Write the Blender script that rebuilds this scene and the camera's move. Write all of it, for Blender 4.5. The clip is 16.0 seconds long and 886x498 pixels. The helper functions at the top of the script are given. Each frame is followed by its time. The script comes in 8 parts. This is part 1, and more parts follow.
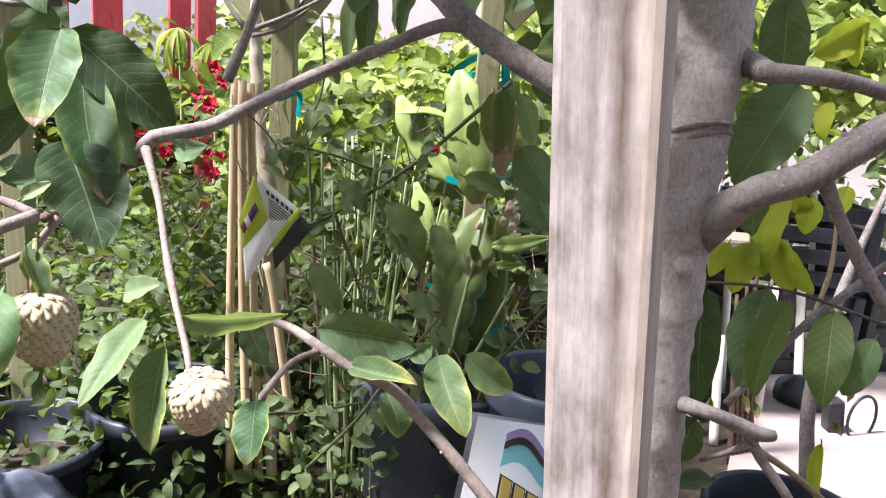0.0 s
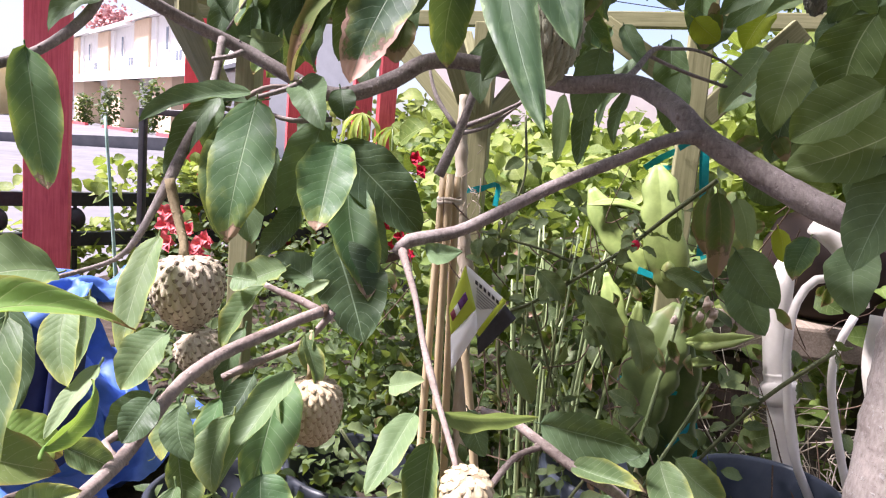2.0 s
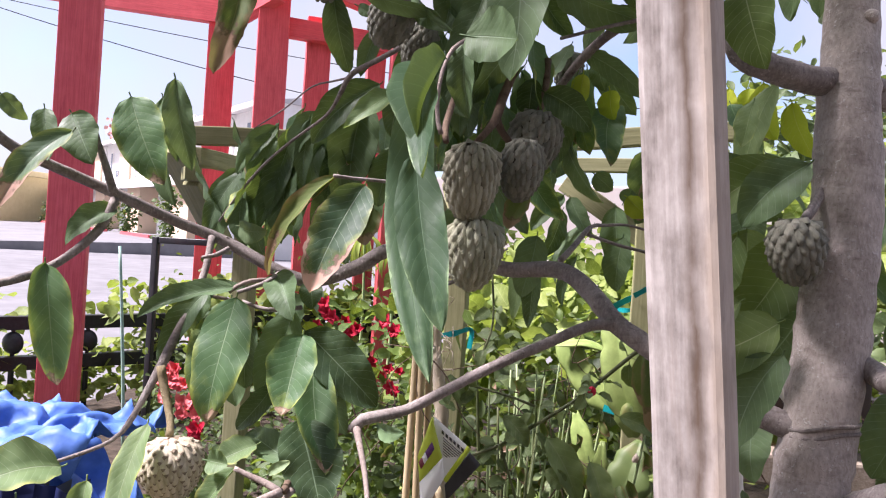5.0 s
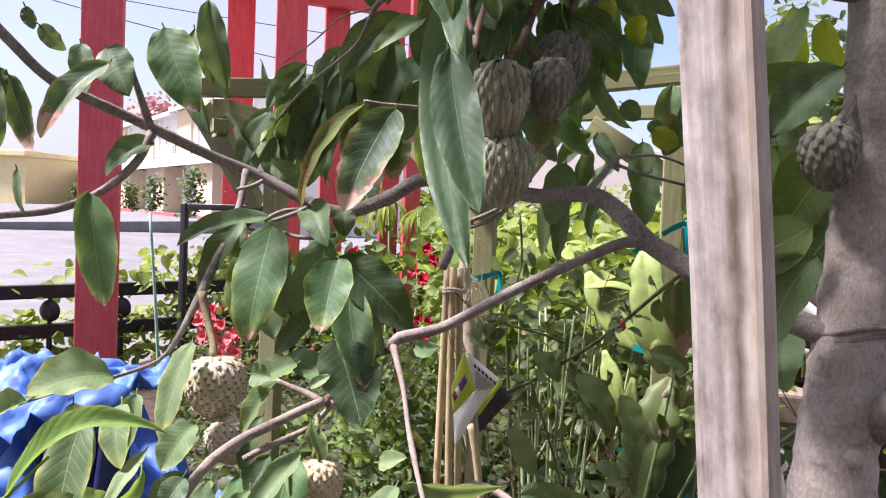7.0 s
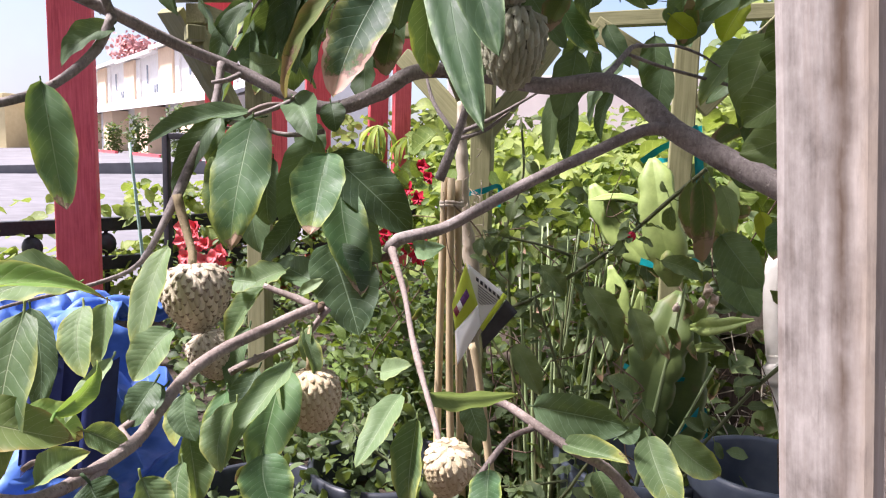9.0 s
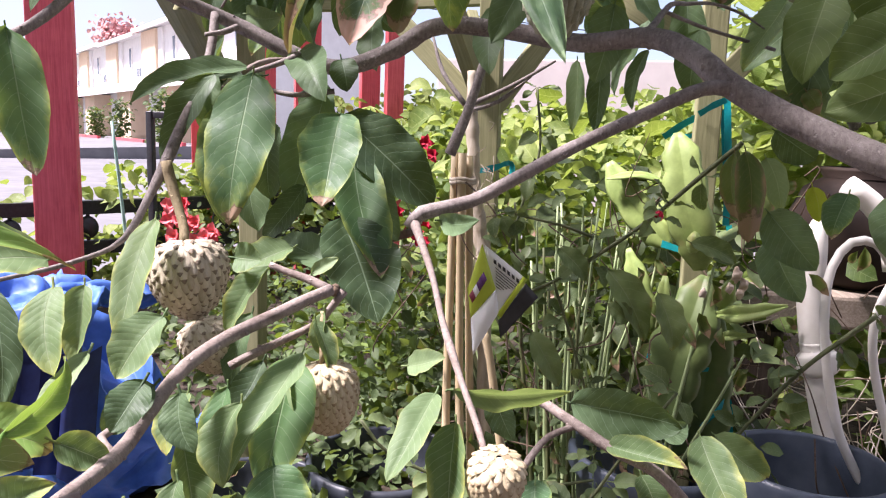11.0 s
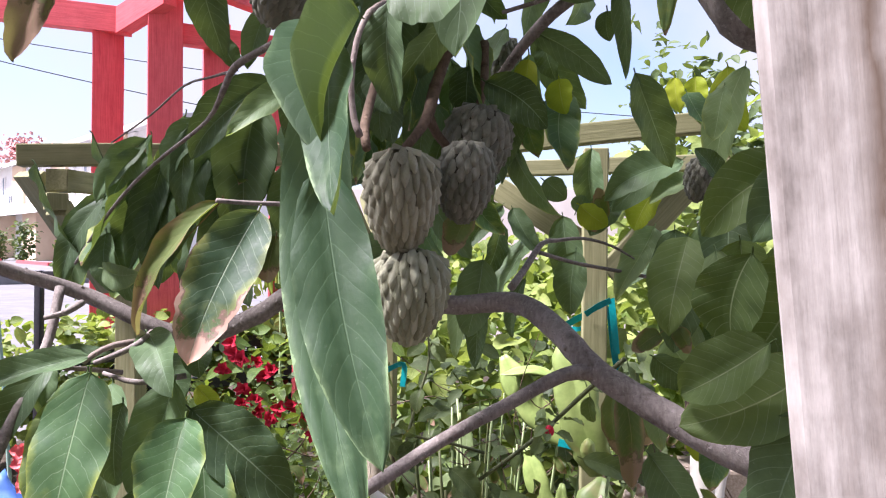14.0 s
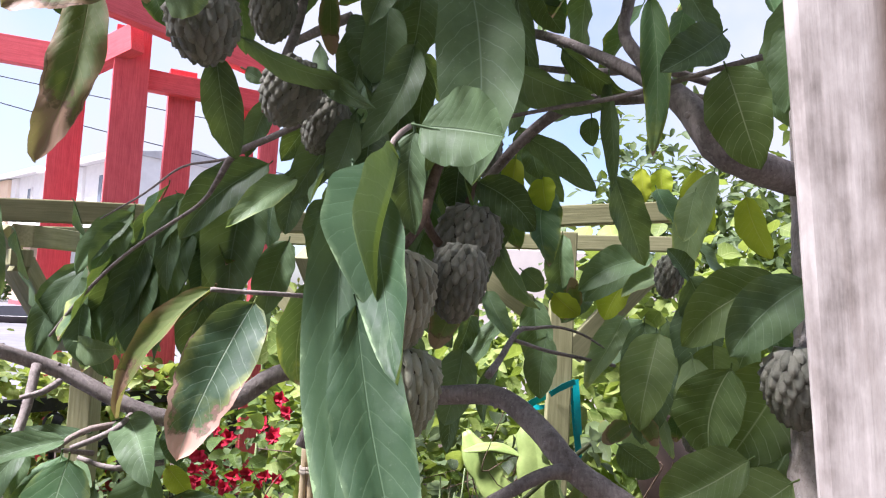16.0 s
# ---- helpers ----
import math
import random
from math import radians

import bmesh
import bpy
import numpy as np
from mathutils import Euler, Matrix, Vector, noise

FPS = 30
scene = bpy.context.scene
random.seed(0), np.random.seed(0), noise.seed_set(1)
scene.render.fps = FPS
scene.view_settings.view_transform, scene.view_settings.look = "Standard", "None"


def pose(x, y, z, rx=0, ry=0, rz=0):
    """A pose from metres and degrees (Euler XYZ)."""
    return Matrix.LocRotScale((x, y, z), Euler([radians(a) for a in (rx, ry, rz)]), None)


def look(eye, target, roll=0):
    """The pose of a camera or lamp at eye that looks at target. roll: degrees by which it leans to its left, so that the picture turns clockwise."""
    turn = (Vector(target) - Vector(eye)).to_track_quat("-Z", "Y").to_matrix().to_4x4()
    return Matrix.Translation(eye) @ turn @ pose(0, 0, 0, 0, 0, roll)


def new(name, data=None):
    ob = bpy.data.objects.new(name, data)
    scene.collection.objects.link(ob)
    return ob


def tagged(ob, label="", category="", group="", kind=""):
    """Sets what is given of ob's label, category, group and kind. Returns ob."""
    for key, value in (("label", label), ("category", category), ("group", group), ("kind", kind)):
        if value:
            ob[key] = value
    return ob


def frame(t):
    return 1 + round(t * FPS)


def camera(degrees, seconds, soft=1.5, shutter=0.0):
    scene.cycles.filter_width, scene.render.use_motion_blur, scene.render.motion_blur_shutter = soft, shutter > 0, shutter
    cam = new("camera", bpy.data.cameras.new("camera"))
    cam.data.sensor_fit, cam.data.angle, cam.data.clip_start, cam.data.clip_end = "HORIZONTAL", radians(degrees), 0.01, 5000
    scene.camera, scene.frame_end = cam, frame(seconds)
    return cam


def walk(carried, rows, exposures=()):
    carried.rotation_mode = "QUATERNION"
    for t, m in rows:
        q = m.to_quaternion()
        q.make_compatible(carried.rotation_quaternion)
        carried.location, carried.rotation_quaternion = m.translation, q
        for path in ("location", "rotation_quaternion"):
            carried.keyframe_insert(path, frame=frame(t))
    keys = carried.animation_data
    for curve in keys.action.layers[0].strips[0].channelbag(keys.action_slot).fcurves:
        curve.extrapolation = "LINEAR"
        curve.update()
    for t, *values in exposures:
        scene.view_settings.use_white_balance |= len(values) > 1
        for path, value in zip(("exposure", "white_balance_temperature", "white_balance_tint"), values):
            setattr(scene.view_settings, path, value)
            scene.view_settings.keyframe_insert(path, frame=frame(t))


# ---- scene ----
cam = camera(62.4, 16.0, soft=1.15)
METRES, EYE, TILT, LEAN, TURN = 1.15, 1.0, -13.0, -4.6, 0.0
ROWS = [
    (0.0, 0.0, 0.0, 0.0, -0.0, 0.0, -0.0),
    (0.5, -0.0306, -0.0216, 0.0065, 4.33, 1.74, -1.55),
    (1.0, -0.0492, -0.0354, 0.0106, 7.34, 2.95, -2.46),
    (1.5, -0.0697, -0.0447, 0.0123, 9.73, 4.07, -2.93),
    (2.0, -0.0827, -0.0417, 0.0258, 11.3, 5.38, -2.95),
    (2.5, -0.0658, -0.0414, 0.0668, 12.13, 7.09, -2.69),
    (3.0, -0.0295, -0.059, 0.111, 12.33, 9.13, -2.39),
    (3.5, -0.0035, -0.085, 0.1207, 12.21, 11.06, -2.21),
    (4.0, 0.0114, -0.1226, 0.1243, 11.99, 12.92, -2.26),
    (6.5, 0.0146, -0.1772, 0.0637, 13.9, 12.78, -1.95),
    (7.0, 0.008, -0.1702, 0.0423, 14.44, 10.82, -1.44),
    (7.5, -0.0012, -0.1578, 0.0254, 14.71, 8.75, -0.93),
    (8.0, -0.0086, -0.1431, 0.0112, 14.64, 7.29, -0.6),
    (8.5, -0.0195, -0.1203, 0.0003, 14.31, 6.34, -0.34),
    (9.0, -0.0275, -0.0836, 0.0093, 13.87, 5.95, -0.2),
    (11.5, -0.1268, 0.023, 0.0122, 12.1, 4.87, -0.23),
    (12.0, -0.1554, 0.0458, 0.0233, 10.94, 5.69, -0.14),
    (12.5, -0.1208, 0.0575, 0.0773, 9.34, 7.28, 0.47),
    (13.0, -0.0742, 0.054, 0.1381, 8.19, 9.13, 1.33),
    (13.5, -0.045, 0.0382, 0.1665, 7.37, 11.24, 2.14),
    (14.0, -0.032, 0.0188, 0.1811, 7.07, 13.43, 2.4),
    (14.5, -0.0298, -0.0001, 0.1924, 7.14, 15.4, 2.1),
    (15.0, -0.0297, -0.016, 0.2015, 6.86, 16.77, 1.42),
    (15.5, -0.0405, -0.0261, 0.214, 5.45, 17.38, 1.02),
    (16.0, -0.0674, -0.0132, 0.2194, 2.57, 17.35, 0.79),
]
walk(cam, [(t, pose(0, 0, EYE, TILT, LEAN, TURN) @ pose(METRES * x, METRES * y, METRES * z, 90 + pitch, roll, yaw)) for t, x, y, z, yaw, pitch, roll in ROWS], exposures=[(0.0, 1.66, 6150, 19), (2.0, 1.54, 6250, 27), (4.0, 1.46, 6250, 26), (6.5, 1.36, 6300, 25), (9.0, 1.37, 6300, 24), (12.0, 1.53, 6250, 28), (16.0, 1.58, 6000, 22)])

# ---- light ----
SUN_ELEV, SUN_TURN = radians(57), radians(-106)
world = bpy.data.worlds.new("sky")
scene.world = world
world.use_nodes = True
wn = world.node_tree
sky = wn.nodes.new("ShaderNodeTexSky")
sky.sky_type, sky.sun_disc = "NISHITA", False
sky.sun_elevation, sky.sun_rotation = SUN_ELEV, SUN_TURN
sky.air_density, sky.dust_density, sky.ozone_density = 1.0, 2.0, 2.0
wcoord = wn.nodes.new("ShaderNodeTexCoord")
wnoise = wn.nodes.new("ShaderNodeTexNoise")
wnoise.inputs["Scale"].default_value, wnoise.inputs["Detail"].default_value = 2.2, 6
wramp = wn.nodes.new("ShaderNodeValToRGB")
wramp.color_ramp.elements[0].position, wramp.color_ramp.elements[1].position = 0.34, 0.58
wmix = wn.nodes.new("ShaderNodeMixRGB")
wmix.inputs["Color2"].default_value = (5.9, 6.2, 6.7, 1)
wgain = wn.nodes.new("ShaderNodeMixRGB")
wgain.blend_type = "MULTIPLY"
wgain.inputs["Fac"].default_value, wgain.inputs["Color2"].default_value = 1.0, (1.9, 1.9, 1.9, 1)
wn.links.new(wcoord.outputs["Generated"], wnoise.inputs["Vector"])
wn.links.new(wnoise.outputs["Fac"], wramp.inputs["Fac"])
wn.links.new(wramp.outputs["Color"], wmix.inputs["Fac"])
wn.links.new(sky.outputs["Color"], wgain.inputs["Color1"])
wn.links.new(wgain.outputs["Color"], wmix.inputs["Color1"])
wn.links.new(wmix.outputs["Color"], wn.nodes["Background"].inputs["Color"])
wn.nodes["Background"].inputs["Strength"].default_value = 0.052
sun_data = bpy.data.lights.new("sun", "SUN")
sun_data.energy, sun_data.angle, sun_data.color = 5.4, radians(9), (1.0, 0.965, 0.92)
sun = new("sun", sun_data)
sun.matrix_world = look((math.sin(SUN_TURN) * math.cos(SUN_ELEV) * 30, math.cos(SUN_TURN) * math.cos(SUN_ELEV) * 30, math.sin(SUN_ELEV) * 30), (0, 0, 0))


# ---- materials ----
def material(name, rough=0.6, metal=0.0):
    m = bpy.data.materials.new(name)
    m.use_nodes = True
    b = m.node_tree.nodes["Principled BSDF"]
    b.inputs["Roughness"].default_value, b.inputs["Metallic"].default_value = rough, metal
    b.inputs["Specular IOR Level"].default_value = 0.2 if rough > 0.55 else 0.36
    return m, m.node_tree, b


def node(tree, kind, **values):
    n = tree.nodes.new(kind)
    for key, value in values.items():
        n.inputs[key].default_value = value
    return n


def ramp(tree, source, stops):
    r = tree.nodes.new("ShaderNodeValToRGB")
    e = r.color_ramp.elements
    while len(e) < len(stops):
        e.new(0.5)
    for k, (p, c) in zip(e, stops):
        k.position, k.color = p, (*c, 1)
    tree.links.new(source, r.inputs["Fac"])
    return r.outputs["Color"]


def blend(tree, fac, a, b, mode="MIX"):
    m = tree.nodes.new("ShaderNodeMixRGB")
    m.blend_type = mode
    for slot, v in (("Fac", fac), ("Color1", a), ("Color2", b)):
        if isinstance(v, bpy.types.NodeSocket):
            tree.links.new(v, m.inputs[slot])
        elif slot == "Fac":
            m.inputs[slot].default_value = v
        else:
            m.inputs[slot].default_value = (*v, 1)
    return m.outputs["Color"]


def calc(tree, op, a, b=0.0, c=0.0):
    m = tree.nodes.new("ShaderNodeMath")
    m.operation = op
    for k, v in enumerate((a, b, c)):
        if isinstance(v, bpy.types.NodeSocket):
            tree.links.new(v, m.inputs[k])
        else:
            m.inputs[k].default_value = v
    return m.outputs[0]


def grain(tree, scale, stretch=(1, 1, 1), detail=6, coord="Object", rough=0.6):
    c = tree.nodes.new("ShaderNodeTexCoord")
    mp = node(tree, "ShaderNodeMapping", Scale=stretch)
    n = node(tree, "ShaderNodeTexNoise", Scale=scale, Detail=detail, Roughness=rough)
    tree.links.new(c.outputs[coord], mp.inputs["Vector"])
    tree.links.new(mp.outputs["Vector"], n.inputs["Vector"])
    return n.outputs["Fac"]


def relief(tree, b, height, strength=0.3, distance=0.002):
    n = node(tree, "ShaderNodeBump", Strength=strength, Distance=distance)
    tree.links.new(height, n.inputs["Height"])
    tree.links.new(n.outputs["Normal"], b.inputs["Normal"])


def plain(name, dark, light, rough=0.6, scale=40, stretch=(1, 1, 1), bump=0.2, dist=0.001, metal=0.0, coord="Object", spots=None):
    """A surface whose colour wavers between two tones at two scales, with fine relief."""
    m, t, b = material(name, rough, metal)
    fine, coarse = grain(t, scale, stretch, 8, coord), grain(t, scale * 0.13, stretch, 3, coord)
    both = calc(t, "ADD", calc(t, "MULTIPLY", fine, 0.55), calc(t, "MULTIPLY", coarse, 0.45))
    col = ramp(t, both, [(0.36, dark), (0.62, light)])
    if spots:
        s = ramp(t, grain(t, scale * 0.4, stretch, 4, coord), [(0.62, (0, 0, 0)), (0.70, (1, 1, 1))])
        col = blend(t, s, col, spots)
    t.links.new(col, b.inputs["Base Color"])
    relief(t, b, fine, bump, dist)
    return m


def leafy(name, base, light, vein, rim=None, tip=None, glow=0.26, rough=0.52, veins=11.0, rim_at=0.72, vein_mark=0.72, tip_at=0.9, tip_side=0.1, rib=0.85, dusty=0.24):
    """Leaf blade: midrib and side veins, mottled colour, yellowed rim, scorched tip; light shines through."""
    m, t, b = material(name, rough)
    b.inputs["Specular IOR Level"].default_value = 0.26
    uv = t.nodes.new("ShaderNodeUVMap")
    sep = t.nodes.new("ShaderNodeSeparateXYZ")
    t.links.new(uv.outputs["UV"], sep.inputs["Vector"])
    u = calc(t, "ABSOLUTE", calc(t, "SUBTRACT", calc(t, "MULTIPLY", sep.outputs["X"], 2.0), 1.0))
    v = sep.outputs["Y"]
    info = t.nodes.new("ShaderNodeObjectInfo")
    geo = t.nodes.new("ShaderNodeNewGeometry")
    luck = calc(t, "FRACT", calc(t, "ADD", info.outputs["Random"], geo.outputs["Random Per Island"]))
    wander = calc(t, "MULTIPLY", calc(t, "SUBTRACT", grain(t, 45, (1, 1, 1), 3), 0.5), 0.055)
    side = calc(t, "PINGPONG", calc(t, "MULTIPLY", calc(t, "ADD", calc(t, "SUBTRACT", v, calc(t, "MULTIPLY", calc(t, "POWER", u, 1.25), 0.20)), wander), veins), 0.5)
    side_line = calc(t, "SUBTRACT", 1.0, calc(t, "MINIMUM", calc(t, "MULTIPLY", side, 24.0), 1.0))
    mid_line = calc(t, "SUBTRACT", 1.0, calc(t, "MINIMUM", calc(t, "MULTIPLY", u, 30.0), 1.0))
    patchy = ramp(t, grain(t, 30, (1, 1, 1), 3), [(0.35, (0.5, 0.5, 0.5)), (0.65, (1, 1, 1))])
    line = calc(t, "MAXIMUM", calc(t, "MULTIPLY", calc(t, "MULTIPLY", side_line, patchy), vein_mark), calc(t, "MULTIPLY", mid_line, rib))
    spot = grain(t, 55, (1, 1, 1), 6)
    broad = grain(t, 9, (1, 1, 1), 3)
    tone = calc(t, "ADD", calc(t, "ADD", calc(t, "MULTIPLY", spot, 0.40), calc(t, "MULTIPLY", broad, 0.30)), calc(t, "MULTIPLY", luck, 0.30))
    col = ramp(t, tone, [(0.28, base), (0.70, light)])
    edge_noise = calc(t, "MULTIPLY", calc(t, "SUBTRACT", grain(t, 38, (1, 1, 1), 5), 0.5), 0.85)
    if rim:
        far = calc(t, "ADD", calc(t, "MAXIMUM", calc(t, "MULTIPLY", u, calc(t, "ADD", 0.80, calc(t, "MULTIPLY", v, 0.25))), calc(t, "MULTIPLY", v, 0.95)), edge_noise)
        col = blend(t, ramp(t, far, [(rim_at - 0.10, (0, 0, 0)), (rim_at + 0.06, (0.35, 0.35, 0.35)), (rim_at + 0.25, (1, 1, 1))]), col, rim)
    if tip:
        end = calc(t, "ADD", calc(t, "MAXIMUM", calc(t, "MULTIPLY", v, 0.94), calc(t, "ADD", calc(t, "MULTIPLY", v, 0.52), calc(t, "MULTIPLY", calc(t, "POWER", u, 2.0), tip_side))), calc(t, "MULTIPLY", edge_noise, 0.80))
        col = blend(t, ramp(t, end, [(tip_at - 0.015, (0, 0, 0)), (tip_at, (1, 1, 1))]), col, tuple(c * 0.45 for c in tip))
        col = blend(t, ramp(t, end, [(tip_at + 0.015, (0, 0, 0)), (tip_at + 0.045, (1, 1, 1))]), col, tip)
    dust = ramp(t, grain(t, 420, (1, 1, 1), 2), [(0.66, (0, 0, 0)), (0.76, (1, 1, 1))])
    col = blend(t, calc(t, "MULTIPLY", dust, dusty), col, (0.42, 0.46, 0.36))
    col = blend(t, line, col, vein)
    t.links.new(col, b.inputs["Base Color"])
    relief(t, b, calc(t, "ADD", calc(t, "SUBTRACT", calc(t, "MULTIPLY", calc(t, "POWER", side, 0.6), 0.34), calc(t, "MULTIPLY", mid_line, 0.7)), calc(t, "ADD", calc(t, "MULTIPLY", grain(t, 160, (1, 1, 1), 4), 0.5), calc(t, "MULTIPLY", broad, 1.3))), 0.36, 0.0016)
    t.links.new(ramp(t, spot, [(0.3, (rough - 0.08,) * 3), (0.7, (rough + 0.16,) * 3)]), b.inputs["Roughness"])
    tr = t.nodes.new("ShaderNodeBsdfTranslucent")
    t.links.new(blend(t, 0.45, col, (0.32, 0.42, 0.02)), tr.inputs["Color"])
    mx = node(t, "ShaderNodeMixShader", Fac=glow)
    t.links.new(b.outputs[0], mx.inputs[1])
    t.links.new(tr.outputs[0], mx.inputs[2])
    t.links.new(mx.outputs[0], t.nodes["Material Output"].inputs["Surface"])
    return m


def barky(name, dark, light, ring):
    """Smooth grey bark: fine flecks, pale blotches, pores, and dark stains."""
    m, t, b = material(name, 0.8)
    fine, blot = grain(t, 260, (1, 1, 0.45), 8), grain(t, 26, (1, 1, 1), 6)
    col = ramp(t, calc(t, "ADD", calc(t, "MULTIPLY", fine, 0.5), calc(t, "MULTIPLY", blot, 0.5)), [(0.36, dark), (0.64, light)])
    pores = ramp(t, grain(t, 420, (1, 1, 1), 2), [(0.64, (0, 0, 0)), (0.70, (1, 1, 1))])
    col = blend(t, calc(t, "MULTIPLY", pores, 0.55), col, ring)
    flecks = ramp(t, grain(t, 150, (1, 1, 1), 3), [(0.62, (0, 0, 0)), (0.70, (1, 1, 1))])
    col = blend(t, calc(t, "MULTIPLY", flecks, 0.40), col, tuple(min(0.75, c * 1.7) for c in light))
    stain = ramp(t, grain(t, 48, (0.6, 0.6, 1.6), 5), [(0.56, (0, 0, 0)), (0.70, (1, 1, 1))])
    col = blend(t, calc(t, "MULTIPLY", stain, 0.55), col, ring)
    t.links.new(col, b.inputs["Base Color"])
    relief(t, b, calc(t, "ADD", calc(t, "ADD", fine, blot), flecks), 0.6, 0.0016)
    return m


def stake_timber(name):
    """Weathered softwood: pale pinkish grey, soft blotches, one long brown stain beside a paler edge, small knots."""
    m, t, b = material(name, 0.85)
    long_grain = grain(t, 170, (1, 1, 0.04), 7)
    blot = grain(t, 38, (1, 1, 0.5), 6)
    col = ramp(t, calc(t, "ADD", calc(t, "MULTIPLY", long_grain, 0.30), calc(t, "MULTIPLY", blot, 0.70)), [(0.38, (0.15, 0.128, 0.114)), (0.49, (0.335, 0.302, 0.278)), (0.62, (0.51, 0.47, 0.44))])
    where = t.nodes.new("ShaderNodeTexCoord")
    axes = t.nodes.new("ShaderNodeSeparateXYZ")
    t.links.new(where.outputs["Object"], axes.inputs["Vector"])
    drift = calc(t, "MULTIPLY", calc(t, "SUBTRACT", grain(t, 22, (0.2, 0.2, 1), 4), 0.5), 0.010)
    across = calc(t, "ADD", axes.outputs["X"], drift)
    patch = ramp(t, grain(t, 20, (1, 1, 0.7), 5), [(0.34, (0.5, 0.5, 0.5)), (0.52, (1, 1, 1))])
    off = calc(t, "ABSOLUTE", calc(t, "SUBTRACT", across, 0.0088))
    stain = calc(t, "MULTIPLY", ramp(t, off, [(0.0012, (1, 1, 1)), (0.0062, (0, 0, 0))]), patch)
    col = blend(t, calc(t, "MULTIPLY", stain, 0.95), col, (0.120, 0.082, 0.058))
    edge = ramp(t, across, [(0.0145, (0, 0, 0)), (0.0175, (1, 1, 1))])
    col = blend(t, calc(t, "MULTIPLY", edge, 0.65), col, (0.48, 0.39, 0.31))
    streak = ramp(t, grain(t, 85, (1, 1, 0.07), 5), [(0.55, (0, 0, 0)), (0.68, (1, 1, 1))])
    col = blend(t, calc(t, "MULTIPLY", calc(t, "MULTIPLY", streak, patch), 0.45), col, (0.28, 0.225, 0.19))
    smudge = ramp(t, grain(t, 110, (1, 1, 0.30), 6), [(0.53, (0, 0, 0)), (0.66, (1, 1, 1))])
    col = blend(t, calc(t, "MULTIPLY", smudge, 0.45), col, (0.27, 0.235, 0.21))
    knot = ramp(t, grain(t, 62, (1, 1, 0.45), 1), [(0.765, (0, 0, 0)), (0.80, (1, 1, 1))])
    col = blend(t, calc(t, "MULTIPLY", knot, 0.85), col, (0.09, 0.065, 0.05))
    t.links.new(col, b.inputs["Base Color"])
    relief(t, b, calc(t, "ADD", long_grain, blot), 0.4, 0.0014)
    return m


def woody(name, dark, light, crack, axis=2, rough=0.8, knots=0.35, stained=0.60):
    """Sawn timber: long grain along one axis, cracks, stains."""
    m, t, b = material(name, rough)
    s = [1.0, 1.0, 1.0]
    s[axis] = 0.035
    long_grain, stain = grain(t, 190, s, 8), grain(t, 11, (1, 1, 1), 5)
    col = ramp(t, calc(t, "ADD", calc(t, "MULTIPLY", long_grain, 0.65), calc(t, "MULTIPLY", stain, 0.35)), [(0.36, dark), (0.64, light)])
    s2 = [1.0, 1.0, 1.0]
    s2[axis] = 0.12
    marks = ramp(t, grain(t, 34, s2, 6), [(stained, (0, 0, 0)), (stained + 0.13, (1, 1, 1))])
    col = blend(t, calc(t, "MULTIPLY", marks, knots), col, crack)
    t.links.new(col, b.inputs["Base Color"])
    relief(t, b, long_grain, 0.5, 0.0015)
    return m


def rind(name, dark, light, worn, worn_at):
    """Fruit rind: mottled, each scale of its own tone, with worn dark tips."""
    m, t, b = material(name, 0.6)
    info = t.nodes.new("ShaderNodeObjectInfo")
    spot = grain(t, 2.3, (1, 1, 1), 6)
    col = ramp(t, calc(t, "ADD", calc(t, "MULTIPLY", spot, 0.55), calc(t, "MULTIPLY", info.outputs["Random"], 0.45)), [(0.25, dark), (0.72, light)])
    uv = t.nodes.new("ShaderNodeUVMap")
    sep = t.nodes.new("ShaderNodeSeparateXYZ")
    t.links.new(uv.outputs["UV"], sep.inputs["Vector"])
    end = calc(t, "ADD", sep.outputs["Y"], calc(t, "ADD", calc(t, "MULTIPLY", spot, 0.2), calc(t, "MULTIPLY", info.outputs["Random"], 0.12)))
    col = blend(t, ramp(t, end, [(worn_at + 0.02, (0, 0, 0)), (worn_at + 0.14, (1, 1, 1))]), col, worn)
    t.links.new(col, b.inputs["Base Color"])
    relief(t, b, grain(t, 14, (1, 1, 1), 5), 0.35, 0.05)
    return m


LEAF = leafy("leaf_green", (0.024, 0.050, 0.024), (0.148, 0.232, 0.112), (0.27, 0.37, 0.23))
LEAF_YELLOW = leafy("leaf_yellow_rim", (0.036, 0.092, 0.040), (0.105, 0.200, 0.078), (0.26, 0.35, 0.20), rim=(0.36, 0.42, 0.09), tip=(0.46, 0.31, 0.22), rim_at=0.83, tip_at=0.91)
LEAF_BURNT = leafy("leaf_scorched", (0.034, 0.075, 0.042), (0.090, 0.150, 0.085), (0.30, 0.38, 0.26), rim=(0.34, 0.37, 0.11), tip=(0.50, 0.31, 0.245), rim_at=0.74, tip_at=0.745, tip_side=0.50)
LEAF_BROWN = leafy("leaf_withered", (0.065, 0.105, 0.030), (0.135, 0.175, 0.052), (0.24, 0.22, 0.09), rim=(0.26, 0.16, 0.09), tip=(0.30, 0.185, 0.125), rim_at=0.66, tip_at=0.66, tip_side=0.40)
# pale underside green, lightened further for sky sheen put into the colour
LEAF_PALE = leafy("leaf_pale_sheen", (0.115, 0.190, 0.085), (0.240, 0.330, 0.165), (0.38, 0.47, 0.27), rim=(0.36, 0.42, 0.15), rim_at=0.88, glow=0.36)
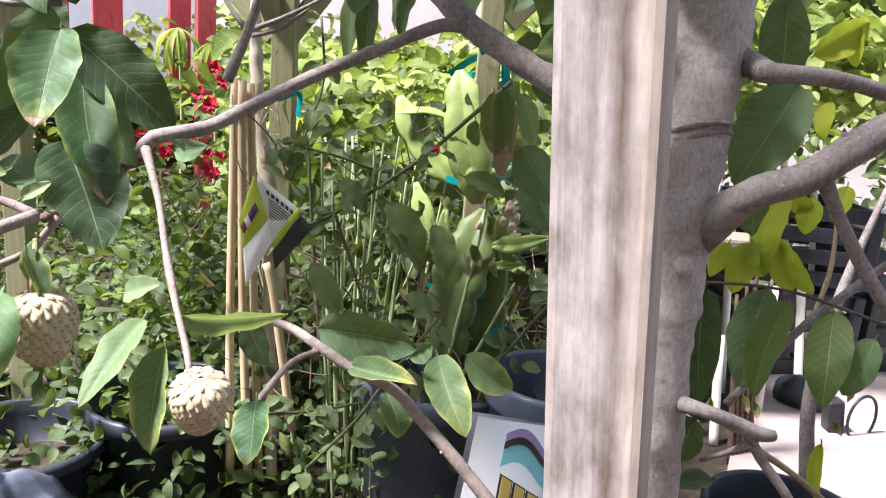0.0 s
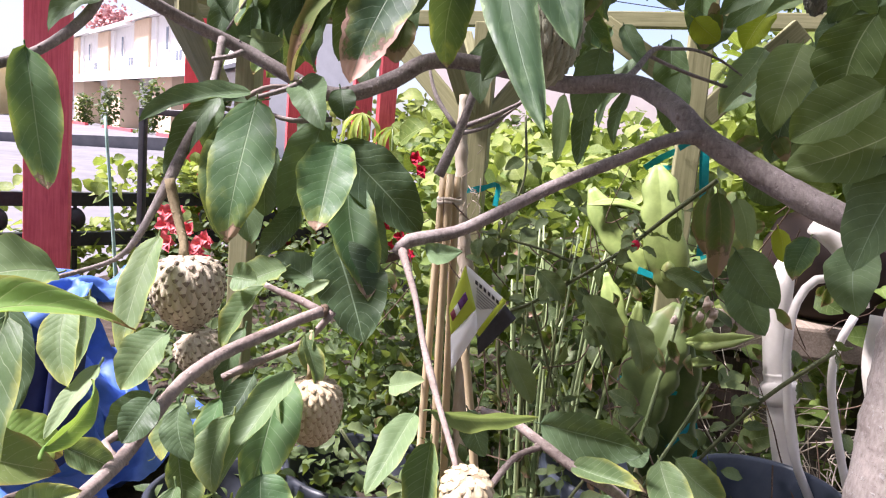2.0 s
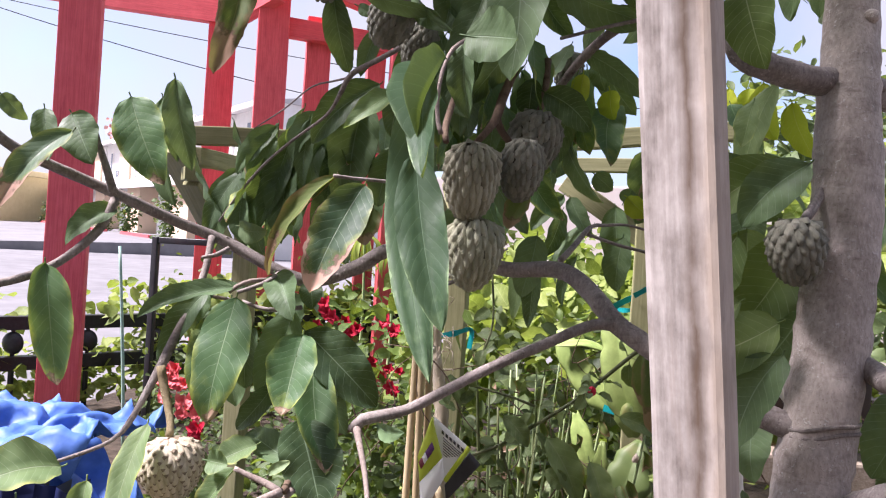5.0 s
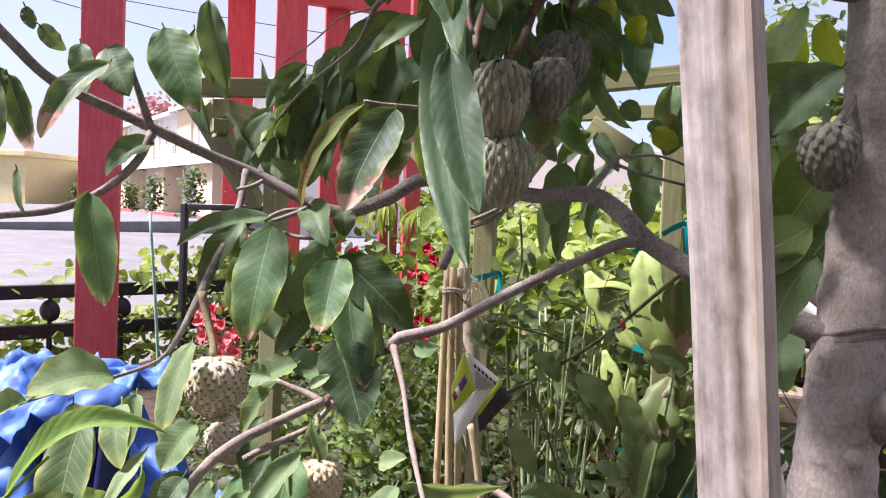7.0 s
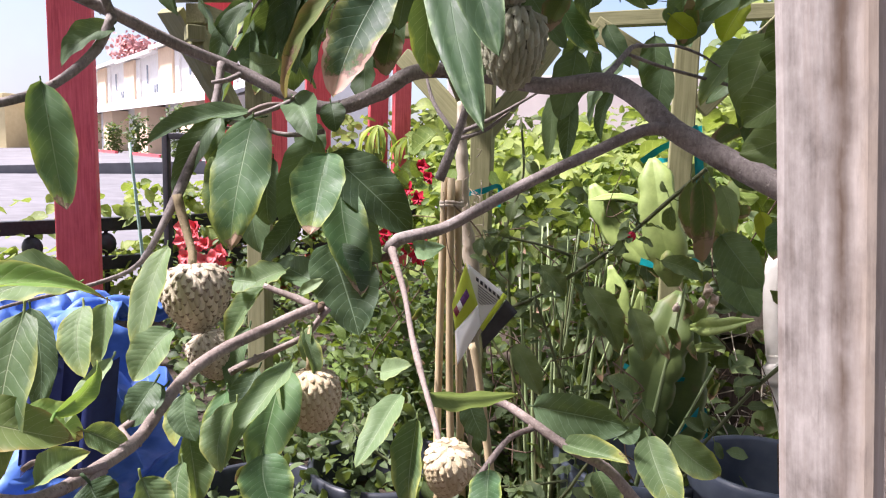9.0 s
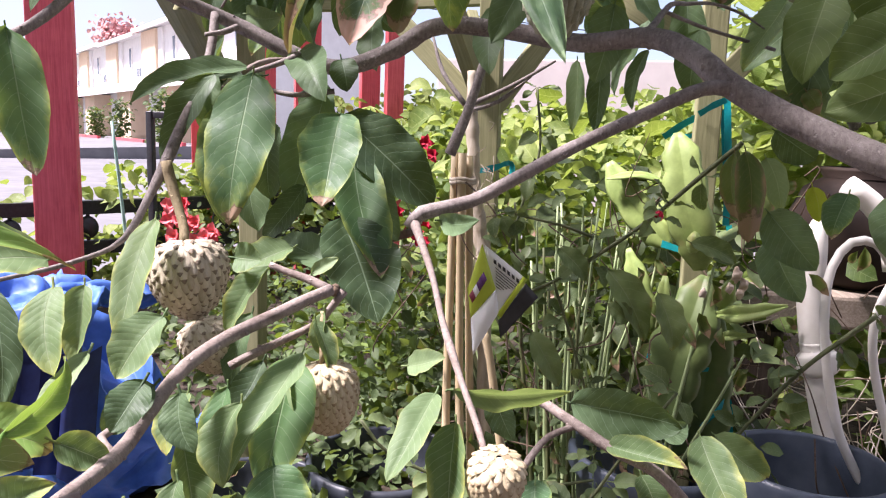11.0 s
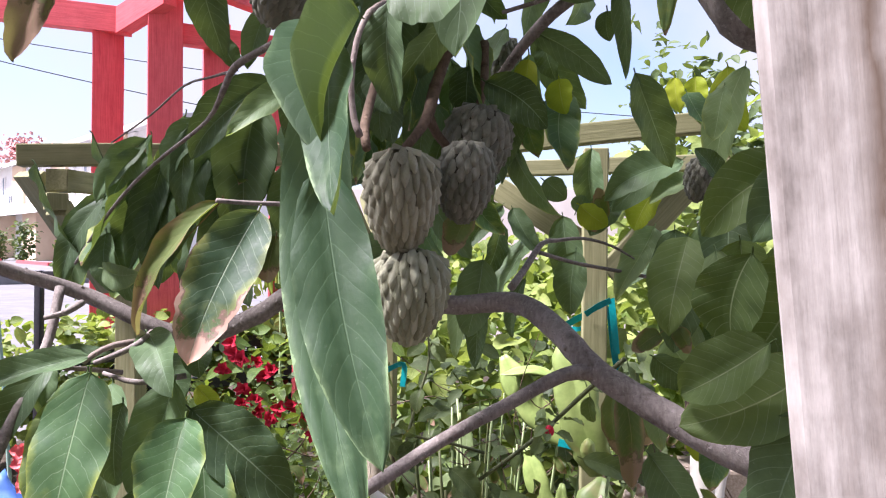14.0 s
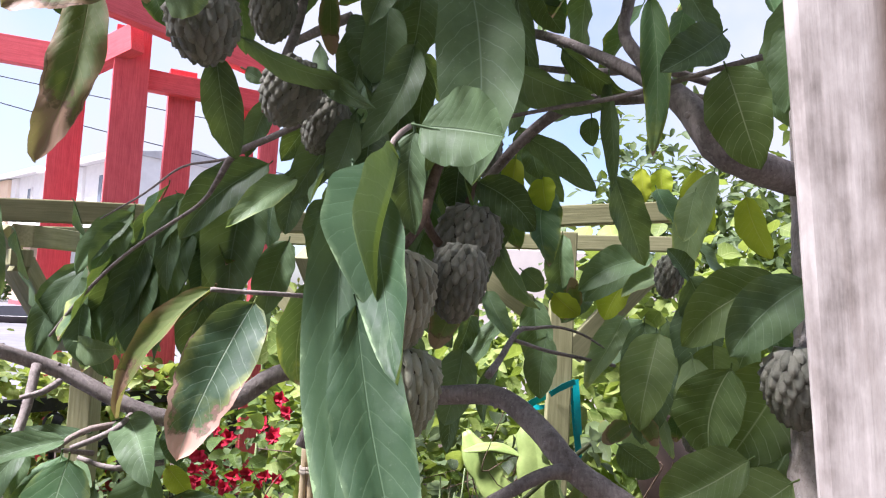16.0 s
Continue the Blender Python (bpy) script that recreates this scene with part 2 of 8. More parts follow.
LEAF_SOFT = leafy("leaf_soft_green", (0.070, 0.125, 0.052), (0.180, 0.265, 0.118), (0.36, 0.43, 0.26), rim=(0.42, 0.44, 0.12), tip=(0.46, 0.33, 0.20), rim_at=0.80, tip_at=0.95, glow=0.34)
LEAF_OLIVE = leafy("leaf_olive_green", (0.055, 0.095, 0.030), (0.150, 0.215, 0.075), (0.36, 0.42, 0.22), glow=0.36)
LEAF_AGED = leafy("leaf_aged", (0.10, 0.15, 0.045), (0.20, 0.26, 0.085), (0.36, 0.40, 0.20), rim=(0.30, 0.24, 0.08), tip=(0.30, 0.17, 0.09), rim_at=0.84, tip_at=0.92, glow=0.36)
LEAF_SMOOTH = leafy("leaf_smooth_green", (0.026, 0.062, 0.030), (0.062, 0.118, 0.058), (0.16, 0.25, 0.14), vein_mark=0.40, rib=0.50, dusty=0.08, rim=(0.22, 0.32, 0.16), rim_at=0.93)
# lighter leaf green; sunlight on the nearest leaves is put into the colour
LEAF_BRIGHT = leafy("leaf_bright_green", (0.12, 0.25, 0.055), (0.24, 0.39, 0.10), (0.40, 0.48, 0.20), rim=(0.40, 0.42, 0.10), tip=(0.36, 0.22, 0.10), rim_at=0.86, tip_at=0.93, glow=0.42)
LEAF_LIME = leafy("leaf_lime", (0.26, 0.34, 0.02), (0.44, 0.48, 0.04), (0.50, 0.52, 0.14), glow=0.5)
ROSE_LEAF = leafy("rose_leaf", (0.058, 0.094, 0.038), (0.185, 0.245, 0.100), (0.26, 0.30, 0.17), rim=(0.26, 0.22, 0.08), rim_at=0.94, veins=7)
# sunlit, then shaded copy of one vine leaf; the shade is in the colour
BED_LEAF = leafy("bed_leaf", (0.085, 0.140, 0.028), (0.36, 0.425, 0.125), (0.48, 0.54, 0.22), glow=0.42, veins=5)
BED_SHADE = leafy("bed_leaf_shade", (0.035, 0.075, 0.016), (0.17, 0.25, 0.055), (0.30, 0.38, 0.16), glow=0.36, veins=6)
# two darker leaf greens; deep shade among the stems is put into them
DARK_LEAF = leafy("dark_leaf", (0.024, 0.046, 0.018), (0.125, 0.175, 0.068), (0.15, 0.22, 0.10), veins=6)
SHADE_LEAF = leafy("shade_leaf", (0.018, 0.032, 0.013), (0.085, 0.115, 0.045), (0.11, 0.17, 0.08), veins=6)
BARK = barky("bark", (0.155, 0.130, 0.118), (0.340, 0.300, 0.278), (0.075, 0.058, 0.050))
# lighter copy of the bark; stronger light on the trunk is put into it
TRUNK_BARK = barky("trunk_bark", (0.285, 0.245, 0.215), (0.54, 0.48, 0.43), (0.15, 0.115, 0.095))
TWIG = barky("twig_bark", (0.180, 0.142, 0.122), (0.335, 0.278, 0.245), (0.09, 0.065, 0.05))
FRUIT_STALK = barky("fruit_stalk", (0.21, 0.165, 0.09), (0.38, 0.31, 0.19), (0.12, 0.085, 0.05))
STALK = barky("stalk_bark", (0.09, 0.06, 0.042), (0.18, 0.125, 0.088), (0.045, 0.028, 0.018))
STAKE_WOOD = stake_timber("stake_wood")
OLIVE_POST = woody("olive_post_wood", (0.20, 0.195, 0.098), (0.32, 0.31, 0.168), (0.12, 0.11, 0.05), axis=2, knots=0.25)
RED_WOOD = woody("red_wood", (0.60, 0.085, 0.098), (0.78, 0.145, 0.160), (0.40, 0.040, 0.050), axis=2, rough=0.6, knots=0.55, stained=0.60)
RED_BEAM = woody("red_beam_wood", (0.60, 0.085, 0.098), (0.78, 0.145, 0.160), (0.40, 0.040, 0.050), axis=1, rough=0.6, knots=0.55, stained=0.60)
CANE = plain("bamboo", (0.42, 0.31, 0.17), (0.62, 0.50, 0.31), 0.5, 60, (1, 1, 0.1))
FRUIT_PALE = rind("fruit_skin_pale", (0.44, 0.375, 0.265), (0.66, 0.58, 0.44), (0.26, 0.205, 0.15), 0.94)
FRUIT_CREAM = rind("fruit_skin_cream", (0.46, 0.375, 0.225), (0.64, 0.545, 0.365), (0.36, 0.27, 0.16), 0.95)
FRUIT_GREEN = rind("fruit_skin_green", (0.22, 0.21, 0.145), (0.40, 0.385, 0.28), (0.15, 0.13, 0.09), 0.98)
# lighter skin for the lowest fruit, the light on it put into the colour
FRUIT_LIGHT = rind("fruit_skin_green_lit", (0.25, 0.255, 0.165), (0.45, 0.45, 0.32), (0.20, 0.18, 0.12), 0.98)
# darker skin for inner and upper fruit, their shade put into the colour
FRUIT_GREY = rind("fruit_skin_grey_shaded", (0.135, 0.138, 0.105), (0.26, 0.255, 0.20), (0.09, 0.085, 0.06), 0.98)
# bodies coloured darker than the scales, as painted shade in the gaps
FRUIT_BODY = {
    FRUIT_PALE.name: plain("groove_shade_pale", (0.20, 0.145, 0.095), (0.33, 0.25, 0.175), 0.8, 160),
    FRUIT_CREAM.name: plain("groove_shade_cream", (0.24, 0.18, 0.105), (0.38, 0.30, 0.19), 0.8, 160),
    FRUIT_GREEN.name: plain("groove_shade_green", (0.075, 0.068, 0.045), (0.14, 0.125, 0.085), 0.8, 160),
    FRUIT_LIGHT.name: plain("groove_shade_light", (0.055, 0.050, 0.032), (0.11, 0.10, 0.065), 0.8, 160),
    FRUIT_GREY.name: plain("groove_shade_grey", (0.045, 0.042, 0.032), (0.085, 0.08, 0.06), 0.8, 160)}
BLACK_PLASTIC = plain("black_plastic", (0.018, 0.022, 0.030), (0.04, 0.046, 0.058), 0.45, 30)
BLUE_PLASTIC = plain("slate_plastic", (0.06, 0.075, 0.105), (0.10, 0.122, 0.155), 0.36, 25)
WHITE_PIPE = plain("white_pipe", (0.70, 0.66, 0.58), (0.82, 0.79, 0.72), 0.45, 30)
TEAL = plain("teal_tape", (0.0, 0.22, 0.25), (0.0, 0.36, 0.38), 0.35, 60)
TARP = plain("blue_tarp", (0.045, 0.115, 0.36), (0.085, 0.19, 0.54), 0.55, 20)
# navy copy of the tarpaulin blue, standing for its shaded hollow
TARP_SHADE = plain("tarp_shade", (0.008, 0.012, 0.05), (0.02, 0.03, 0.10), 0.5, 20)
SOIL = plain("soil", (0.022, 0.017, 0.013), (0.085, 0.066, 0.050), 0.95, 22, bump=0.8, dist=0.02)
ROAD = plain("road", (0.135, 0.132, 0.140), (0.205, 0.20, 0.21), 0.9, 2.2, bump=0.2)
BLACK_METAL = plain("black_metal", (0.012, 0.012, 0.015), (0.03, 0.03, 0.034), 0.4, 60)
PALE_STEM = plain("pale_stem", (0.20, 0.29, 0.11), (0.40, 0.48, 0.25), 0.55, 90, (1, 1, 0.3))
ROSE_CANE = plain("rose_cane", (0.055, 0.072, 0.028), (0.15, 0.165, 0.07), 0.55, 90, (1, 1, 0.3))
# darker copy of the cactus skin; shade on lower stems put into colour
CACTUS_SHADE = plain("shaded_cactus_skin", (0.070, 0.115, 0.034), (0.165, 0.225, 0.072), 0.5, 14, spots=(0.20, 0.18, 0.08))
CACTUS = plain("cactus_skin", (0.15, 0.22, 0.055), (0.34, 0.43, 0.135), 0.5, 24, spots=(0.30, 0.29, 0.10))
FLOWER = plain("red_petal", (0.42, 0.008, 0.03), (0.66, 0.03, 0.07), 0.6, 120)
FLOWER_PINK = plain("pink_petal", (0.78, 0.07, 0.13), (0.90, 0.26, 0.24), 0.6, 120)
STUCCO = plain("white_stucco", (0.68, 0.66, 0.64), (0.78, 0.76, 0.74), 0.9, 3)
GARAGE = plain("garage_panel", (0.72, 0.72, 0.73), (0.80, 0.80, 0.81), 0.7, 3)
ROOFING = plain("roofing", (0.42, 0.41, 0.41), (0.54, 0.53, 0.53), 0.9, 4)
PANE = plain("window_pane", (0.10, 0.12, 0.15), (0.18, 0.20, 0.24), 0.15, 2)
PEACH = plain("peach_stucco", (0.66, 0.50, 0.36), (0.74, 0.58, 0.43), 0.9, 3)
YELLOW_WALL = plain("yellow_wall", (0.60, 0.50, 0.28), (0.68, 0.58, 0.34), 0.9, 3)
DARK_TIMBER = woody("dark_timber", (0.035, 0.026, 0.020), (0.085, 0.065, 0.050), (0.02, 0.015, 0.01), axis=2)
PLANK = woody("plank_wood", (0.16, 0.125, 0.095), (0.30, 0.25, 0.20), (0.06, 0.045, 0.03), axis=0)
LABEL_WHITE = plain("tag_white", (0.82, 0.83, 0.78), (0.88, 0.89, 0.84), 0.45, 30)
LABEL_LIME = plain("tag_lime", (0.42, 0.52, 0.03), (0.50, 0.60, 0.06), 0.45, 30)
LABEL_INK = plain("tag_ink", (0.03, 0.03, 0.03), (0.06, 0.06, 0.06), 0.5, 30)
LABEL_RED = plain("tag_red", (0.22, 0.03, 0.06), (0.35, 0.10, 0.12), 0.5, 200)
LABEL_PLUM = plain("tag_plum", (0.10, 0.03, 0.13), (0.17, 0.06, 0.20), 0.5, 200)
BAG = plain("bag_white", (0.70, 0.72, 0.74), (0.80, 0.82, 0.84), 0.35, 12)
BAG_CYAN = plain("bag_cyan", (0.20, 0.62, 0.72), (0.30, 0.72, 0.80), 0.35, 12)
BAG_PURPLE = plain("bag_purple", (0.36, 0.26, 0.55), (0.45, 0.36, 0.64), 0.35, 12)
BAG_GOLD = plain("bag_gold", (0.50, 0.38, 0.08), (0.62, 0.50, 0.14), 0.35, 12)
FIBRE = plain("dry_fibre", (0.34, 0.28, 0.20), (0.56, 0.50, 0.40), 0.8, 80, (1, 1, 0.15), bump=0.6)


# ---- builders ----
def mesh_object(name, bm, mat, parent=None, label="", smooth=True):
    me = bpy.data.meshes.new(name)
    bm.normal_update()
    bm.to_mesh(me)
    bm.free()
    me.materials.append(mat)
    if smooth:
        me.polygons.foreach_set("use_smooth", [True] * len(me.polygons))
    ob = new(name, me)
    if parent is not None:
        ob.parent = parent
        ob.matrix_parent_inverse = Matrix.Translation(parent.location).inverted() if parent.type == "EMPTY" else Matrix.Identity(4)
    if label:
        ob["label"] = label
    return ob


def part(name, bm, mat, parent, label="", smooth=True):
    return mesh_object(name, bm, mat, parent, label, smooth)


def empty(name, place, label, category, group=""):
    ob = new(name)
    ob.location = place
    ob.empty_display_size = 0.05
    return tagged(ob, label, category, group)


def box(bm, lo, hi, bevel=0.0, m=None):
    """A box between two corners, with bevelled edges, turned by m."""
    r = bmesh.ops.create_cube(bm, size=1)
    size = [h - l for l, h in zip(lo, hi)]
    mid = [(h + l) / 2 for l, h in zip(lo, hi)]
    bmesh.ops.transform(bm, matrix=(m or Matrix()) @ Matrix.Translation(mid) @ Matrix.Diagonal((*size, 1)), verts=r["verts"])
    if bevel:
        edges = list({e for v in r["verts"] for e in v.link_edges})
        bmesh.ops.bevel(bm, geom=edges, offset=bevel, segments=2, affect="EDGES", profile=0.6)


def between(a, b, up=(0, 0, 1)):
    """A frame at a whose z axis points to b, and its length."""
    a, b = Vector(a), Vector(b)
    z = (b - a).normalized()
    x = Vector(up).cross(z)
    if x.length < 1e-4:
        x = Vector((1, 0, 0))
    x.normalize()
    y = z.cross(x)
    m = Matrix((x, y, z)).transposed().to_4x4()
    m.translation = a
    return m, (b - a).length


def beam(bm, a, b, wide, deep, bevel=0.004, up=(0, 0, 1)):
    m, n = between(a, b, up)
    box(bm, (-wide / 2, -deep / 2, 0), (wide / 2, deep / 2, n), bevel, m)


def spline(points, step):
    """Points along a smooth curve through the given ones (x, y, z, radius)."""
    p = [Vector(q) for q in points]
    p = [p[0] * 2 - p[1], *p, p[-1] * 2 - p[-2]]
    out = []
    for a, b, c, d in zip(p, p[1:], p[2:], p[3:]):
        n = max(2, int((c - b).to_3d().length / step))
        for k in range(n):
            s = k / n
            out.append(0.5 * (2 * b + (c - a) * s + (2 * a - 5 * b + 4 * c - d) * s * s + (3 * b - a - 3 * c + d) * s ** 3))
    return [*out, p[-2]]


def tube(bm, points, sides=10, step=0.015, rough=0.0, cap=True, seed=0.0):
    """A round, tapered limb through points (x, y, z, radius), with knobbly girth."""
    line = spline(points, step)
    rings, x = [], None
    for k, q in enumerate(line):
        c, r = q.to_3d(), max(q[3], 0.0004)
        z = (line[min(k + 1, len(line) - 1)].to_3d() - line[max(k - 1, 0)].to_3d()).normalized()
        if x is None:
            x = z.orthogonal()
        x = (x - z * x.dot(z)).normalized()
        y = z.cross(x)
        ring = []
        for j in range(sides):
            w = math.tau * j / sides
            way = x * math.cos(w) + y * math.sin(w)
            g = r * (1 + (0.06 * math.exp(-((k * step + seed + 0.03 * noise.noise(Vector((k * 0.3, seed, 0)))) % 0.075 - 0.03) ** 2 / 0.00002) if rough and sides > 8 else 0) + rough * (noise.noise((c + way * r) * 38 + Vector((seed, 0, 0))) + 0.6 * noise.noise((c + way * r) * 110)))
            ring.append(bm.verts.new(c + way * g))
        rings.append(ring)
    for a, b in zip(rings, rings[1:]):
        for j in range(sides):
            bm.faces.new((a[j], a[(j + 1) % sides], b[(j + 1) % sides], b[j]))
    if cap:
        bm.faces.new(rings[0][::-1])
        bm.faces.new(rings[-1])


def blade(bm, base, tip, normal, width, bow=0.0, fold=0.18, wave=0.0, rows=12, cols=4, seed=0.0, stem=0.009, point=1.0, life=1.0, ragged=0.0):
    """A leaf from base to tip: an ovate blade folded along its midrib, bowed along its length, wavy at the rim, on a short stalk."""
    uv = bm.loops.layers.uv.verify()
    base, tip, normal = Vector(base), Vector(tip), Vector(normal)
    along = tip - base
    size = along.length
    along.normalize()
    normal = (normal - along * normal.dot(along)).normalized()
    across = along.cross(normal)
    luck = [noise.noise(Vector((seed * 3.1 + 7.7 * k, 2.2 * k, 0.5))) * life for k in range(4)]
    grid, marks = [], {}
    for i in range(rows + 1):
        s = i / rows
        half = width / 2 * max(0.0, math.sin(math.pi * s ** 0.88)) ** (0.54 + (0.08 if ragged < 0.3 else -0.12) * s * s) * (1 - 0.10 * s * point)
        c = base + along * (s * size) + normal * (bow * size * (4 * s * (1 - s)) + luck[0] * 0.22 * size * s ** 3 * (s - 1) * 4)
        c += across * (luck[1] * 0.14 * size * 4 * s * (1 - s))
        twist = luck[2] * 1.0 * (s - 0.5)
        ax = across * math.cos(twist) + normal * math.sin(twist)
        nz = normal * math.cos(twist) - across * math.sin(twist)
        row = []
        for j in range(-cols, cols + 1):
            f = j / cols
            edge = half * (1 + 0.05 * noise.noise(Vector((s * 9, seed, f))) - ragged * max(0.0, s - 0.35) * max(0.0, noise.noise(Vector((s * 16, seed, 3.0 if j > 0 else 8.0))) + 0.15))
            lift = abs(f) * half * fold * 2 * (1 + luck[3] * 0.8) + wave * half * math.sin(s * 19 + seed + (2.0 if j > 0 else 0.0)) * f * f
            drift = noise.noise(Vector((s * 2.2, f * 1.3, seed))) * 0.05 * size
            v = bm.verts.new(c + ax * (f * edge * math.cos(fold)) + nz * (lift + drift * abs(f)))
            marks[v] = (0.5 + f / 2, s)
            row.append(v)
        grid.append(row)
    for a, b in zip(grid, grid[1:]):
        for j in range(2 * cols):
            q = bm.faces.new((a[j], a[j + 1], b[j + 1], b[j]))
            for loop in q.loops:
                loop[uv].uv = marks[loop.vert]
    if stem:
        start = len(bm.verts)
        tube(bm, [(*(base - along * stem * 0.7 + normal * 0.002), 0.0010), (*base, 0.0010), (*(base + along * size * 0.3 - normal * 0.0008 + normal * bow * size * 0.8), 0.0007)], 5, 0.02)


def leaf(parent, base, tip, normal, width, bow, mat, fold=0.18, wave=0.09, name="leaf"):
    bm = bmesh.new()
    torn = mat in (LEAF_BURNT, LEAF_BROWN)
    blade(bm, base, tip, normal, width, bow, fold, wave, 26 if torn else 18, seed=base[0] * 91 + base[2] * 57, ragged=0.42 if torn else 0.10)
    return part(name, bm, mat, parent)


def limb(parent, name, points, mat, sides=12, rough=0.07, step=0.012):
    bm = bmesh.new()
    tube(bm, points, sides, step, rough, seed=points[0][0] * 50)
    rng = random.Random(int(abs(points[0][0] * 9999)) + len(points))
    line = spline(points, 0.01)
    for q in line[3:-2:3]:
        if q[3] > 0.0035 and rng.random() < 0.55:
            way = Vector((rng.gauss(0, 1), rng.gauss(0, 1), rng.gauss(0, 1))).normalized()
            r = q[3] * rng.uniform(0.16, 0.36) + 0.0004
            bmesh.ops.create_icosphere(bm, subdivisions=2, radius=r, matrix=Matrix.Translation(q.to_3d() + way * q[3] * 0.96))
    return part(name, bm, mat, parent)


def shield(proud, tip, seed):
    """One overlapping fruit scale, a unit wide: a rounded lozenge, raised toward its pointed lower end."""
    bm = bmesh.new()
    uv = bm.loops.layers.uv.verify()
    rng = random.Random(seed)
    rows, grid, marks = 6, [], {}
    for i in range(rows + 1):
        s = i / rows
        half = 0.5 * min(1.0, 0.5 + 1.4 * s) * max(0.05, 1 - s ** 3.4) ** 0.75
        row = []
        for j in range(-2, 3):
            f = j / 2
            z = proud * (0.1 + 0.9 * s ** 1.3) * (1 - 0.62 * f * f)
            if abs(f) == 1:
                z = -proud * 0.55
            if i == rows:
                z = -proud * 0.5
            if i == rows - 1 and j == 0:
                z += tip
            v = bm.verts.new((f * half + rng.uniform(-0.02, 0.02), -s * 1.5, z + rng.uniform(-0.02, 0.02)))
            marks[v] = (0.5 + f / 2, s)
            row.append(v)
        grid.append(row)
    for p, q in zip(grid, grid[1:]):
        for j in range(4):
            face = bm.faces.new((p[j], q[j], q[j + 1], p[j + 1]))
            for loop in face.loops:
                loop[uv].uv = marks[loop.vert]
    me = bpy.data.meshes.new("scale")
    bm.to_mesh(me)
    bm.free()
    me.polygons.foreach_set("use_smooth", [True] * len(me.polygons))
    return me


SCALES = {}


def fruit(place, wide, tall, mat, tilt=(0, 0), tip=0.0, taper=0.25, scales=130, stalk=None, seed=0, label="", proud=0.24, long=1.2):
    """A custard apple: a heart-shaped body covered in overlapping scales, hanging on its stalk."""
    thing = empty("custard_apple", place, label, "fruit", "custard apples on the tree")
    rng = random.Random(seed)
    turn = Matrix.Translation(place) @ pose(0, 0, 0, tilt[0], tilt[1], rng.uniform(0, 360))
    bm = bmesh.new()

    def skin(a, s):
        # s runs from 0 at the stalk to 1 at the lower end
        th = math.pi * s
        r = wide / 2 * (math.sin(th) ** 0.8) * (1 + taper * (0.5 - s))
        return Vector((math.cos(a) * r, math.sin(a) * r, tall / 2 * math.cos(th)))

    rings = [[bm.verts.new(turn @ (skin(math.tau * j / 24, max(0.012, min(0.988, i / 16))) * 0.985)) for j in range(24)] for i in range(17)]
    for a, b in zip(rings, rings[1:]):
        for j in range(24):
            bm.faces.new((a[j], b[j], b[(j + 1) % 24], a[(j + 1) % 24]))
    spots = []
    for k in range(scales):
        s = math.acos(1 - 2 * (k + 0.5) / scales) / math.pi
        a = k * 2.399963 + rng.uniform(-0.06, 0.06)
        p = skin(a, s)
        dn = (skin(a, min(0.999, s + 0.02)) - skin(a, max(0.001, s - 0.02))).normalized()
        side = Vector((-math.sin(a), math.cos(a), 0))
        out = dn.cross(side).normalized()
        if out.dot(Vector((math.cos(a), math.sin(a), 0)) + Vector((0, 0, p.z))) < 0:
            out.negate()
        y = -dn
        m = Matrix((side, y, out)).transposed().to_4x4()
        unit = math.sqrt(math.pi * wide * tall / scales)
        grow = unit * (rng.uniform(1.24, 1.38) if tip else rng.uniform(1.10, 1.24))
        m.translation = p + dn * (-unit * 0.66)
        spots.append(turn @ m @ Matrix.Diagonal((grow / long ** 0.6, grow * long, grow, 1)))
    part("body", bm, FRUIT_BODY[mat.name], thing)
    for k, m in enumerate(spots):
        key = (mat.name, tip, proud, k % 4)
        if key not in SCALES:
            SCALES[key] = shield(proud, tip * (0.5 + 0.25 * (k % 4)), k % 4)
            SCALES[key].materials.append(mat)
        scale = new("scale", SCALES[key])
        scale.parent = thing
        scale.matrix_parent_inverse = Matrix.Translation(thing.location).inverted()
        scale.matrix_basis = m
    if stalk:
        bm = bmesh.new()
        tube(bm, [*stalk, (*(turn @ Vector((0, 0, tall * 0.46))), stalk[-1][3] * 1.25)], 8, 0.01, 0.1)
        part("stalk", bm, FRUIT_STALK, thing)
    return thing



# ---- ground and distance ----
def sheet(name, x0, x1, y0, y1, z, mat, cells, rough, label, category):
    bm = bmesh.new()
    nx, ny = cells
    grid = [[bm.verts.new((x0 + (x1 - x0) * i / nx, y0 + (y1 - y0) * j / ny, z + rough * noise.noise(Vector((i * 0.7, j * 0.7, 3))))) for i in range(nx + 1)] for j in range(ny + 1)]
    for a, b in zip(grid, grid[1:]):
        for i in range(nx):
            bm.faces.new((a[i], a[i + 1], b[i + 1], b[i]))
    return tagged(mesh_object(name, bm, mat), label, category, kind="structure")


sheet("ground", -400, 400, -400, 600, -0.03, ROAD, (4, 4), 0.0, "pale worn concrete ground reaching the horizon", "ground")
sheet("garden_soil", -3.1, 7, -4, 7, 0.0, SOIL, (60, 60), 0.012, "dry brown garden soil under the plants", "soil")

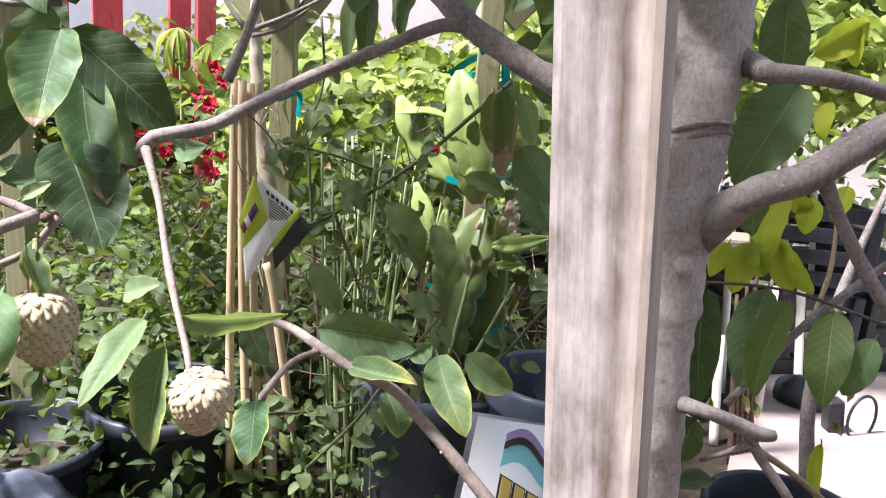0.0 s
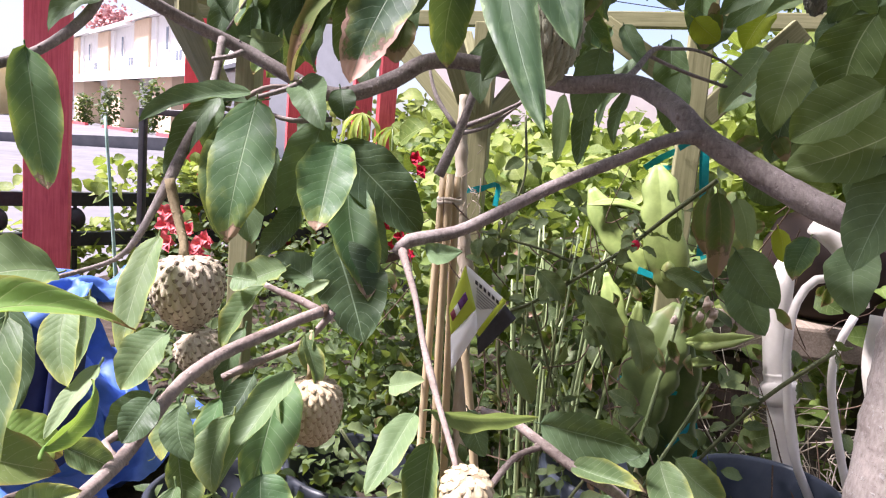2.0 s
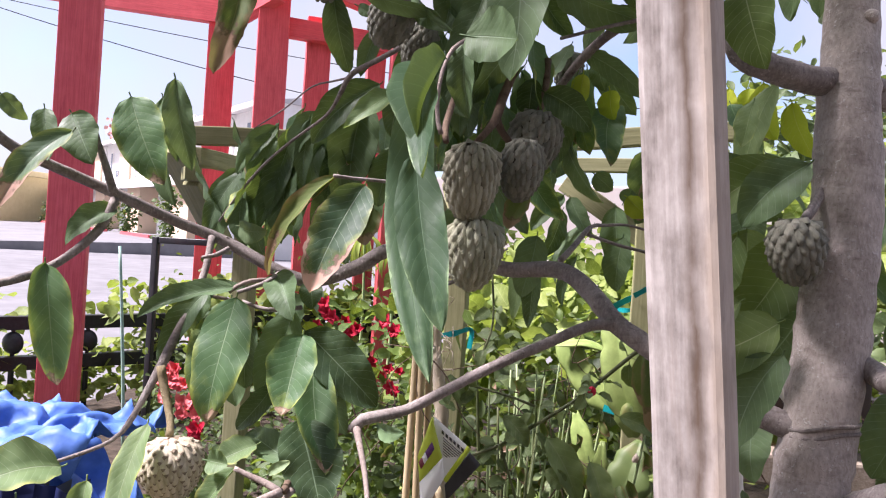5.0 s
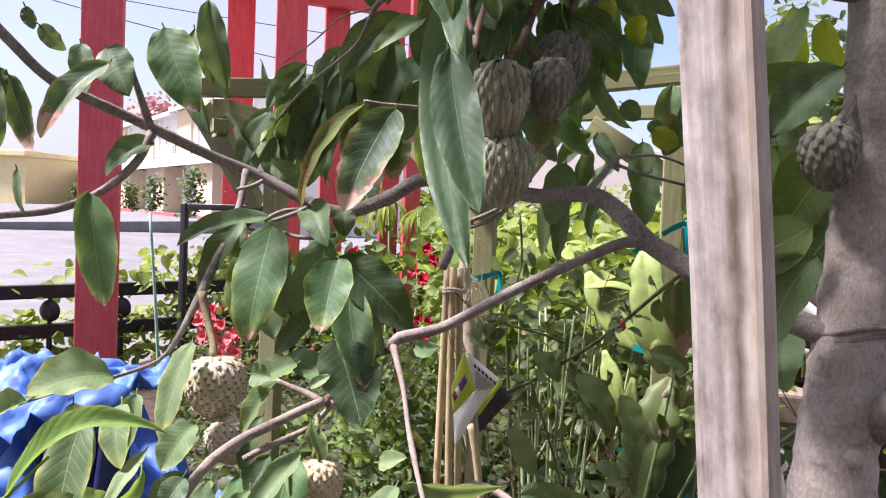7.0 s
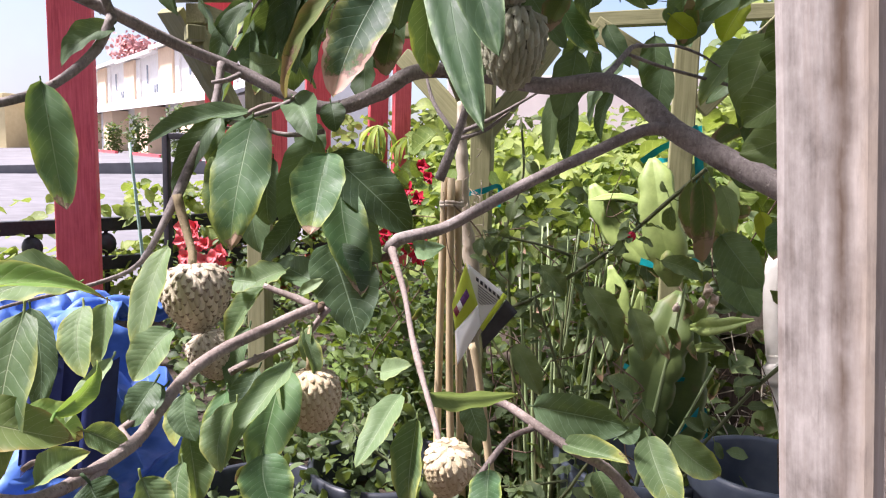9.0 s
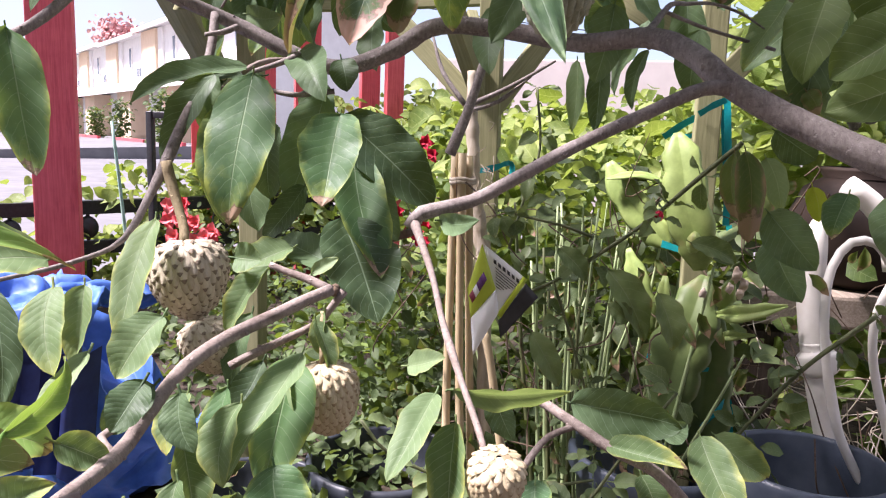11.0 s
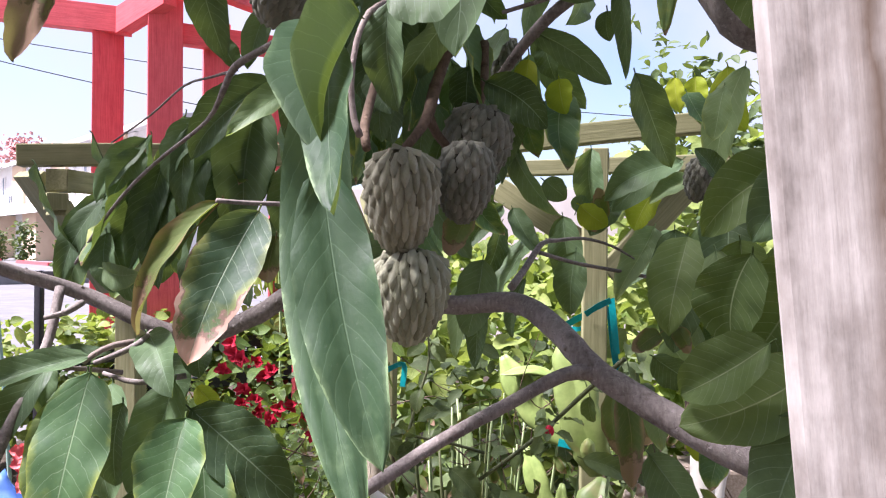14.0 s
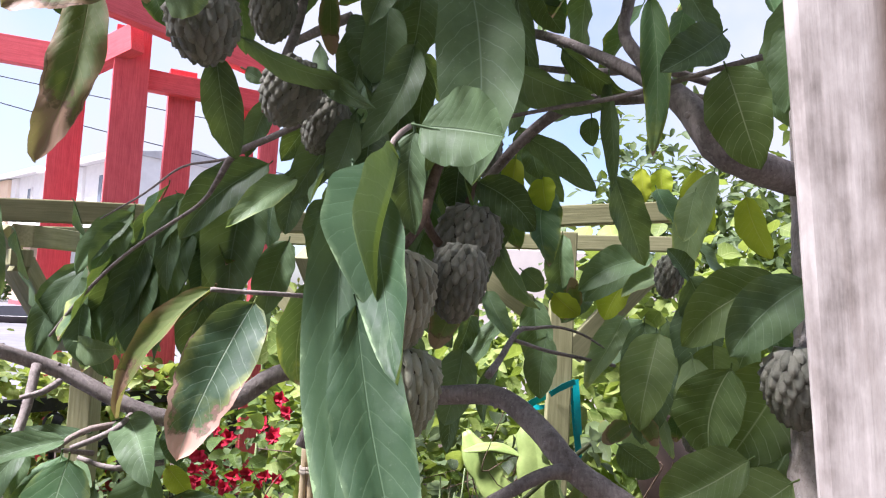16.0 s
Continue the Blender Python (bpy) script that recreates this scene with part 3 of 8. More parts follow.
# ---- the tree ----
tree = empty("custard_apple_tree", (0.24, 0.72, 0), "custard apple tree with smooth grey bark and drooping green leaves", "tree")
limb(tree, "trunk", [(0.248, 0.739, 0.542, 0.0500), (0.245, 0.753, 0.708, 0.0480), (0.258, 0.781, 0.865, 0.0440), (0.273, 0.806, 0.985, 0.0430), (0.286, 0.831, 1.108, 0.0430), (0.297, 0.856, 1.247, 0.0420), (0.297, 0.877, 1.361, 0.0380), (0.302, 0.911, 1.497, 0.0340), (0.312, 0.960, 1.673, 0.0300)], TRUNK_BARK, 16)
limb(tree, "limb", [(0.269, 0.782, 0.960, 0.0186), (0.212, 0.805, 0.974, 0.0161), (0.144, 0.836, 0.999, 0.0161), (0.075, 0.865, 1.035, 0.0149), (0.027, 0.881, 1.063, 0.0139), (-0.018, 0.929, 1.106, 0.0137), (-0.065, 0.976, 1.129, 0.0130), (-0.149, 0.990, 1.124, 0.0119), (-0.242, 1.004, 1.141, 0.0119), (-0.330, 0.976, 1.143, 0.0115), (-0.382, 0.950, 1.110, 0.0115), (-0.447, 0.931, 1.084, 0.0104), (-0.499, 0.916, 1.096, 0.0097), (-0.586, 0.902, 1.136, 0.0090), (-0.649, 0.855, 1.164, 0.0085), (-0.705, 0.787, 1.198, 0.0081), (-0.747, 0.742, 1.221, 0.0076), (-0.789, 0.682, 1.249, 0.0072), (-0.811, 0.638, 1.287, 0.0071), (-0.845, 0.603, 1.339, 0.0065)], BARK, 14)
limb(tree, "branch", [(0.118, 0.857, 1.016, 0.0086), (0.072, 0.868, 1.042, 0.0096), (0.029, 0.877, 1.060, 0.0096), (-0.007, 0.869, 1.060, 0.0079), (-0.065, 0.848, 1.032, 0.0071), (-0.137, 0.821, 0.995, 0.0070), (-0.200, 0.791, 0.957, 0.0070), (-0.244, 0.782, 0.932, 0.0073), (-0.294, 0.765, 0.918, 0.0077), (-0.308, 0.759, 0.902, 0.0056)], BARK, 12)
limb(tree, "twig", [(-0.302, 0.762, 0.909, 0.0065), (-0.290, 0.743, 0.893, 0.0044), (-0.268, 0.708, 0.863, 0.0035), (-0.247, 0.668, 0.826, 0.0033), (-0.231, 0.637, 0.807, 0.0040), (-0.215, 0.607, 0.789, 0.0029), (-0.195, 0.573, 0.766, 0.0029), (-0.183, 0.545, 0.755, 0.0025)], TWIG, 9)
limb(tree, "branch", [(-0.345, 0.632, 0.857, 0.0057), (-0.361, 0.617, 0.850, 0.0057), (-0.377, 0.592, 0.842, 0.0057), (-0.403, 0.551, 0.829, 0.0060), (-0.413, 0.516, 0.820, 0.0060), (-0.418, 0.491, 0.810, 0.0058), (-0.419, 0.456, 0.792, 0.0056), (-0.420, 0.422, 0.776, 0.0057), (-0.361, 0.273, 0.813, 0.0042), (-0.372, 0.250, 0.815, 0.0034), (-0.386, 0.232, 0.825, 0.0028), (-0.408, 0.212, 0.829, 0.0022)], TWIG, 11)
limb(tree, "twig", [(-0.345, 0.293, 0.820, 0.0036), (-0.348, 0.276, 0.810, 0.0032), (-0.343, 0.255, 0.800, 0.0030), (-0.342, 0.232, 0.781, 0.0028)], TWIG, 8)
limb(tree, "twig", [(-0.343, 0.294, 0.822, 0.0030), (-0.357, 0.280, 0.821, 0.0026), (-0.373, 0.272, 0.831, 0.0022), (-0.377, 0.261, 0.829, 0.0018)], TWIG, 7)
limb(tree, "twig", [(-0.407, 0.633, 0.876, 0.0030), (-0.392, 0.635, 0.870, 0.0036), (-0.368, 0.634, 0.864, 0.0042), (-0.346, 0.632, 0.856, 0.0051)], TWIG, 8)
limb(tree, "twig", [(-0.354, 0.660, 0.848, 0.0049), (-0.380, 0.752, 0.841, 0.0053), (-0.369, 0.820, 0.868, 0.0050), (-0.324, 0.853, 0.887, 0.0050)], STALK, 8)
limb(tree, "twig", [(-0.348, 0.673, 0.847, 0.0042), (-0.362, 0.669, 0.827, 0.0037), (-0.374, 0.668, 0.813, 0.0035), (-0.402, 0.654, 0.798, 0.0040), (-0.424, 0.627, 0.788, 0.0044), (-0.438, 0.612, 0.780, 0.0044)], TWIG, 7)
limb(tree, "twig", [(-0.420, 0.422, 0.776, 0.0035), (-0.444, 0.439, 0.780, 0.0030), (-0.436, 0.463, 0.785, 0.0035)], TWIG, 8)
limb(tree, "twig", [(-0.599, 0.880, 1.143, 0.0056), (-0.587, 0.844, 1.091, 0.0056), (-0.583, 0.805, 1.039, 0.0060), (-0.589, 0.776, 0.994, 0.0065), (-0.590, 0.750, 0.959, 0.0065), (-0.594, 0.722, 0.922, 0.0048), (-0.596, 0.696, 0.893, 0.0040), (-0.602, 0.669, 0.874, 0.0028), (-0.633, 0.626, 0.859, 0.0025), (-0.666, 0.570, 0.850, 0.0020), (-0.689, 0.516, 0.840, 0.0016), (-0.708, 0.488, 0.832, 0.0016)], BARK, 9)
limb(tree, "twig", [(-0.583, 0.740, 0.963, 0.0056), (-0.577, 0.739, 0.941, 0.0062), (-0.560, 0.729, 0.907, 0.0052), (-0.549, 0.719, 0.890, 0.0052), (-0.543, 0.708, 0.876, 0.0056)], FRUIT_STALK, 9)
limb(tree, "branch", [(-0.692, 0.768, 1.191, 0.0065), (-0.695, 0.740, 1.144, 0.0063), (-0.719, 0.694, 1.097, 0.0058), (-0.752, 0.648, 1.071, 0.0056), (-0.796, 0.602, 1.061, 0.0053), (-0.832, 0.569, 1.056, 0.0048)], BARK, 10)
limb(tree, "twig", [(-0.694, 0.768, 1.195, 0.0065), (-0.701, 0.758, 1.230, 0.0056), (-0.709, 0.747, 1.266, 0.0045), (-0.708, 0.737, 1.281, 0.0048)], BARK, 9)
limb(tree, "twig", [(-0.587, 0.834, 1.112, 0.0025), (-0.572, 0.850, 1.117, 0.0036), (-0.567, 0.875, 1.127, 0.0040)], BARK, 8)
limb(tree, "twig", [(-0.512, 0.809, 1.067, 0.0028), (-0.492, 0.823, 1.076, 0.0032), (-0.477, 0.838, 1.085, 0.0039), (-0.475, 0.864, 1.095, 0.0043)], BARK, 8)
limb(tree, "twig", [(-0.517, 0.836, 1.052, 0.0024), (-0.475, 0.835, 1.043, 0.0032), (-0.428, 0.852, 1.049, 0.0034)], BARK, 8)
limb(tree, "twig", [(-0.070, 1.092, 1.142, 0.0061), (-0.054, 1.125, 1.163, 0.0052), (-0.026, 1.180, 1.204, 0.0043), (-0.004, 1.203, 1.209, 0.0032), (0.040, 1.228, 1.213, 0.0025), (0.086, 1.253, 1.202, 0.0022), (0.123, 1.267, 1.182, 0.0014)], BARK, 8)
limb(tree, "twig", [(-0.034, 1.168, 1.192, 0.0032), (0.022, 1.205, 1.176, 0.0030), (0.087, 1.252, 1.164, 0.0030), (0.145, 1.289, 1.153, 0.0030)], BARK, 8)
limb(tree, "branch", [(-0.206, 0.887, 0.685, 0.0052), (-0.167, 0.862, 0.688, 0.0055), (-0.126, 0.834, 0.677, 0.0063), (-0.080, 0.815, 0.658, 0.0064), (-0.029, 0.798, 0.643, 0.0066), (0.005, 0.786, 0.614, 0.0071), (0.045, 0.774, 0.577, 0.0076), (0.104, 0.759, 0.516, 0.0084)], TWIG, 9)
limb(tree, "twig", [(-0.120, 0.834, 0.672, 0.0042), (-0.150, 0.808, 0.665, 0.0038), (-0.168, 0.782, 0.647, 0.0040), (-0.181, 0.757, 0.631, 0.0035)], TWIG, 8)
limb(tree, "branch", [(0.286, 0.821, 1.066, 0.0122), (0.310, 0.812, 1.051, 0.0137), (0.326, 0.788, 1.039, 0.0133), (0.329, 0.751, 1.033, 0.0104), (0.373, 0.760, 1.034, 0.0094), (0.425, 0.769, 1.030, 0.0088), (0.485, 0.786, 1.020, 0.0083), (0.567, 0.814, 1.017, 0.0072)], BARK, 10)
limb(tree, "branch", [(0.269, 0.777, 0.830, 0.0173), (0.286, 0.768, 0.858, 0.0216), (0.299, 0.744, 0.888, 0.0198), (0.312, 0.704, 0.919, 0.0162), (0.350, 0.697, 0.935, 0.0155), (0.386, 0.693, 0.964, 0.0162), (0.420, 0.697, 0.987, 0.0162), (0.471, 0.693, 1.018, 0.0144)], BARK, 12)
limb(tree, "branch", [(0.366, 0.699, 0.946, 0.0094), (0.387, 0.702, 0.914, 0.0072), (0.409, 0.704, 0.882, 0.0068), (0.434, 0.706, 0.849, 0.0072), (0.464, 0.708, 0.815, 0.0072), (0.504, 0.710, 0.781, 0.0065)], BARK, 9)
limb(tree, "branch", [(0.243, 0.744, 0.686, 0.0072), (0.269, 0.728, 0.685, 0.0097), (0.290, 0.694, 0.693, 0.0076), (0.324, 0.700, 0.680, 0.0083), (0.359, 0.707, 0.665, 0.0086), (0.379, 0.711, 0.662, 0.0061)], BARK, 10)
limb(tree, "twig", [(0.350, 0.707, 0.666, 0.0058), (0.368, 0.710, 0.636, 0.0054), (0.397, 0.712, 0.604, 0.0054), (0.430, 0.712, 0.559, 0.0058)], BARK, 9)
limb(tree, "twig", [(0.351, 0.704, 0.654, 0.0050), (0.339, 0.720, 0.635, 0.0032), (0.321, 0.746, 0.609, 0.0025)], BARK, 8)
limb(tree, "stalk", [(-0.136, 0.894, 1.432, 0.0059), (-0.151, 0.870, 1.377, 0.0066), (-0.156, 0.837, 1.335, 0.0063), (-0.164, 0.815, 1.313, 0.0049), (-0.174, 0.804, 1.297, 0.0046)], STALK, 9)
limb(tree, "stalk", [(-0.156, 0.837, 1.337, 0.0059), (-0.148, 0.848, 1.319, 0.0050), (-0.138, 0.858, 1.307, 0.0050)], STALK, 9)
limb(tree, "stalk", [(-0.106, 0.999, 1.458, 0.0059), (-0.105, 0.977, 1.405, 0.0059), (-0.110, 0.955, 1.363, 0.0050)], STALK, 8)
limb(tree, "twig", [(-0.292, 0.837, 1.435, 0.0043), (-0.337, 0.855, 1.418, 0.0040), (-0.383, 0.872, 1.400, 0.0043), (-0.406, 0.891, 1.375, 0.0036), (-0.434, 0.911, 1.345, 0.0025), (-0.502, 0.928, 1.301, 0.0023), (-0.554, 0.946, 1.264, 0.0022), (-0.604, 0.965, 1.217, 0.0022), (-0.648, 0.984, 1.169, 0.0018)], BARK, 8)
limb(tree, "twig", [(-0.383, 0.872, 1.396, 0.0020), (-0.417, 0.889, 1.393, 0.0016), (-0.460, 0.906, 1.387, 0.0014), (-0.506, 0.914, 1.354, 0.0014), (-0.561, 0.921, 1.321, 0.0011)], BARK, 6)
limb(tree, "limb", [(0.376, 0.975, 1.405, 0.0216), (0.297, 0.897, 1.405, 0.0198), (0.236, 0.852, 1.401, 0.0184), (0.165, 0.830, 1.419, 0.0184), (0.152, 0.838, 1.439, 0.0184), (0.135, 0.854, 1.470, 0.0162), (0.113, 0.870, 1.497, 0.0137), (0.080, 0.905, 1.527, 0.0090), (0.037, 0.939, 1.560, 0.0076), (-0.019, 0.972, 1.593, 0.0065), (-0.079, 1.005, 1.613, 0.0058), (-0.177, 1.045, 1.640, 0.0050)], BARK, 12)
limb(tree, "branch", [(0.119, 0.871, 1.494, 0.0094), (0.071, 0.887, 1.491, 0.0072), (0.020, 0.903, 1.489, 0.0072), (-0.015, 0.920, 1.474, 0.0072), (-0.051, 0.939, 1.443, 0.0065), (-0.086, 0.969, 1.404, 0.0061), (-0.108, 0.989, 1.380, 0.0058)], BARK, 10)
limb(tree, "branch", [(0.141, 0.855, 1.464, 0.0072), (0.106, 0.869, 1.506, 0.0079), (0.076, 0.884, 1.544, 0.0079), (0.065, 0.900, 1.578, 0.0072), (0.072, 0.908, 1.623, 0.0072), (0.078, 0.914, 1.683, 0.0065)], BARK, 10)
limb(tree, "branch", [(0.193, 0.955, 1.534, 0.0058), (0.124, 0.958, 1.550, 0.0054), (0.041, 0.971, 1.548, 0.0050), (-0.032, 0.984, 1.555, 0.0043)], BARK, 9)
limb(tree, "branch", [(0.181, 0.936, 1.510, 0.0043), (0.125, 0.960, 1.520, 0.0043), (0.064, 0.975, 1.520, 0.0043)], BARK, 9)
limb(tree, "twig", [(-0.080, 0.895, 1.462, 0.0025), (-0.021, 0.870, 1.470, 0.0025), (0.040, 0.845, 1.477, 0.0029), (0.084, 0.818, 1.484, 0.0029), (0.142, 0.792, 1.498, 0.0032), (0.181, 0.775, 1.507, 0.0036)], BARK, 7)
limb(tree, "twig", [(-0.328, 0.930, 1.639, 0.0065), (-0.337, 0.934, 1.580, 0.0065), (-0.348, 0.917, 1.522, 0.0058)], BARK, 9)
limb(tree, "twig", [(-0.279, 0.987, 1.616, 0.0065), (-0.314, 1.004, 1.607, 0.0072), (-0.369, 1.031, 1.591, 0.0058)], BARK, 9)
limb(tree, "twig", [(-0.176, 0.673, 1.343, 0.0034), (-0.179, 0.655, 1.315, 0.0038), (-0.175, 0.617, 1.287, 0.0038), (-0.169, 0.599, 1.268, 0.0034)], STALK, 7)
limb(tree, "twig", [(-0.153, 0.596, 1.376, 0.0024), (-0.161, 0.566, 1.358, 0.0022), (-0.163, 0.536, 1.329, 0.0020), (-0.164, 0.527, 1.300, 0.0020), (-0.161, 0.523, 1.277, 0.0022), (-0.156, 0.519, 1.265, 0.0025)], TWIG, 7)
limb(tree, "twig", [(-0.485, 0.864, 1.085, 0.0038), (-0.506, 0.839, 1.083, 0.0034), (-0.521, 0.824, 1.074, 0.0034), (-0.529, 0.816, 1.065, 0.0029)], TWIG, 7)
limb(tree, "twig", [(-0.624, 0.811, 1.060, 0.0021), (-0.602, 0.836, 1.055, 0.0025), (-0.577, 0.871, 1.050, 0.0029), (-0.542, 0.918, 1.038, 0.0034)], TWIG, 7)
limb(tree, "twig", [(-0.371, 0.797, 1.242, 0.0026), (-0.349, 0.817, 1.241, 0.0026), (-0.314, 0.839, 1.241, 0.0027), (-0.276, 0.880, 1.240, 0.0032)], BARK, 7)
limb(tree, "branch", [(0.309, 0.893, 1.349, 0.0050), (0.279, 0.862, 1.285, 0.0050), (0.252, 0.822, 1.243, 0.0043), (0.229, 0.783, 1.214, 0.0043)], BARK, 9)
limb(tree, "twig", [(0.282, 0.889, 1.310, 0.0043), (0.271, 0.851, 1.267, 0.0043), (0.250, 0.812, 1.233, 0.0036), (0.238, 0.797, 1.218, 0.0036)], BARK, 8)

limb(tree, "twig", [(0.399, 0.880, 0.621, 0.0050), (0.448, 0.901, 0.668, 0.0055), (0.501, 0.922, 0.720, 0.0055), (0.580, 0.945, 0.781, 0.0060), (0.634, 0.953, 0.823, 0.0060)], BARK, 8)
limb(tree, "twig", [(0.332, 0.868, 0.784, 0.0020), (0.403, 0.877, 0.783, 0.0022), (0.472, 0.883, 0.774, 0.0022), (0.592, 0.894, 0.740, 0.0024)], STALK, 6)
limb(tree, "twig", [(0.406, 0.784, 0.605, 0.0045), (0.447, 0.798, 0.579, 0.0040), (0.494, 0.810, 0.545, 0.0040), (0.524, 0.804, 0.520, 0.0040)], FRUIT_STALK, 7)
limb(tree, "twig", [(0.583, 1.049, 0.700, 0.0040), (0.603, 1.064, 0.768, 0.0040), (0.607, 1.080, 0.835, 0.0030)], FRUIT_STALK, 7)

for k, s in enumerate((0.0, 0.010)):
    bm = bmesh.new()
    c = Vector((0.270, 0.801, 0.961)) + Vector((0, 0, s))
    tube(bm, [(*(c + Vector((0.0425 * math.cos(w), 0.0425 * math.sin(w), 0.010 * math.cos(w + 0.6) + 0.0015 * math.sin(4 * w + k)))), 0.0026) for w in [math.tau * j / 22 for j in range(23)]], 8, 0.006, 0.3, cap=False)
    part("bark_ring", bm, BARK, tree)
# custard apples
fruit((-0.519, 0.678, 0.846), 0.0771, 0.0798, FRUIT_PALE, tilt=(4, 8), tip=.006, scales=230, proud=0.17, taper=0.75, long=1.15, seed=81, label="ripe pale custard apple with dark-tipped scales on the branch")
fruit((-0.356, 0.649, 0.746), 0.0625, 0.0700, FRUIT_CREAM, tilt=(6, -8), tip=.004, scales=250, proud=0.12, taper=0.55, long=1.15, seed=74, stalk=[(-0.368, 0.669, 0.825, 0.0029), (-0.364, 0.657, 0.806, 0.0029), (-0.357, 0.640, 0.790, 0.0029)], label="pale cream custard apple hanging on a short green stalk")
fruit((-0.175, 0.546, 0.731), 0.0447, 0.0569, FRUIT_CREAM, tilt=(0, 20), tip=.002, scales=230, proud=0.07, taper=0.70, long=1.15, seed=78, label="small pale custard apple with worn brown tips at the twig's end")
fruit((-0.482, 0.650, 0.785), 0.0473, 0.0565, FRUIT_PALE, tilt=(-10, 20), tip=.005, scales=200, proud=0.17, taper=0.75, long=1.15, seed=50, label="pale custard apple half hidden behind a grey branch")
fruit((-0.172, 0.771, 1.243), 0.0668, 0.0972, FRUIT_GREEN, tilt=(0, -3), tip=0, scales=135, proud=0.32, taper=0.5, long=1.35, seed=24, label="grey-green custard apple in a tight hanging cluster")
fruit((-0.164, 0.779, 1.150), 0.0700, 0.0890, FRUIT_LIGHT, tilt=(0, -6), tip=0, scales=135, proud=0.32, taper=0.55, long=1.3, seed=24, label="grey-green custard apple hanging lowest in the cluster")
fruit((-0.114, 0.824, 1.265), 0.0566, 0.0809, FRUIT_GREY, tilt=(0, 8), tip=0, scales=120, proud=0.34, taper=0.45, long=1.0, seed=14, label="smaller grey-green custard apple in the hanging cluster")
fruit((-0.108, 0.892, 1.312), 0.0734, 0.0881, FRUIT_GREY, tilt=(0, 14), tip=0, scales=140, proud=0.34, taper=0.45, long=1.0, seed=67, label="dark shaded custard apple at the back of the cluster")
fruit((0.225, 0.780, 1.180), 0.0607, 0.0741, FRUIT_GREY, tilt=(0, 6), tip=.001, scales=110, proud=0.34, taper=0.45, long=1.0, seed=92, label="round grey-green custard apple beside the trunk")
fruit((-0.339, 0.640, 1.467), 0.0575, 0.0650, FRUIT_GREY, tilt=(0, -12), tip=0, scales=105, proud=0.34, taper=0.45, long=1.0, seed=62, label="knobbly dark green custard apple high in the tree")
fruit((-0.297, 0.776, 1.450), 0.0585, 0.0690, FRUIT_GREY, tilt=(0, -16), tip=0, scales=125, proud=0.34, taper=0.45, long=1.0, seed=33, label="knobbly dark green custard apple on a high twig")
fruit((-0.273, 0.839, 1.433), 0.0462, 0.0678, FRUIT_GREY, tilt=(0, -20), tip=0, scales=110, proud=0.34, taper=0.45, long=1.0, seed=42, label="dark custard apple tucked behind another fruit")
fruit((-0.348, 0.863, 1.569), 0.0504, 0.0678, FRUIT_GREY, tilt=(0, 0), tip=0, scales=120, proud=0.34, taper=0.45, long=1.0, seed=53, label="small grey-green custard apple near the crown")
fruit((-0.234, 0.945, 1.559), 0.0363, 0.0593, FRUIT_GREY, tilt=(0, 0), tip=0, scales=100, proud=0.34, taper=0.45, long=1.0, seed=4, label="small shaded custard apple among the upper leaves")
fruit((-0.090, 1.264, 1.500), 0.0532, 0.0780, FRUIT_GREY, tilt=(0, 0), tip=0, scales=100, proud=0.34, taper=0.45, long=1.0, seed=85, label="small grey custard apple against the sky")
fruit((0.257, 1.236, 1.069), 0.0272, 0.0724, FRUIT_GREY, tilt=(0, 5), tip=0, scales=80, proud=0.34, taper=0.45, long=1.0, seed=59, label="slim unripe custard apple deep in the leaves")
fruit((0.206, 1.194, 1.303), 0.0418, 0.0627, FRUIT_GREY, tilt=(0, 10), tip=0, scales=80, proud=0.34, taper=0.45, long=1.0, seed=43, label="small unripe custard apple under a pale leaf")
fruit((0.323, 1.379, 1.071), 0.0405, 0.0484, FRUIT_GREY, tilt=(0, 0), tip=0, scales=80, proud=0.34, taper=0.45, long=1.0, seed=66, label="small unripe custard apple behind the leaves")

# leaves: the cluster round the fork and the fruit
leaf(tree, (-0.496, 0.778, 1.063), (-0.492, 0.712, 0.899), (0.12, -0.92, 0.38), 0.0801, 0.05, LEAF_YELLOW)
leaf(tree, (-0.392, 0.776, 1.020), (-0.384, 0.704, 0.926), (0.11, -0.78, 0.61), 0.0685, 0.03, LEAF_YELLOW)
leaf(tree, (-0.408, 0.821, 1.019), (-0.299, 0.840, 0.918), (0.41, -0.87, 0.28), 0.0770, 0.06, LEAF)
leaf(tree, (-0.392, 0.819, 0.986), (-0.326, 0.725, 0.851), (0.37, -0.67, 0.65), 0.0622, -0.04, LEAF_YELLOW)
leaf(tree, (-0.382, 0.756, 0.909), (-0.323, 0.708, 0.808), (0.41, -0.71, 0.57), 0.0868, 0.05, LEAF)
leaf(tree, (-0.437, 0.843, 1.045), (-0.478, 0.828, 0.917), (0.14, -0.99, 0.07), 0.0680, 0.05, LEAF)
leaf(tree, (-0.321, 0.786, 1.231), (-0.358, 0.708, 1.085), (0.23, -0.88, 0.41), 0.0709, 0.05, LEAF_BURNT)
leaf(tree, (-0.379, 0.827, 1.243), (-0.486, 0.858, 1.092), (-0.62, -0.76, 0.14), 0.0440, 0.10, LEAF_BROWN, fold=0.42)
leaf(tree, (-0.476, 0.856, 1.094), (-0.420, 0.803, 1.034), (-0.16, -0.81, 0.57), 0.0522, 0.06, LEAF)
leaf(tree, (-0.425, 0.866, 1.088), (-0.409, 0.845, 1.048), (0.07, -0.87, 0.49), 0.0377, 0.04, LEAF)
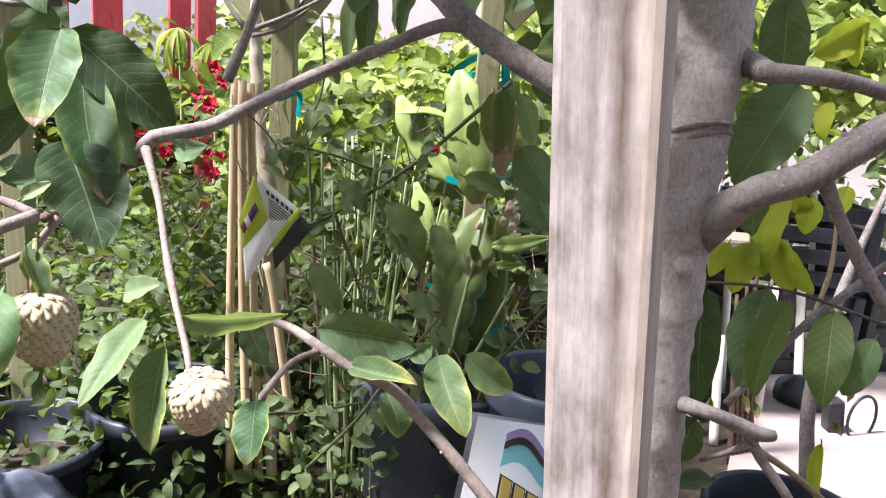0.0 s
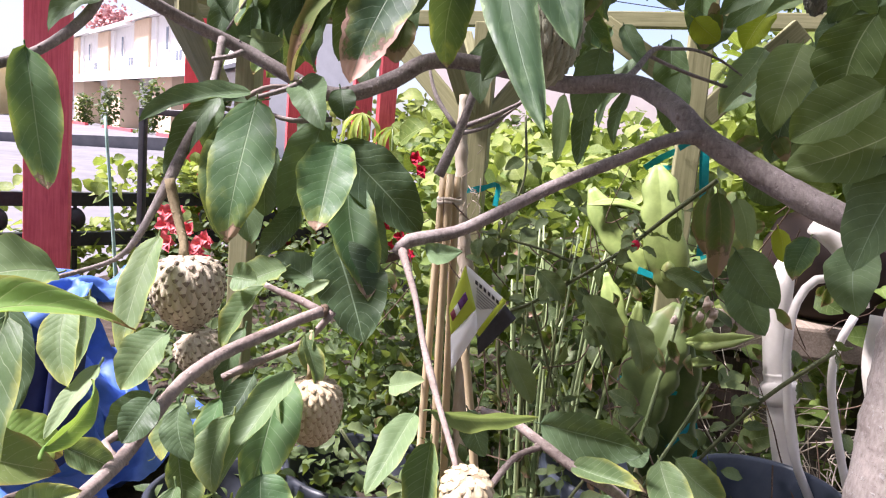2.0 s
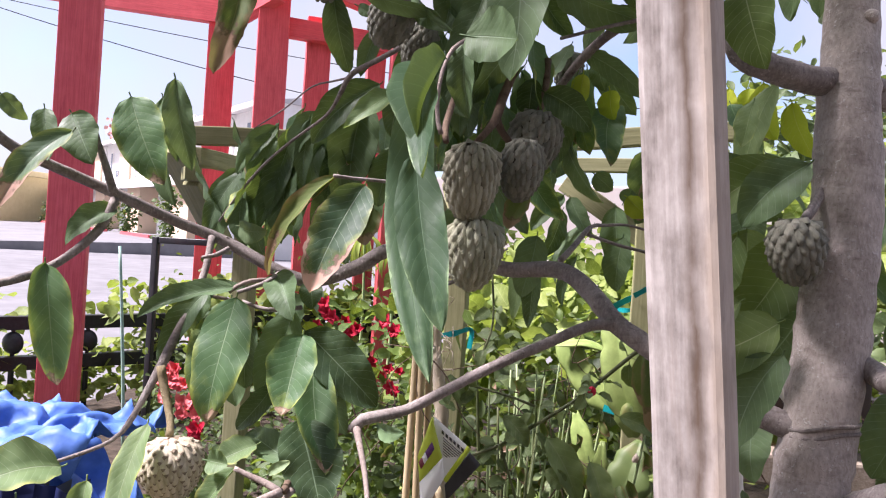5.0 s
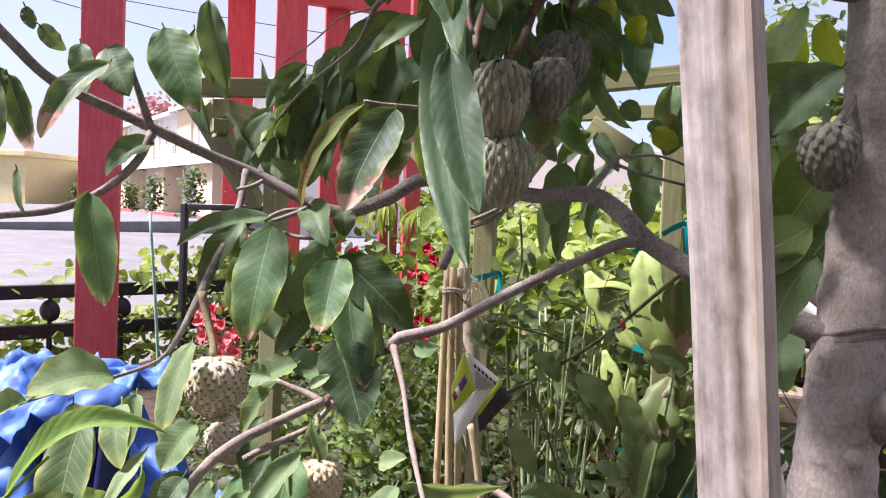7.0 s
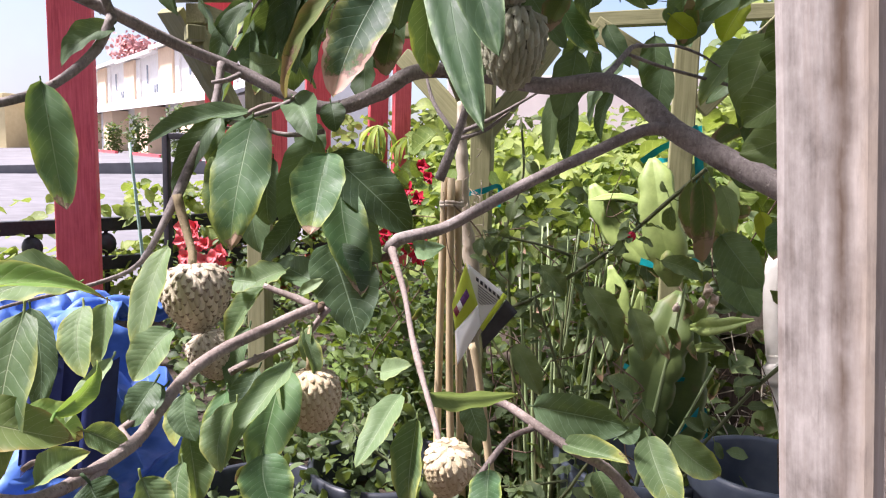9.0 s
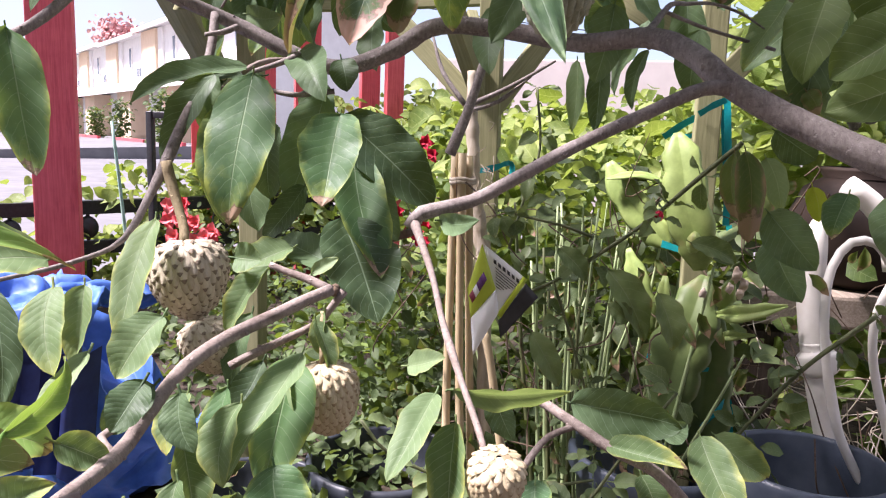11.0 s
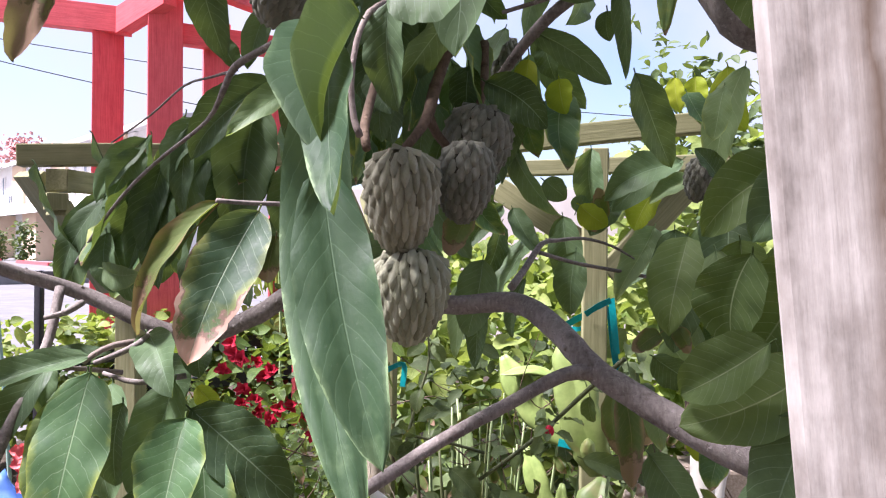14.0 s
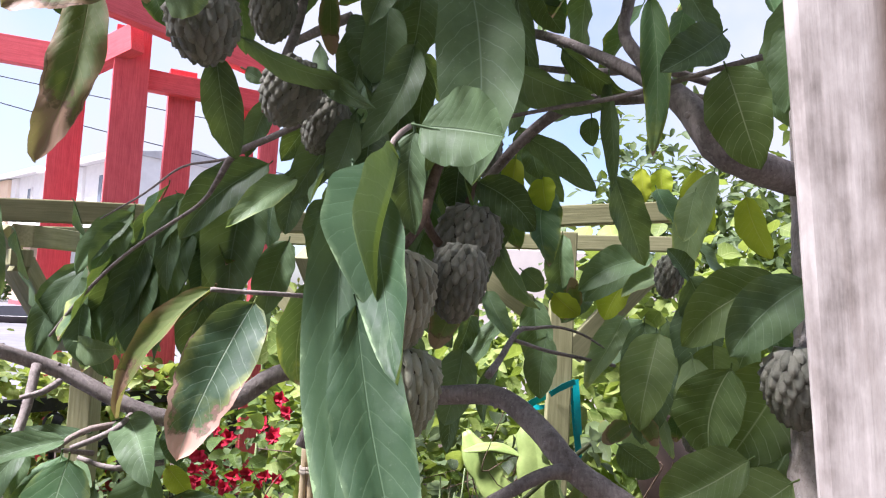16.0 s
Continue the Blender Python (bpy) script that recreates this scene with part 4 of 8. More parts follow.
leaf(tree, (-0.523, 0.821, 1.073), (-0.629, 0.746, 1.025), (0.18, -0.70, 0.69), 0.0395, 0.06, LEAF)
leaf(tree, (-0.562, 0.812, 1.064), (-0.609, 0.769, 0.963), (0.10, -0.93, 0.36), 0.0441, 0.06, LEAF)
leaf(tree, (-0.573, 0.822, 1.069), (-0.567, 0.807, 1.016), (0.33, -0.90, 0.30), 0.0240, 0.04, LEAF)
leaf(tree, (-0.444, 0.802, 0.939), (-0.496, 0.803, 0.870), (-0.20, -0.97, 0.15), 0.0381, 0.05, LEAF)
leaf(tree, (-0.375, 0.727, 0.860), (-0.466, 0.778, 0.875), (-0.16, -0.53, 0.83), 0.0450, 0.04, LEAF)
leaf(tree, (-0.275, 0.768, 0.911), (-0.225, 0.724, 0.918), (-0.66, -0.75, -0.03), 0.0255, 0.02, LEAF)
leaf(tree, (-0.518, 0.879, 1.010), (-0.523, 0.874, 0.913), (0.02, -1.00, 0.05), 0.0586, 0.05, LEAF)
leaf(tree, (-0.373, 0.845, 0.947), (-0.338, 0.826, 0.877), (-0.08, -0.97, 0.22), 0.0484, 0.05, LEAF)
# upper left, over the road
leaf(tree, (-0.636, 0.712, 1.328), (-0.570, 0.700, 1.210), (0.30, -0.92, 0.26), 0.0711, 0.05, LEAF_YELLOW)
leaf(tree, (-0.615, 0.753, 1.335), (-0.572, 0.732, 1.183), (-0.10, -0.99, 0.11), 0.0447, 0.06, LEAF)
leaf(tree, (-0.820, 0.636, 1.250), (-0.779, 0.637, 1.148), (0.25, -0.96, 0.09), 0.0410, -0.06, LEAF_BURNT)
leaf(tree, (-0.706, 0.691, 1.275), (-0.753, 0.622, 1.164), (0.23, -0.87, 0.44), 0.0447, 0.12, LEAF_BURNT)
leaf(tree, (-0.742, 0.730, 1.305), (-0.690, 0.714, 1.234), (0.18, -0.92, 0.34), 0.0591, 0.04, LEAF)
leaf(tree, (-0.779, 0.721, 1.310), (-0.749, 0.699, 1.234), (0.24, -0.90, 0.36), 0.0369, 0.04, LEAF)
leaf(tree, (-0.689, 0.767, 1.179), (-0.729, 0.717, 1.120), (0.24, -0.81, 0.54), 0.0422, 0.12, LEAF)
leaf(tree, (-0.719, 0.671, 1.097), (-0.653, 0.628, 0.948), (0.69, -0.55, 0.47), 0.0560, 0.04, LEAF_YELLOW)
leaf(tree, (-0.776, 0.618, 1.333), (-0.764, 0.620, 1.304), (0.29, -0.96, 0.07), 0.0203, 0.03, LEAF)
leaf(tree, (-0.757, 0.622, 1.310), (-0.730, 0.639, 1.281), (0.29, -0.92, -0.26), 0.0268, 0.03, LEAF)
leaf(tree, (-0.784, 0.617, 1.122), (-0.763, 0.608, 1.063), (0.02, -0.99, 0.16), 0.0135, 0.03, LEAF)
leaf(tree, (-0.795, 0.598, 1.251), (-0.787, 0.598, 1.215), (0.39, -0.92, 0.08), 0.0232, 0.03, LEAF)
leaf(tree, (-0.770, 0.557, 1.235), (-0.751, 0.557, 1.146), (0.41, -0.91, 0.08), 0.0295, 0.03, LEAF)
# dark hanging leaves under the crown
leaf(tree, (-0.375, 0.986, 1.411), (-0.472, 0.950, 1.303), (0.14, -0.97, 0.19), 0.0652, 0.05, LEAF)
leaf(tree, (-0.402, 1.011, 1.360), (-0.447, 1.010, 1.213), (0.48, -0.86, -0.14), 0.0745, 0.05, LEAF)
leaf(tree, (-0.570, 1.021, 1.341), (-0.624, 0.991, 1.251), (0.13, -0.96, 0.24), 0.0433, 0.06, LEAF)
leaf(tree, (-0.568, 1.010, 1.324), (-0.600, 0.984, 1.251), (0.44, -0.89, 0.13), 0.0452, 0.05, LEAF)
leaf(tree, (-0.547, 1.022, 1.307), (-0.589, 1.012, 1.159), (0.15, -0.99, 0.03), 0.0499, 0.05, LEAF)
leaf(tree, (-0.494, 1.011, 1.368), (-0.524, 0.994, 1.278), (-0.07, -0.98, 0.21), 0.0468, 0.05, LEAF)
leaf(tree, (-0.500, 0.999, 1.351), (-0.501, 0.995, 1.234), (0.01, -1.00, 0.04), 0.0356, 0.05, LEAF)
leaf(tree, (-0.495, 1.049, 1.323), (-0.554, 1.036, 1.160), (0.19, -0.98, 0.01), 0.0640, 0.05, LEAF)
leaf(tree, (-0.456, 1.073, 1.295), (-0.509, 1.081, 1.144), (0.19, -0.97, -0.12), 0.0727, 0.05, LEAF)
leaf(tree, (-0.636, 1.030, 1.259), (-0.679, 1.000, 1.135), (0.01, -0.97, 0.23), 0.0429, 0.05, LEAF)
leaf(tree, (-0.631, 1.029, 1.212), (-0.607, 1.008, 1.129), (0.13, -0.95, 0.27), 0.0407, 0.05, LEAF)
leaf(tree, (-0.617, 0.998, 1.163), (-0.557, 0.985, 1.158), (-0.23, -0.94, -0.27), 0.0410, 0.08, LEAF_PALE)
leaf(tree, (-0.313, 0.871, 1.374), (-0.356, 0.783, 1.306), (0.28, -0.67, 0.69), 0.0368, 0.12, LEAF_PALE)
leaf(tree, (-0.427, 1.059, 1.362), (-0.502, 1.047, 1.284), (0.10, -0.99, 0.06), 0.0493, 0.05, LEAF)
leaf(tree, (-0.386, 1.059, 1.239), (-0.430, 1.071, 1.161), (-0.09, -0.99, -0.10), 0.0498, 0.05, LEAF)
leaf(tree, (-0.534, 0.833, 1.053), (-0.517, 0.748, 0.895), (0.17, -0.86, 0.48), 0.0823, 0.05, LEAF_YELLOW)
leaf(tree, (-0.616, 1.023, 1.004), (-0.591, 0.979, 0.855), (0.24, -0.92, 0.31), 0.0784, 0.05, LEAF)
leaf(tree, (-0.451, 1.039, 1.441), (-0.478, 1.037, 1.486), (0.46, -0.86, 0.25), 0.0322, 0.04, LEAF)
# the long front leaves beside the fruit cluster
leaf(tree, (-0.146, 0.472, 1.326), (-0.138, 0.384, 1.232), (-0.66, -0.66, 0.30), 0.0370, 0.05, LEAF_SMOOTH, fold=0.62)
leaf(tree, (-0.160, 0.458, 1.304), (-0.1265, 0.346, 1.207), (-0.35, -0.80, 0.48), 0.0330, 0.03, LEAF_SMOOTH, fold=0.10)
leaf(tree, (-0.193, 0.585, 1.338), (-0.131, 0.431, 1.045), (0.10, -0.88, 0.46), 0.0500, -0.06, LEAF_SMOOTH, fold=0.12)
leaf(tree, (-0.164, 0.462, 1.238), (-0.116, 0.400, 1.091), (0.06, -0.90, 0.42), 0.0465, -0.02, LEAF_SMOOTH, fold=0.26)
leaf(tree, (-0.182, 0.704, 1.358), (-0.167, 0.684, 1.309), (-0.32, -0.91, 0.28), 0.0311, 0.05, LEAF)
leaf(tree, (-0.099, 0.917, 1.389), (-0.028, 0.903, 1.332), (-0.33, -0.93, -0.19), 0.0534, -0.05, LEAF)
leaf(tree, (-0.073, 1.049, 1.336), (-0.004, 1.053, 1.241), (-0.56, -0.70, -0.44), 0.0422, 0.05, LEAF_PALE)
leaf(tree, (-0.117, 0.939, 1.239), (-0.140, 0.914, 1.186), (-0.16, -0.87, 0.47), 0.0401, 0.06, LEAF_BROWN)
leaf(tree, (-0.203, 0.885, 1.400), (-0.213, 0.880, 1.314), (-0.05, -1.00, 0.06), 0.0448, 0.05, LEAF)
leaf(tree, (-0.107, 1.039, 1.181), (-0.127, 1.042, 1.077), (-0.22, -0.98, 0.01), 0.0611, 0.05, LEAF)
leaf(tree, (-0.025, 1.153, 1.297), (0.008, 1.156, 1.269), (-0.14, -0.96, -0.26), 0.0395, 0.04, LEAF)
# the big leaf high in front, and the crown above it
leaf(tree, (-0.117, 0.626, 1.516), (-0.103, 0.580, 1.330), (-0.05, -0.97, 0.24), 0.0732, 0.04, LEAF)
leaf(tree, (-0.138, 0.515, 1.357), (-0.083, 0.480, 1.344), (-0.50, -0.86, 0.11), 0.0573, -0.10, LEAF)
leaf(tree, (-0.146, 0.564, 1.365), (-0.142, 0.579, 1.291), (-0.37, -0.90, -0.22), 0.0347, 0.06, LEAF)
leaf(tree, (-0.283, 0.832, 1.522), (-0.200, 0.726, 1.423), (-0.79, -0.62, 0.00), 0.0324, 0.06, LEAF)
leaf(tree, (-0.322, 0.691, 1.475), (-0.225, 0.762, 1.450), (0.14, -0.49, -0.86), 0.0324, 0.06, LEAF)
leaf(tree, (-0.337, 0.671, 1.449), (-0.321, 0.699, 1.362), (0.20, -0.94, -0.26), 0.0379, 0.05, LEAF)
leaf(tree, (-0.407, 0.582, 1.476), (-0.430, 0.570, 1.329), (0.18, -0.98, 0.05), 0.0432, 0.05, LEAF_BROWN)
leaf(tree, (-0.388, 0.584, 1.482), (-0.448, 0.541, 1.436), (0.45, -0.86, 0.22), 0.0435, 0.05, LEAF_BROWN)
leaf(tree, (-0.360, 0.607, 1.477), (-0.315, 0.591, 1.471), (-0.34, -0.79, -0.51), 0.0383, 0.06, LEAF_PALE)
leaf(tree, (-0.395, 0.642, 1.502), (-0.392, 0.644, 1.484), (0.24, -0.97, -0.04), 0.0124, 0.03, LEAF_BROWN)
leaf(tree, (-0.366, 0.837, 1.490), (-0.339, 0.830, 1.475), (-0.31, -0.94, -0.13), 0.0186, 0.04, LEAF)
leaf(tree, (-0.345, 0.871, 1.466), (-0.369, 0.873, 1.397), (0.10, -0.99, -0.07), 0.0324, 0.04, LEAF)
leaf(tree, (-0.065, 0.905, 1.622), (-0.033, 0.918, 1.484), (-0.48, -0.86, -0.19), 0.0399, 0.05, LEAF)
leaf(tree, (-0.005, 0.938, 1.519), (0.049, 0.945, 1.500), (-0.25, -0.46, -0.85), 0.0402, 0.05, LEAF)
leaf(tree, (-0.010, 0.876, 1.544), (0.078, 0.887, 1.495), (-0.40, -0.44, -0.81), 0.0376, 0.05, LEAF)
leaf(tree, (-0.045, 0.939, 1.453), (0.046, 0.932, 1.387), (-0.39, -0.80, -0.45), 0.0403, -0.06, LEAF)
leaf(tree, (0.047, 0.883, 1.516), (0.054, 0.873, 1.378), (-0.69, -0.72, 0.02), 0.0240, 0.05, LEAF)
leaf(tree, (0.076, 0.820, 1.585), (0.083, 0.813, 1.409), (-0.44, -0.90, 0.02), 0.0341, 0.05, LEAF_YELLOW)
leaf(tree, (0.145, 0.790, 1.536), (0.077, 0.767, 1.483), (0.08, -0.95, 0.30), 0.0518, 0.05, LEAF)
leaf(tree, (0.050, 1.025, 1.503), (0.054, 1.028, 1.464), (-0.30, -0.95, -0.11), 0.0282, 0.04, LEAF)
leaf(tree, (-0.031, 1.020, 1.465), (-0.014, 1.025, 1.415), (-0.46, -0.85, -0.25), 0.0341, 0.04, LEAF)
leaf(tree, (-0.089, 0.860, 1.527), (0.041, 0.875, 1.474), (-0.31, -0.39, -0.87), 0.0715, 0.05, LEAF)
leaf(tree, (-0.217, 0.893, 1.594), (-0.219, 0.902, 1.469), (-0.17, -0.98, -0.06), 0.0592, 0.05, LEAF)
leaf(tree, (-0.174, 0.802, 1.513), (-0.221, 0.786, 1.396), (-0.11, -0.98, 0.18), 0.0471, 0.05, LEAF)
leaf(tree, (-0.286, 0.886, 1.605), (-0.280, 0.892, 1.529), (-0.13, -0.99, -0.09), 0.0296, 0.05, LEAF_BROWN)
leaf(tree, (-0.078, 0.956, 1.605), (-0.083, 0.960, 1.539), (-0.31, -0.95, -0.04), 0.0469, 0.05, LEAF)
leaf(tree, (-0.233, 0.803, 1.431), (-0.259, 0.825, 1.365), (-0.33, -0.93, -0.18), 0.0434, 0.05, LEAF)
leaf(tree, (-0.201, 0.795, 1.586), (-0.224, 0.797, 1.530), (-0.04, -1.00, -0.02), 0.0395, 0.05, LEAF)
leaf(tree, (-0.101, 0.754, 1.586), (-0.075, 0.761, 1.517), (-0.39, -0.89, -0.24), 0.0432, 0.05, LEAF)
leaf(tree, (0.139, 0.757, 1.488), (0.170, 0.746, 1.386), (-0.55, -0.83, -0.08), 0.0668, 0.05, LEAF_OLIVE)
leaf(tree, (0.192, 0.737, 1.528), (0.191, 0.743, 1.441), (-0.88, -0.47, -0.03), 0.0424, 0.05, LEAF)
leaf(tree, (-0.050, 1.020, 1.441), (-0.059, 1.024, 1.371), (-0.42, -0.91, 0.00), 0.0375, 0.05, LEAF_LIME)
leaf(tree, (-0.008, 1.075, 1.428), (0.002, 1.080, 1.380), (-0.48, -0.86, -0.17), 0.0447, 0.05, LEAF_LIME)
# right of the fork
leaf(tree, (0.177, 1.225, 1.229), (0.172, 1.218, 1.059), (-0.29, -0.96, 0.05), 0.0836, 0.04, LEAF)
leaf(tree, (0.221, 0.809, 1.283), (0.126, 0.835, 1.210), (-0.34, -0.94, 0.10), 0.0659, 0.06, LEAF_OLIVE)
leaf(tree, (0.204, 0.739, 1.096), (0.091, 0.764, 1.033), (-0.36, -0.88, 0.30), 0.0753, 0.05, LEAF_OLIVE)
leaf(tree, (0.205, 0.718, 1.062), (0.159, 0.728, 0.942), (-0.68, -0.71, 0.20), 0.0702, 0.05, LEAF)
leaf(tree, (0.199, 1.282, 1.343), (0.086, 1.266, 1.257), (-0.08, -0.95, 0.29), 0.0552, 0.05, LEAF)
leaf(tree, (0.218, 1.233, 1.306), (0.138, 1.222, 1.267), (-0.20, -0.76, 0.62), 0.0377, 0.05, LEAF_PALE)
leaf(tree, (0.219, 1.131, 1.294), (0.184, 1.129, 1.340), (0.34, -0.91, 0.22), 0.0363, 0.05, LEAF)
leaf(tree, (0.268, 1.183, 1.171), (0.239, 1.124, 1.048), (-0.46, -0.76, 0.47), 0.0902, 0.05, LEAF_OLIVE)
leaf(tree, (0.220, 1.250, 1.231), (0.248, 1.279, 1.126), (-0.63, -0.69, -0.36), 0.0405, 0.05, LEAF_PALE)
leaf(tree, (0.016, 1.409, 1.257), (0.039, 1.405, 1.106), (-0.24, -0.97, -0.02), 0.0673, 0.05, LEAF)
leaf(tree, (0.030, 1.269, 1.257), (0.043, 1.272, 1.284), (0.15, -0.99, 0.02), 0.0364, 0.05, LEAF)
leaf(tree, (0.074, 1.274, 1.244), (0.063, 1.264, 1.296), (0.25, -0.96, -0.12), 0.0304, 0.05, LEAF_BROWN)
leaf(tree, (0.209, 1.223, 1.085), (0.228, 1.222, 1.018), (-0.76, -0.61, -0.20), 0.0266, 0.05, LEAF_PALE)
leaf(tree, (0.172, 1.414, 0.928), (0.164, 1.410, 0.847), (-0.51, -0.86, 0.10), 0.0641, 0.05, LEAF_BROWN)
leaf(tree, (0.174, 1.311, 0.854), (0.219, 1.262, 0.753), (-0.45, -0.86, 0.22), 0.0752, 0.05, LEAF)
leaf(tree, (0.270, 1.195, 1.471), (0.225, 1.183, 1.300), (-0.58, -0.79, 0.21), 0.0626, 0.05, LEAF_PALE)
leaf(tree, (0.264, 1.040, 1.408), (0.300, 1.041, 1.325), (-0.67, -0.67, -0.30), 0.0460, 0.05, LEAF_LIME)
leaf(tree, (0.174, 1.118, 1.215), (0.139, 1.067, 1.082), (-0.36, -0.84, 0.41), 0.0807, 0.05, LEAF_OLIVE)
leaf(tree, (0.151, 0.878, 1.196), (0.163, 0.848, 1.096), (-0.81, -0.58, 0.08), 0.0570, 0.05, LEAF_PALE)
leaf(tree, (0.163, 1.322, 1.235), (0.092, 1.247, 1.116), (-0.30, -0.72, 0.63), 0.0575, 0.05, LEAF_PALE)
leaf(tree, (-0.120, 1.190, 1.124), (-0.125, 1.172, 1.014), (-0.27, -0.95, 0.17), 0.0387, 0.05, LEAF)
leaf(tree, (-0.163, 1.287, 1.134), (-0.164, 1.267, 1.014), (-0.41, -0.90, 0.15), 0.0348, 0.05, LEAF_PALE)
leaf(tree, (-0.050, 1.260, 1.149), (-0.070, 1.241, 1.052), (-0.50, -0.82, 0.27), 0.0308, 0.05, LEAF)
leaf(tree, (0.232, 0.777, 1.283), (0.164, 0.797, 1.204), (-0.35, -0.94, 0.06), 0.0633, 0.05, LEAF)
leaf(tree, (0.255, 0.871, 1.192), (0.189, 0.880, 1.078), (-0.38, -0.91, 0.15), 0.1003, 0.05, LEAF_OLIVE)
leaf(tree, (0.278, 0.905, 1.121), (0.197, 0.898, 1.001), (-0.41, -0.85, 0.32), 0.0977, 0.05, LEAF)
leaf(tree, (0.378, 0.863, 1.125), (0.387, 0.857, 1.007), (-0.49, -0.87, 0.01), 0.0566, 0.04, LEAF)
leaf(tree, (0.389, 0.820, 1.027), (0.335, 0.815, 0.911), (-0.48, -0.84, 0.26), 0.0762, 0.05, LEAF)
leaf(tree, (0.375, 0.849, 0.929), (0.372, 0.831, 0.852), (-0.62, -0.75, 0.20), 0.0408, 0.05, LEAF)
leaf(tree, (0.324, 0.818, 0.790), (0.317, 0.769, 0.666), (-0.43, -0.83, 0.35), 0.0508, 0.05, LEAF)
leaf(tree, (0.442, 0.914, 0.772), (0.416, 0.885, 0.640), (-0.69, -0.66, 0.29), 0.0625, 0.05, LEAF)
leaf(tree, (0.435, 0.844, 0.777), (0.403, 0.817, 0.658), (-0.75, -0.57, 0.33), 0.0465, 0.05, LEAF_OLIVE)
leaf(tree, (0.468, 0.803, 0.779), (0.453, 0.759, 0.676), (-0.55, -0.74, 0.39), 0.0515, 0.05, LEAF_OLIVE)
leaf(tree, (0.506, 0.776, 0.757), (0.485, 0.781, 0.685), (-0.80, -0.56, 0.20), 0.0409, 0.05, LEAF)
leaf(tree, (0.323, 0.784, 0.642), (0.304, 0.782, 0.587), (-0.70, -0.67, 0.26), 0.0492, 0.05, LEAF)
leaf(tree, (0.348, 0.768, 0.574), (0.306, 0.775, 0.558), (-0.38, -0.36, 0.85), 0.0323, 0.05, LEAF_BURNT)
leaf(tree, (0.526, 1.091, 0.878), (0.502, 1.064, 0.760), (-0.55, -0.78, 0.29), 0.0518, 0.05, LEAF_LIME)
leaf(tree, (0.482, 1.074, 0.800), (0.458, 1.057, 0.723), (-0.51, -0.79, 0.34), 0.0466, 0.05, LEAF_LIME)
leaf(tree, (0.482, 1.074, 0.800), (0.502, 1.062, 0.751), (-0.50, -0.86, -0.01), 0.0466, 0.05, LEAF_LIME)
leaf(tree, (0.519, 1.076, 0.811), (0.547, 1.057, 0.730), (-0.55, -0.84, 0.01), 0.0431, 0.05, LEAF_LIME)
leaf(tree, (0.524, 1.074, 0.803), (0.581, 1.057, 0.733), (-0.53, -0.82, -0.23), 0.0362, 0.05, LEAF_LIME)
leaf(tree, (0.565, 1.089, 0.873), (0.561, 1.077, 0.818), (-0.60, -0.77, 0.22), 0.0397, 0.05, LEAF_LIME)
leaf(tree, (0.527, 1.089, 0.870), (0.571, 1.085, 0.857), (-0.18, -0.93, -0.33), 0.0326, 0.05, LEAF_LIME)
leaf(tree, (0.448, 1.074, 0.797), (0.422, 1.062, 0.745), (-0.57, -0.69, 0.44), 0.0326, 0.05, LEAF_LIME)
leaf(tree, (0.637, 1.224, 1.017), (0.632, 1.209, 0.953), (-0.73, -0.65, 0.20), 0.0335, 0.05, LEAF_LIME)
leaf(tree, (0.603, 1.240, 1.087), (0.691, 1.253, 1.148), (0.16, -0.99, -0.03), 0.0592, 0.05, LEAF_LIME)
leaf(tree, (0.673, 1.251, 1.138), (0.674, 1.236, 1.074), (-0.76, -0.63, 0.14), 0.0335, 0.05, LEAF_LIME)
leaf(tree, (0.619, 1.093, 0.894), (0.607, 1.080, 0.835), (-0.73, -0.62, 0.29), 0.0362, 0.05, LEAF_LIME)
leaf(tree, (0.555, 0.915, 0.559), (0.558, 0.896, 0.480), (-0.75, -0.64, 0.13), 0.0214, 0.05, LEAF_LIME)
leaf(tree, (0.199, 0.959, 1.209), (0.208, 0.964, 1.147), (-0.49, -0.86, -0.14), 0.0648, 0.05, LEAF_OLIVE)
leaf(tree, (0.158, 0.775, 1.194), (0.150, 0.801, 1.101), (-0.63, -0.76, -0.16), 0.0720, 0.05, LEAF_OLIVE)
leaf(tree, (0.157, 0.720, 1.117), (0.091, 0.758, 1.063), (-0.62, -0.75, 0.22), 0.0598, 0.05, LEAF_OLIVE)
leaf(tree, (0.190, 1.199, 1.215), (0.170, 1.189, 1.042), (-0.29, -0.95, 0.09), 0.0824, 0.04, LEAF)
leaf(tree, (0.209, 1.210, 1.233), (0.239, 1.219, 1.145), (-0.62, -0.73, -0.28), 0.0410, 0.05, LEAF_PALE)
leaf(tree, (0.190, 1.251, 1.333), (0.072, 1.245, 1.273), (-0.13, -0.93, 0.35), 0.0631, 0.05, LEAF)
leaf(tree, (0.163, 1.302, 1.297), (0.127, 1.303, 1.228), (-0.49, -0.84, 0.24), 0.0639, 0.05, LEAF_LIME)
leaf(tree, (0.228, 1.147, 1.430), (0.214, 1.151, 1.353), (-0.61, -0.79, 0.07), 0.0469, 0.05, LEAF_PALE)
leaf(tree, (0.259, 1.247, 1.484), (0.290, 1.257, 1.383), (-0.56, -0.79, -0.25), 0.0592, 0.05, LEAF_LIME)
leaf(tree, (0.256, 1.644, 1.560), (0.269, 1.650, 1.486), (-0.37, -0.92, -0.14), 0.0427, 0.05, LEAF_LIME)
leaf(tree, (0.299, 1.648, 1.562), (0.314, 1.654, 1.488), (-0.39, -0.91, -0.16), 0.0552, 0.05, LEAF_LIME)
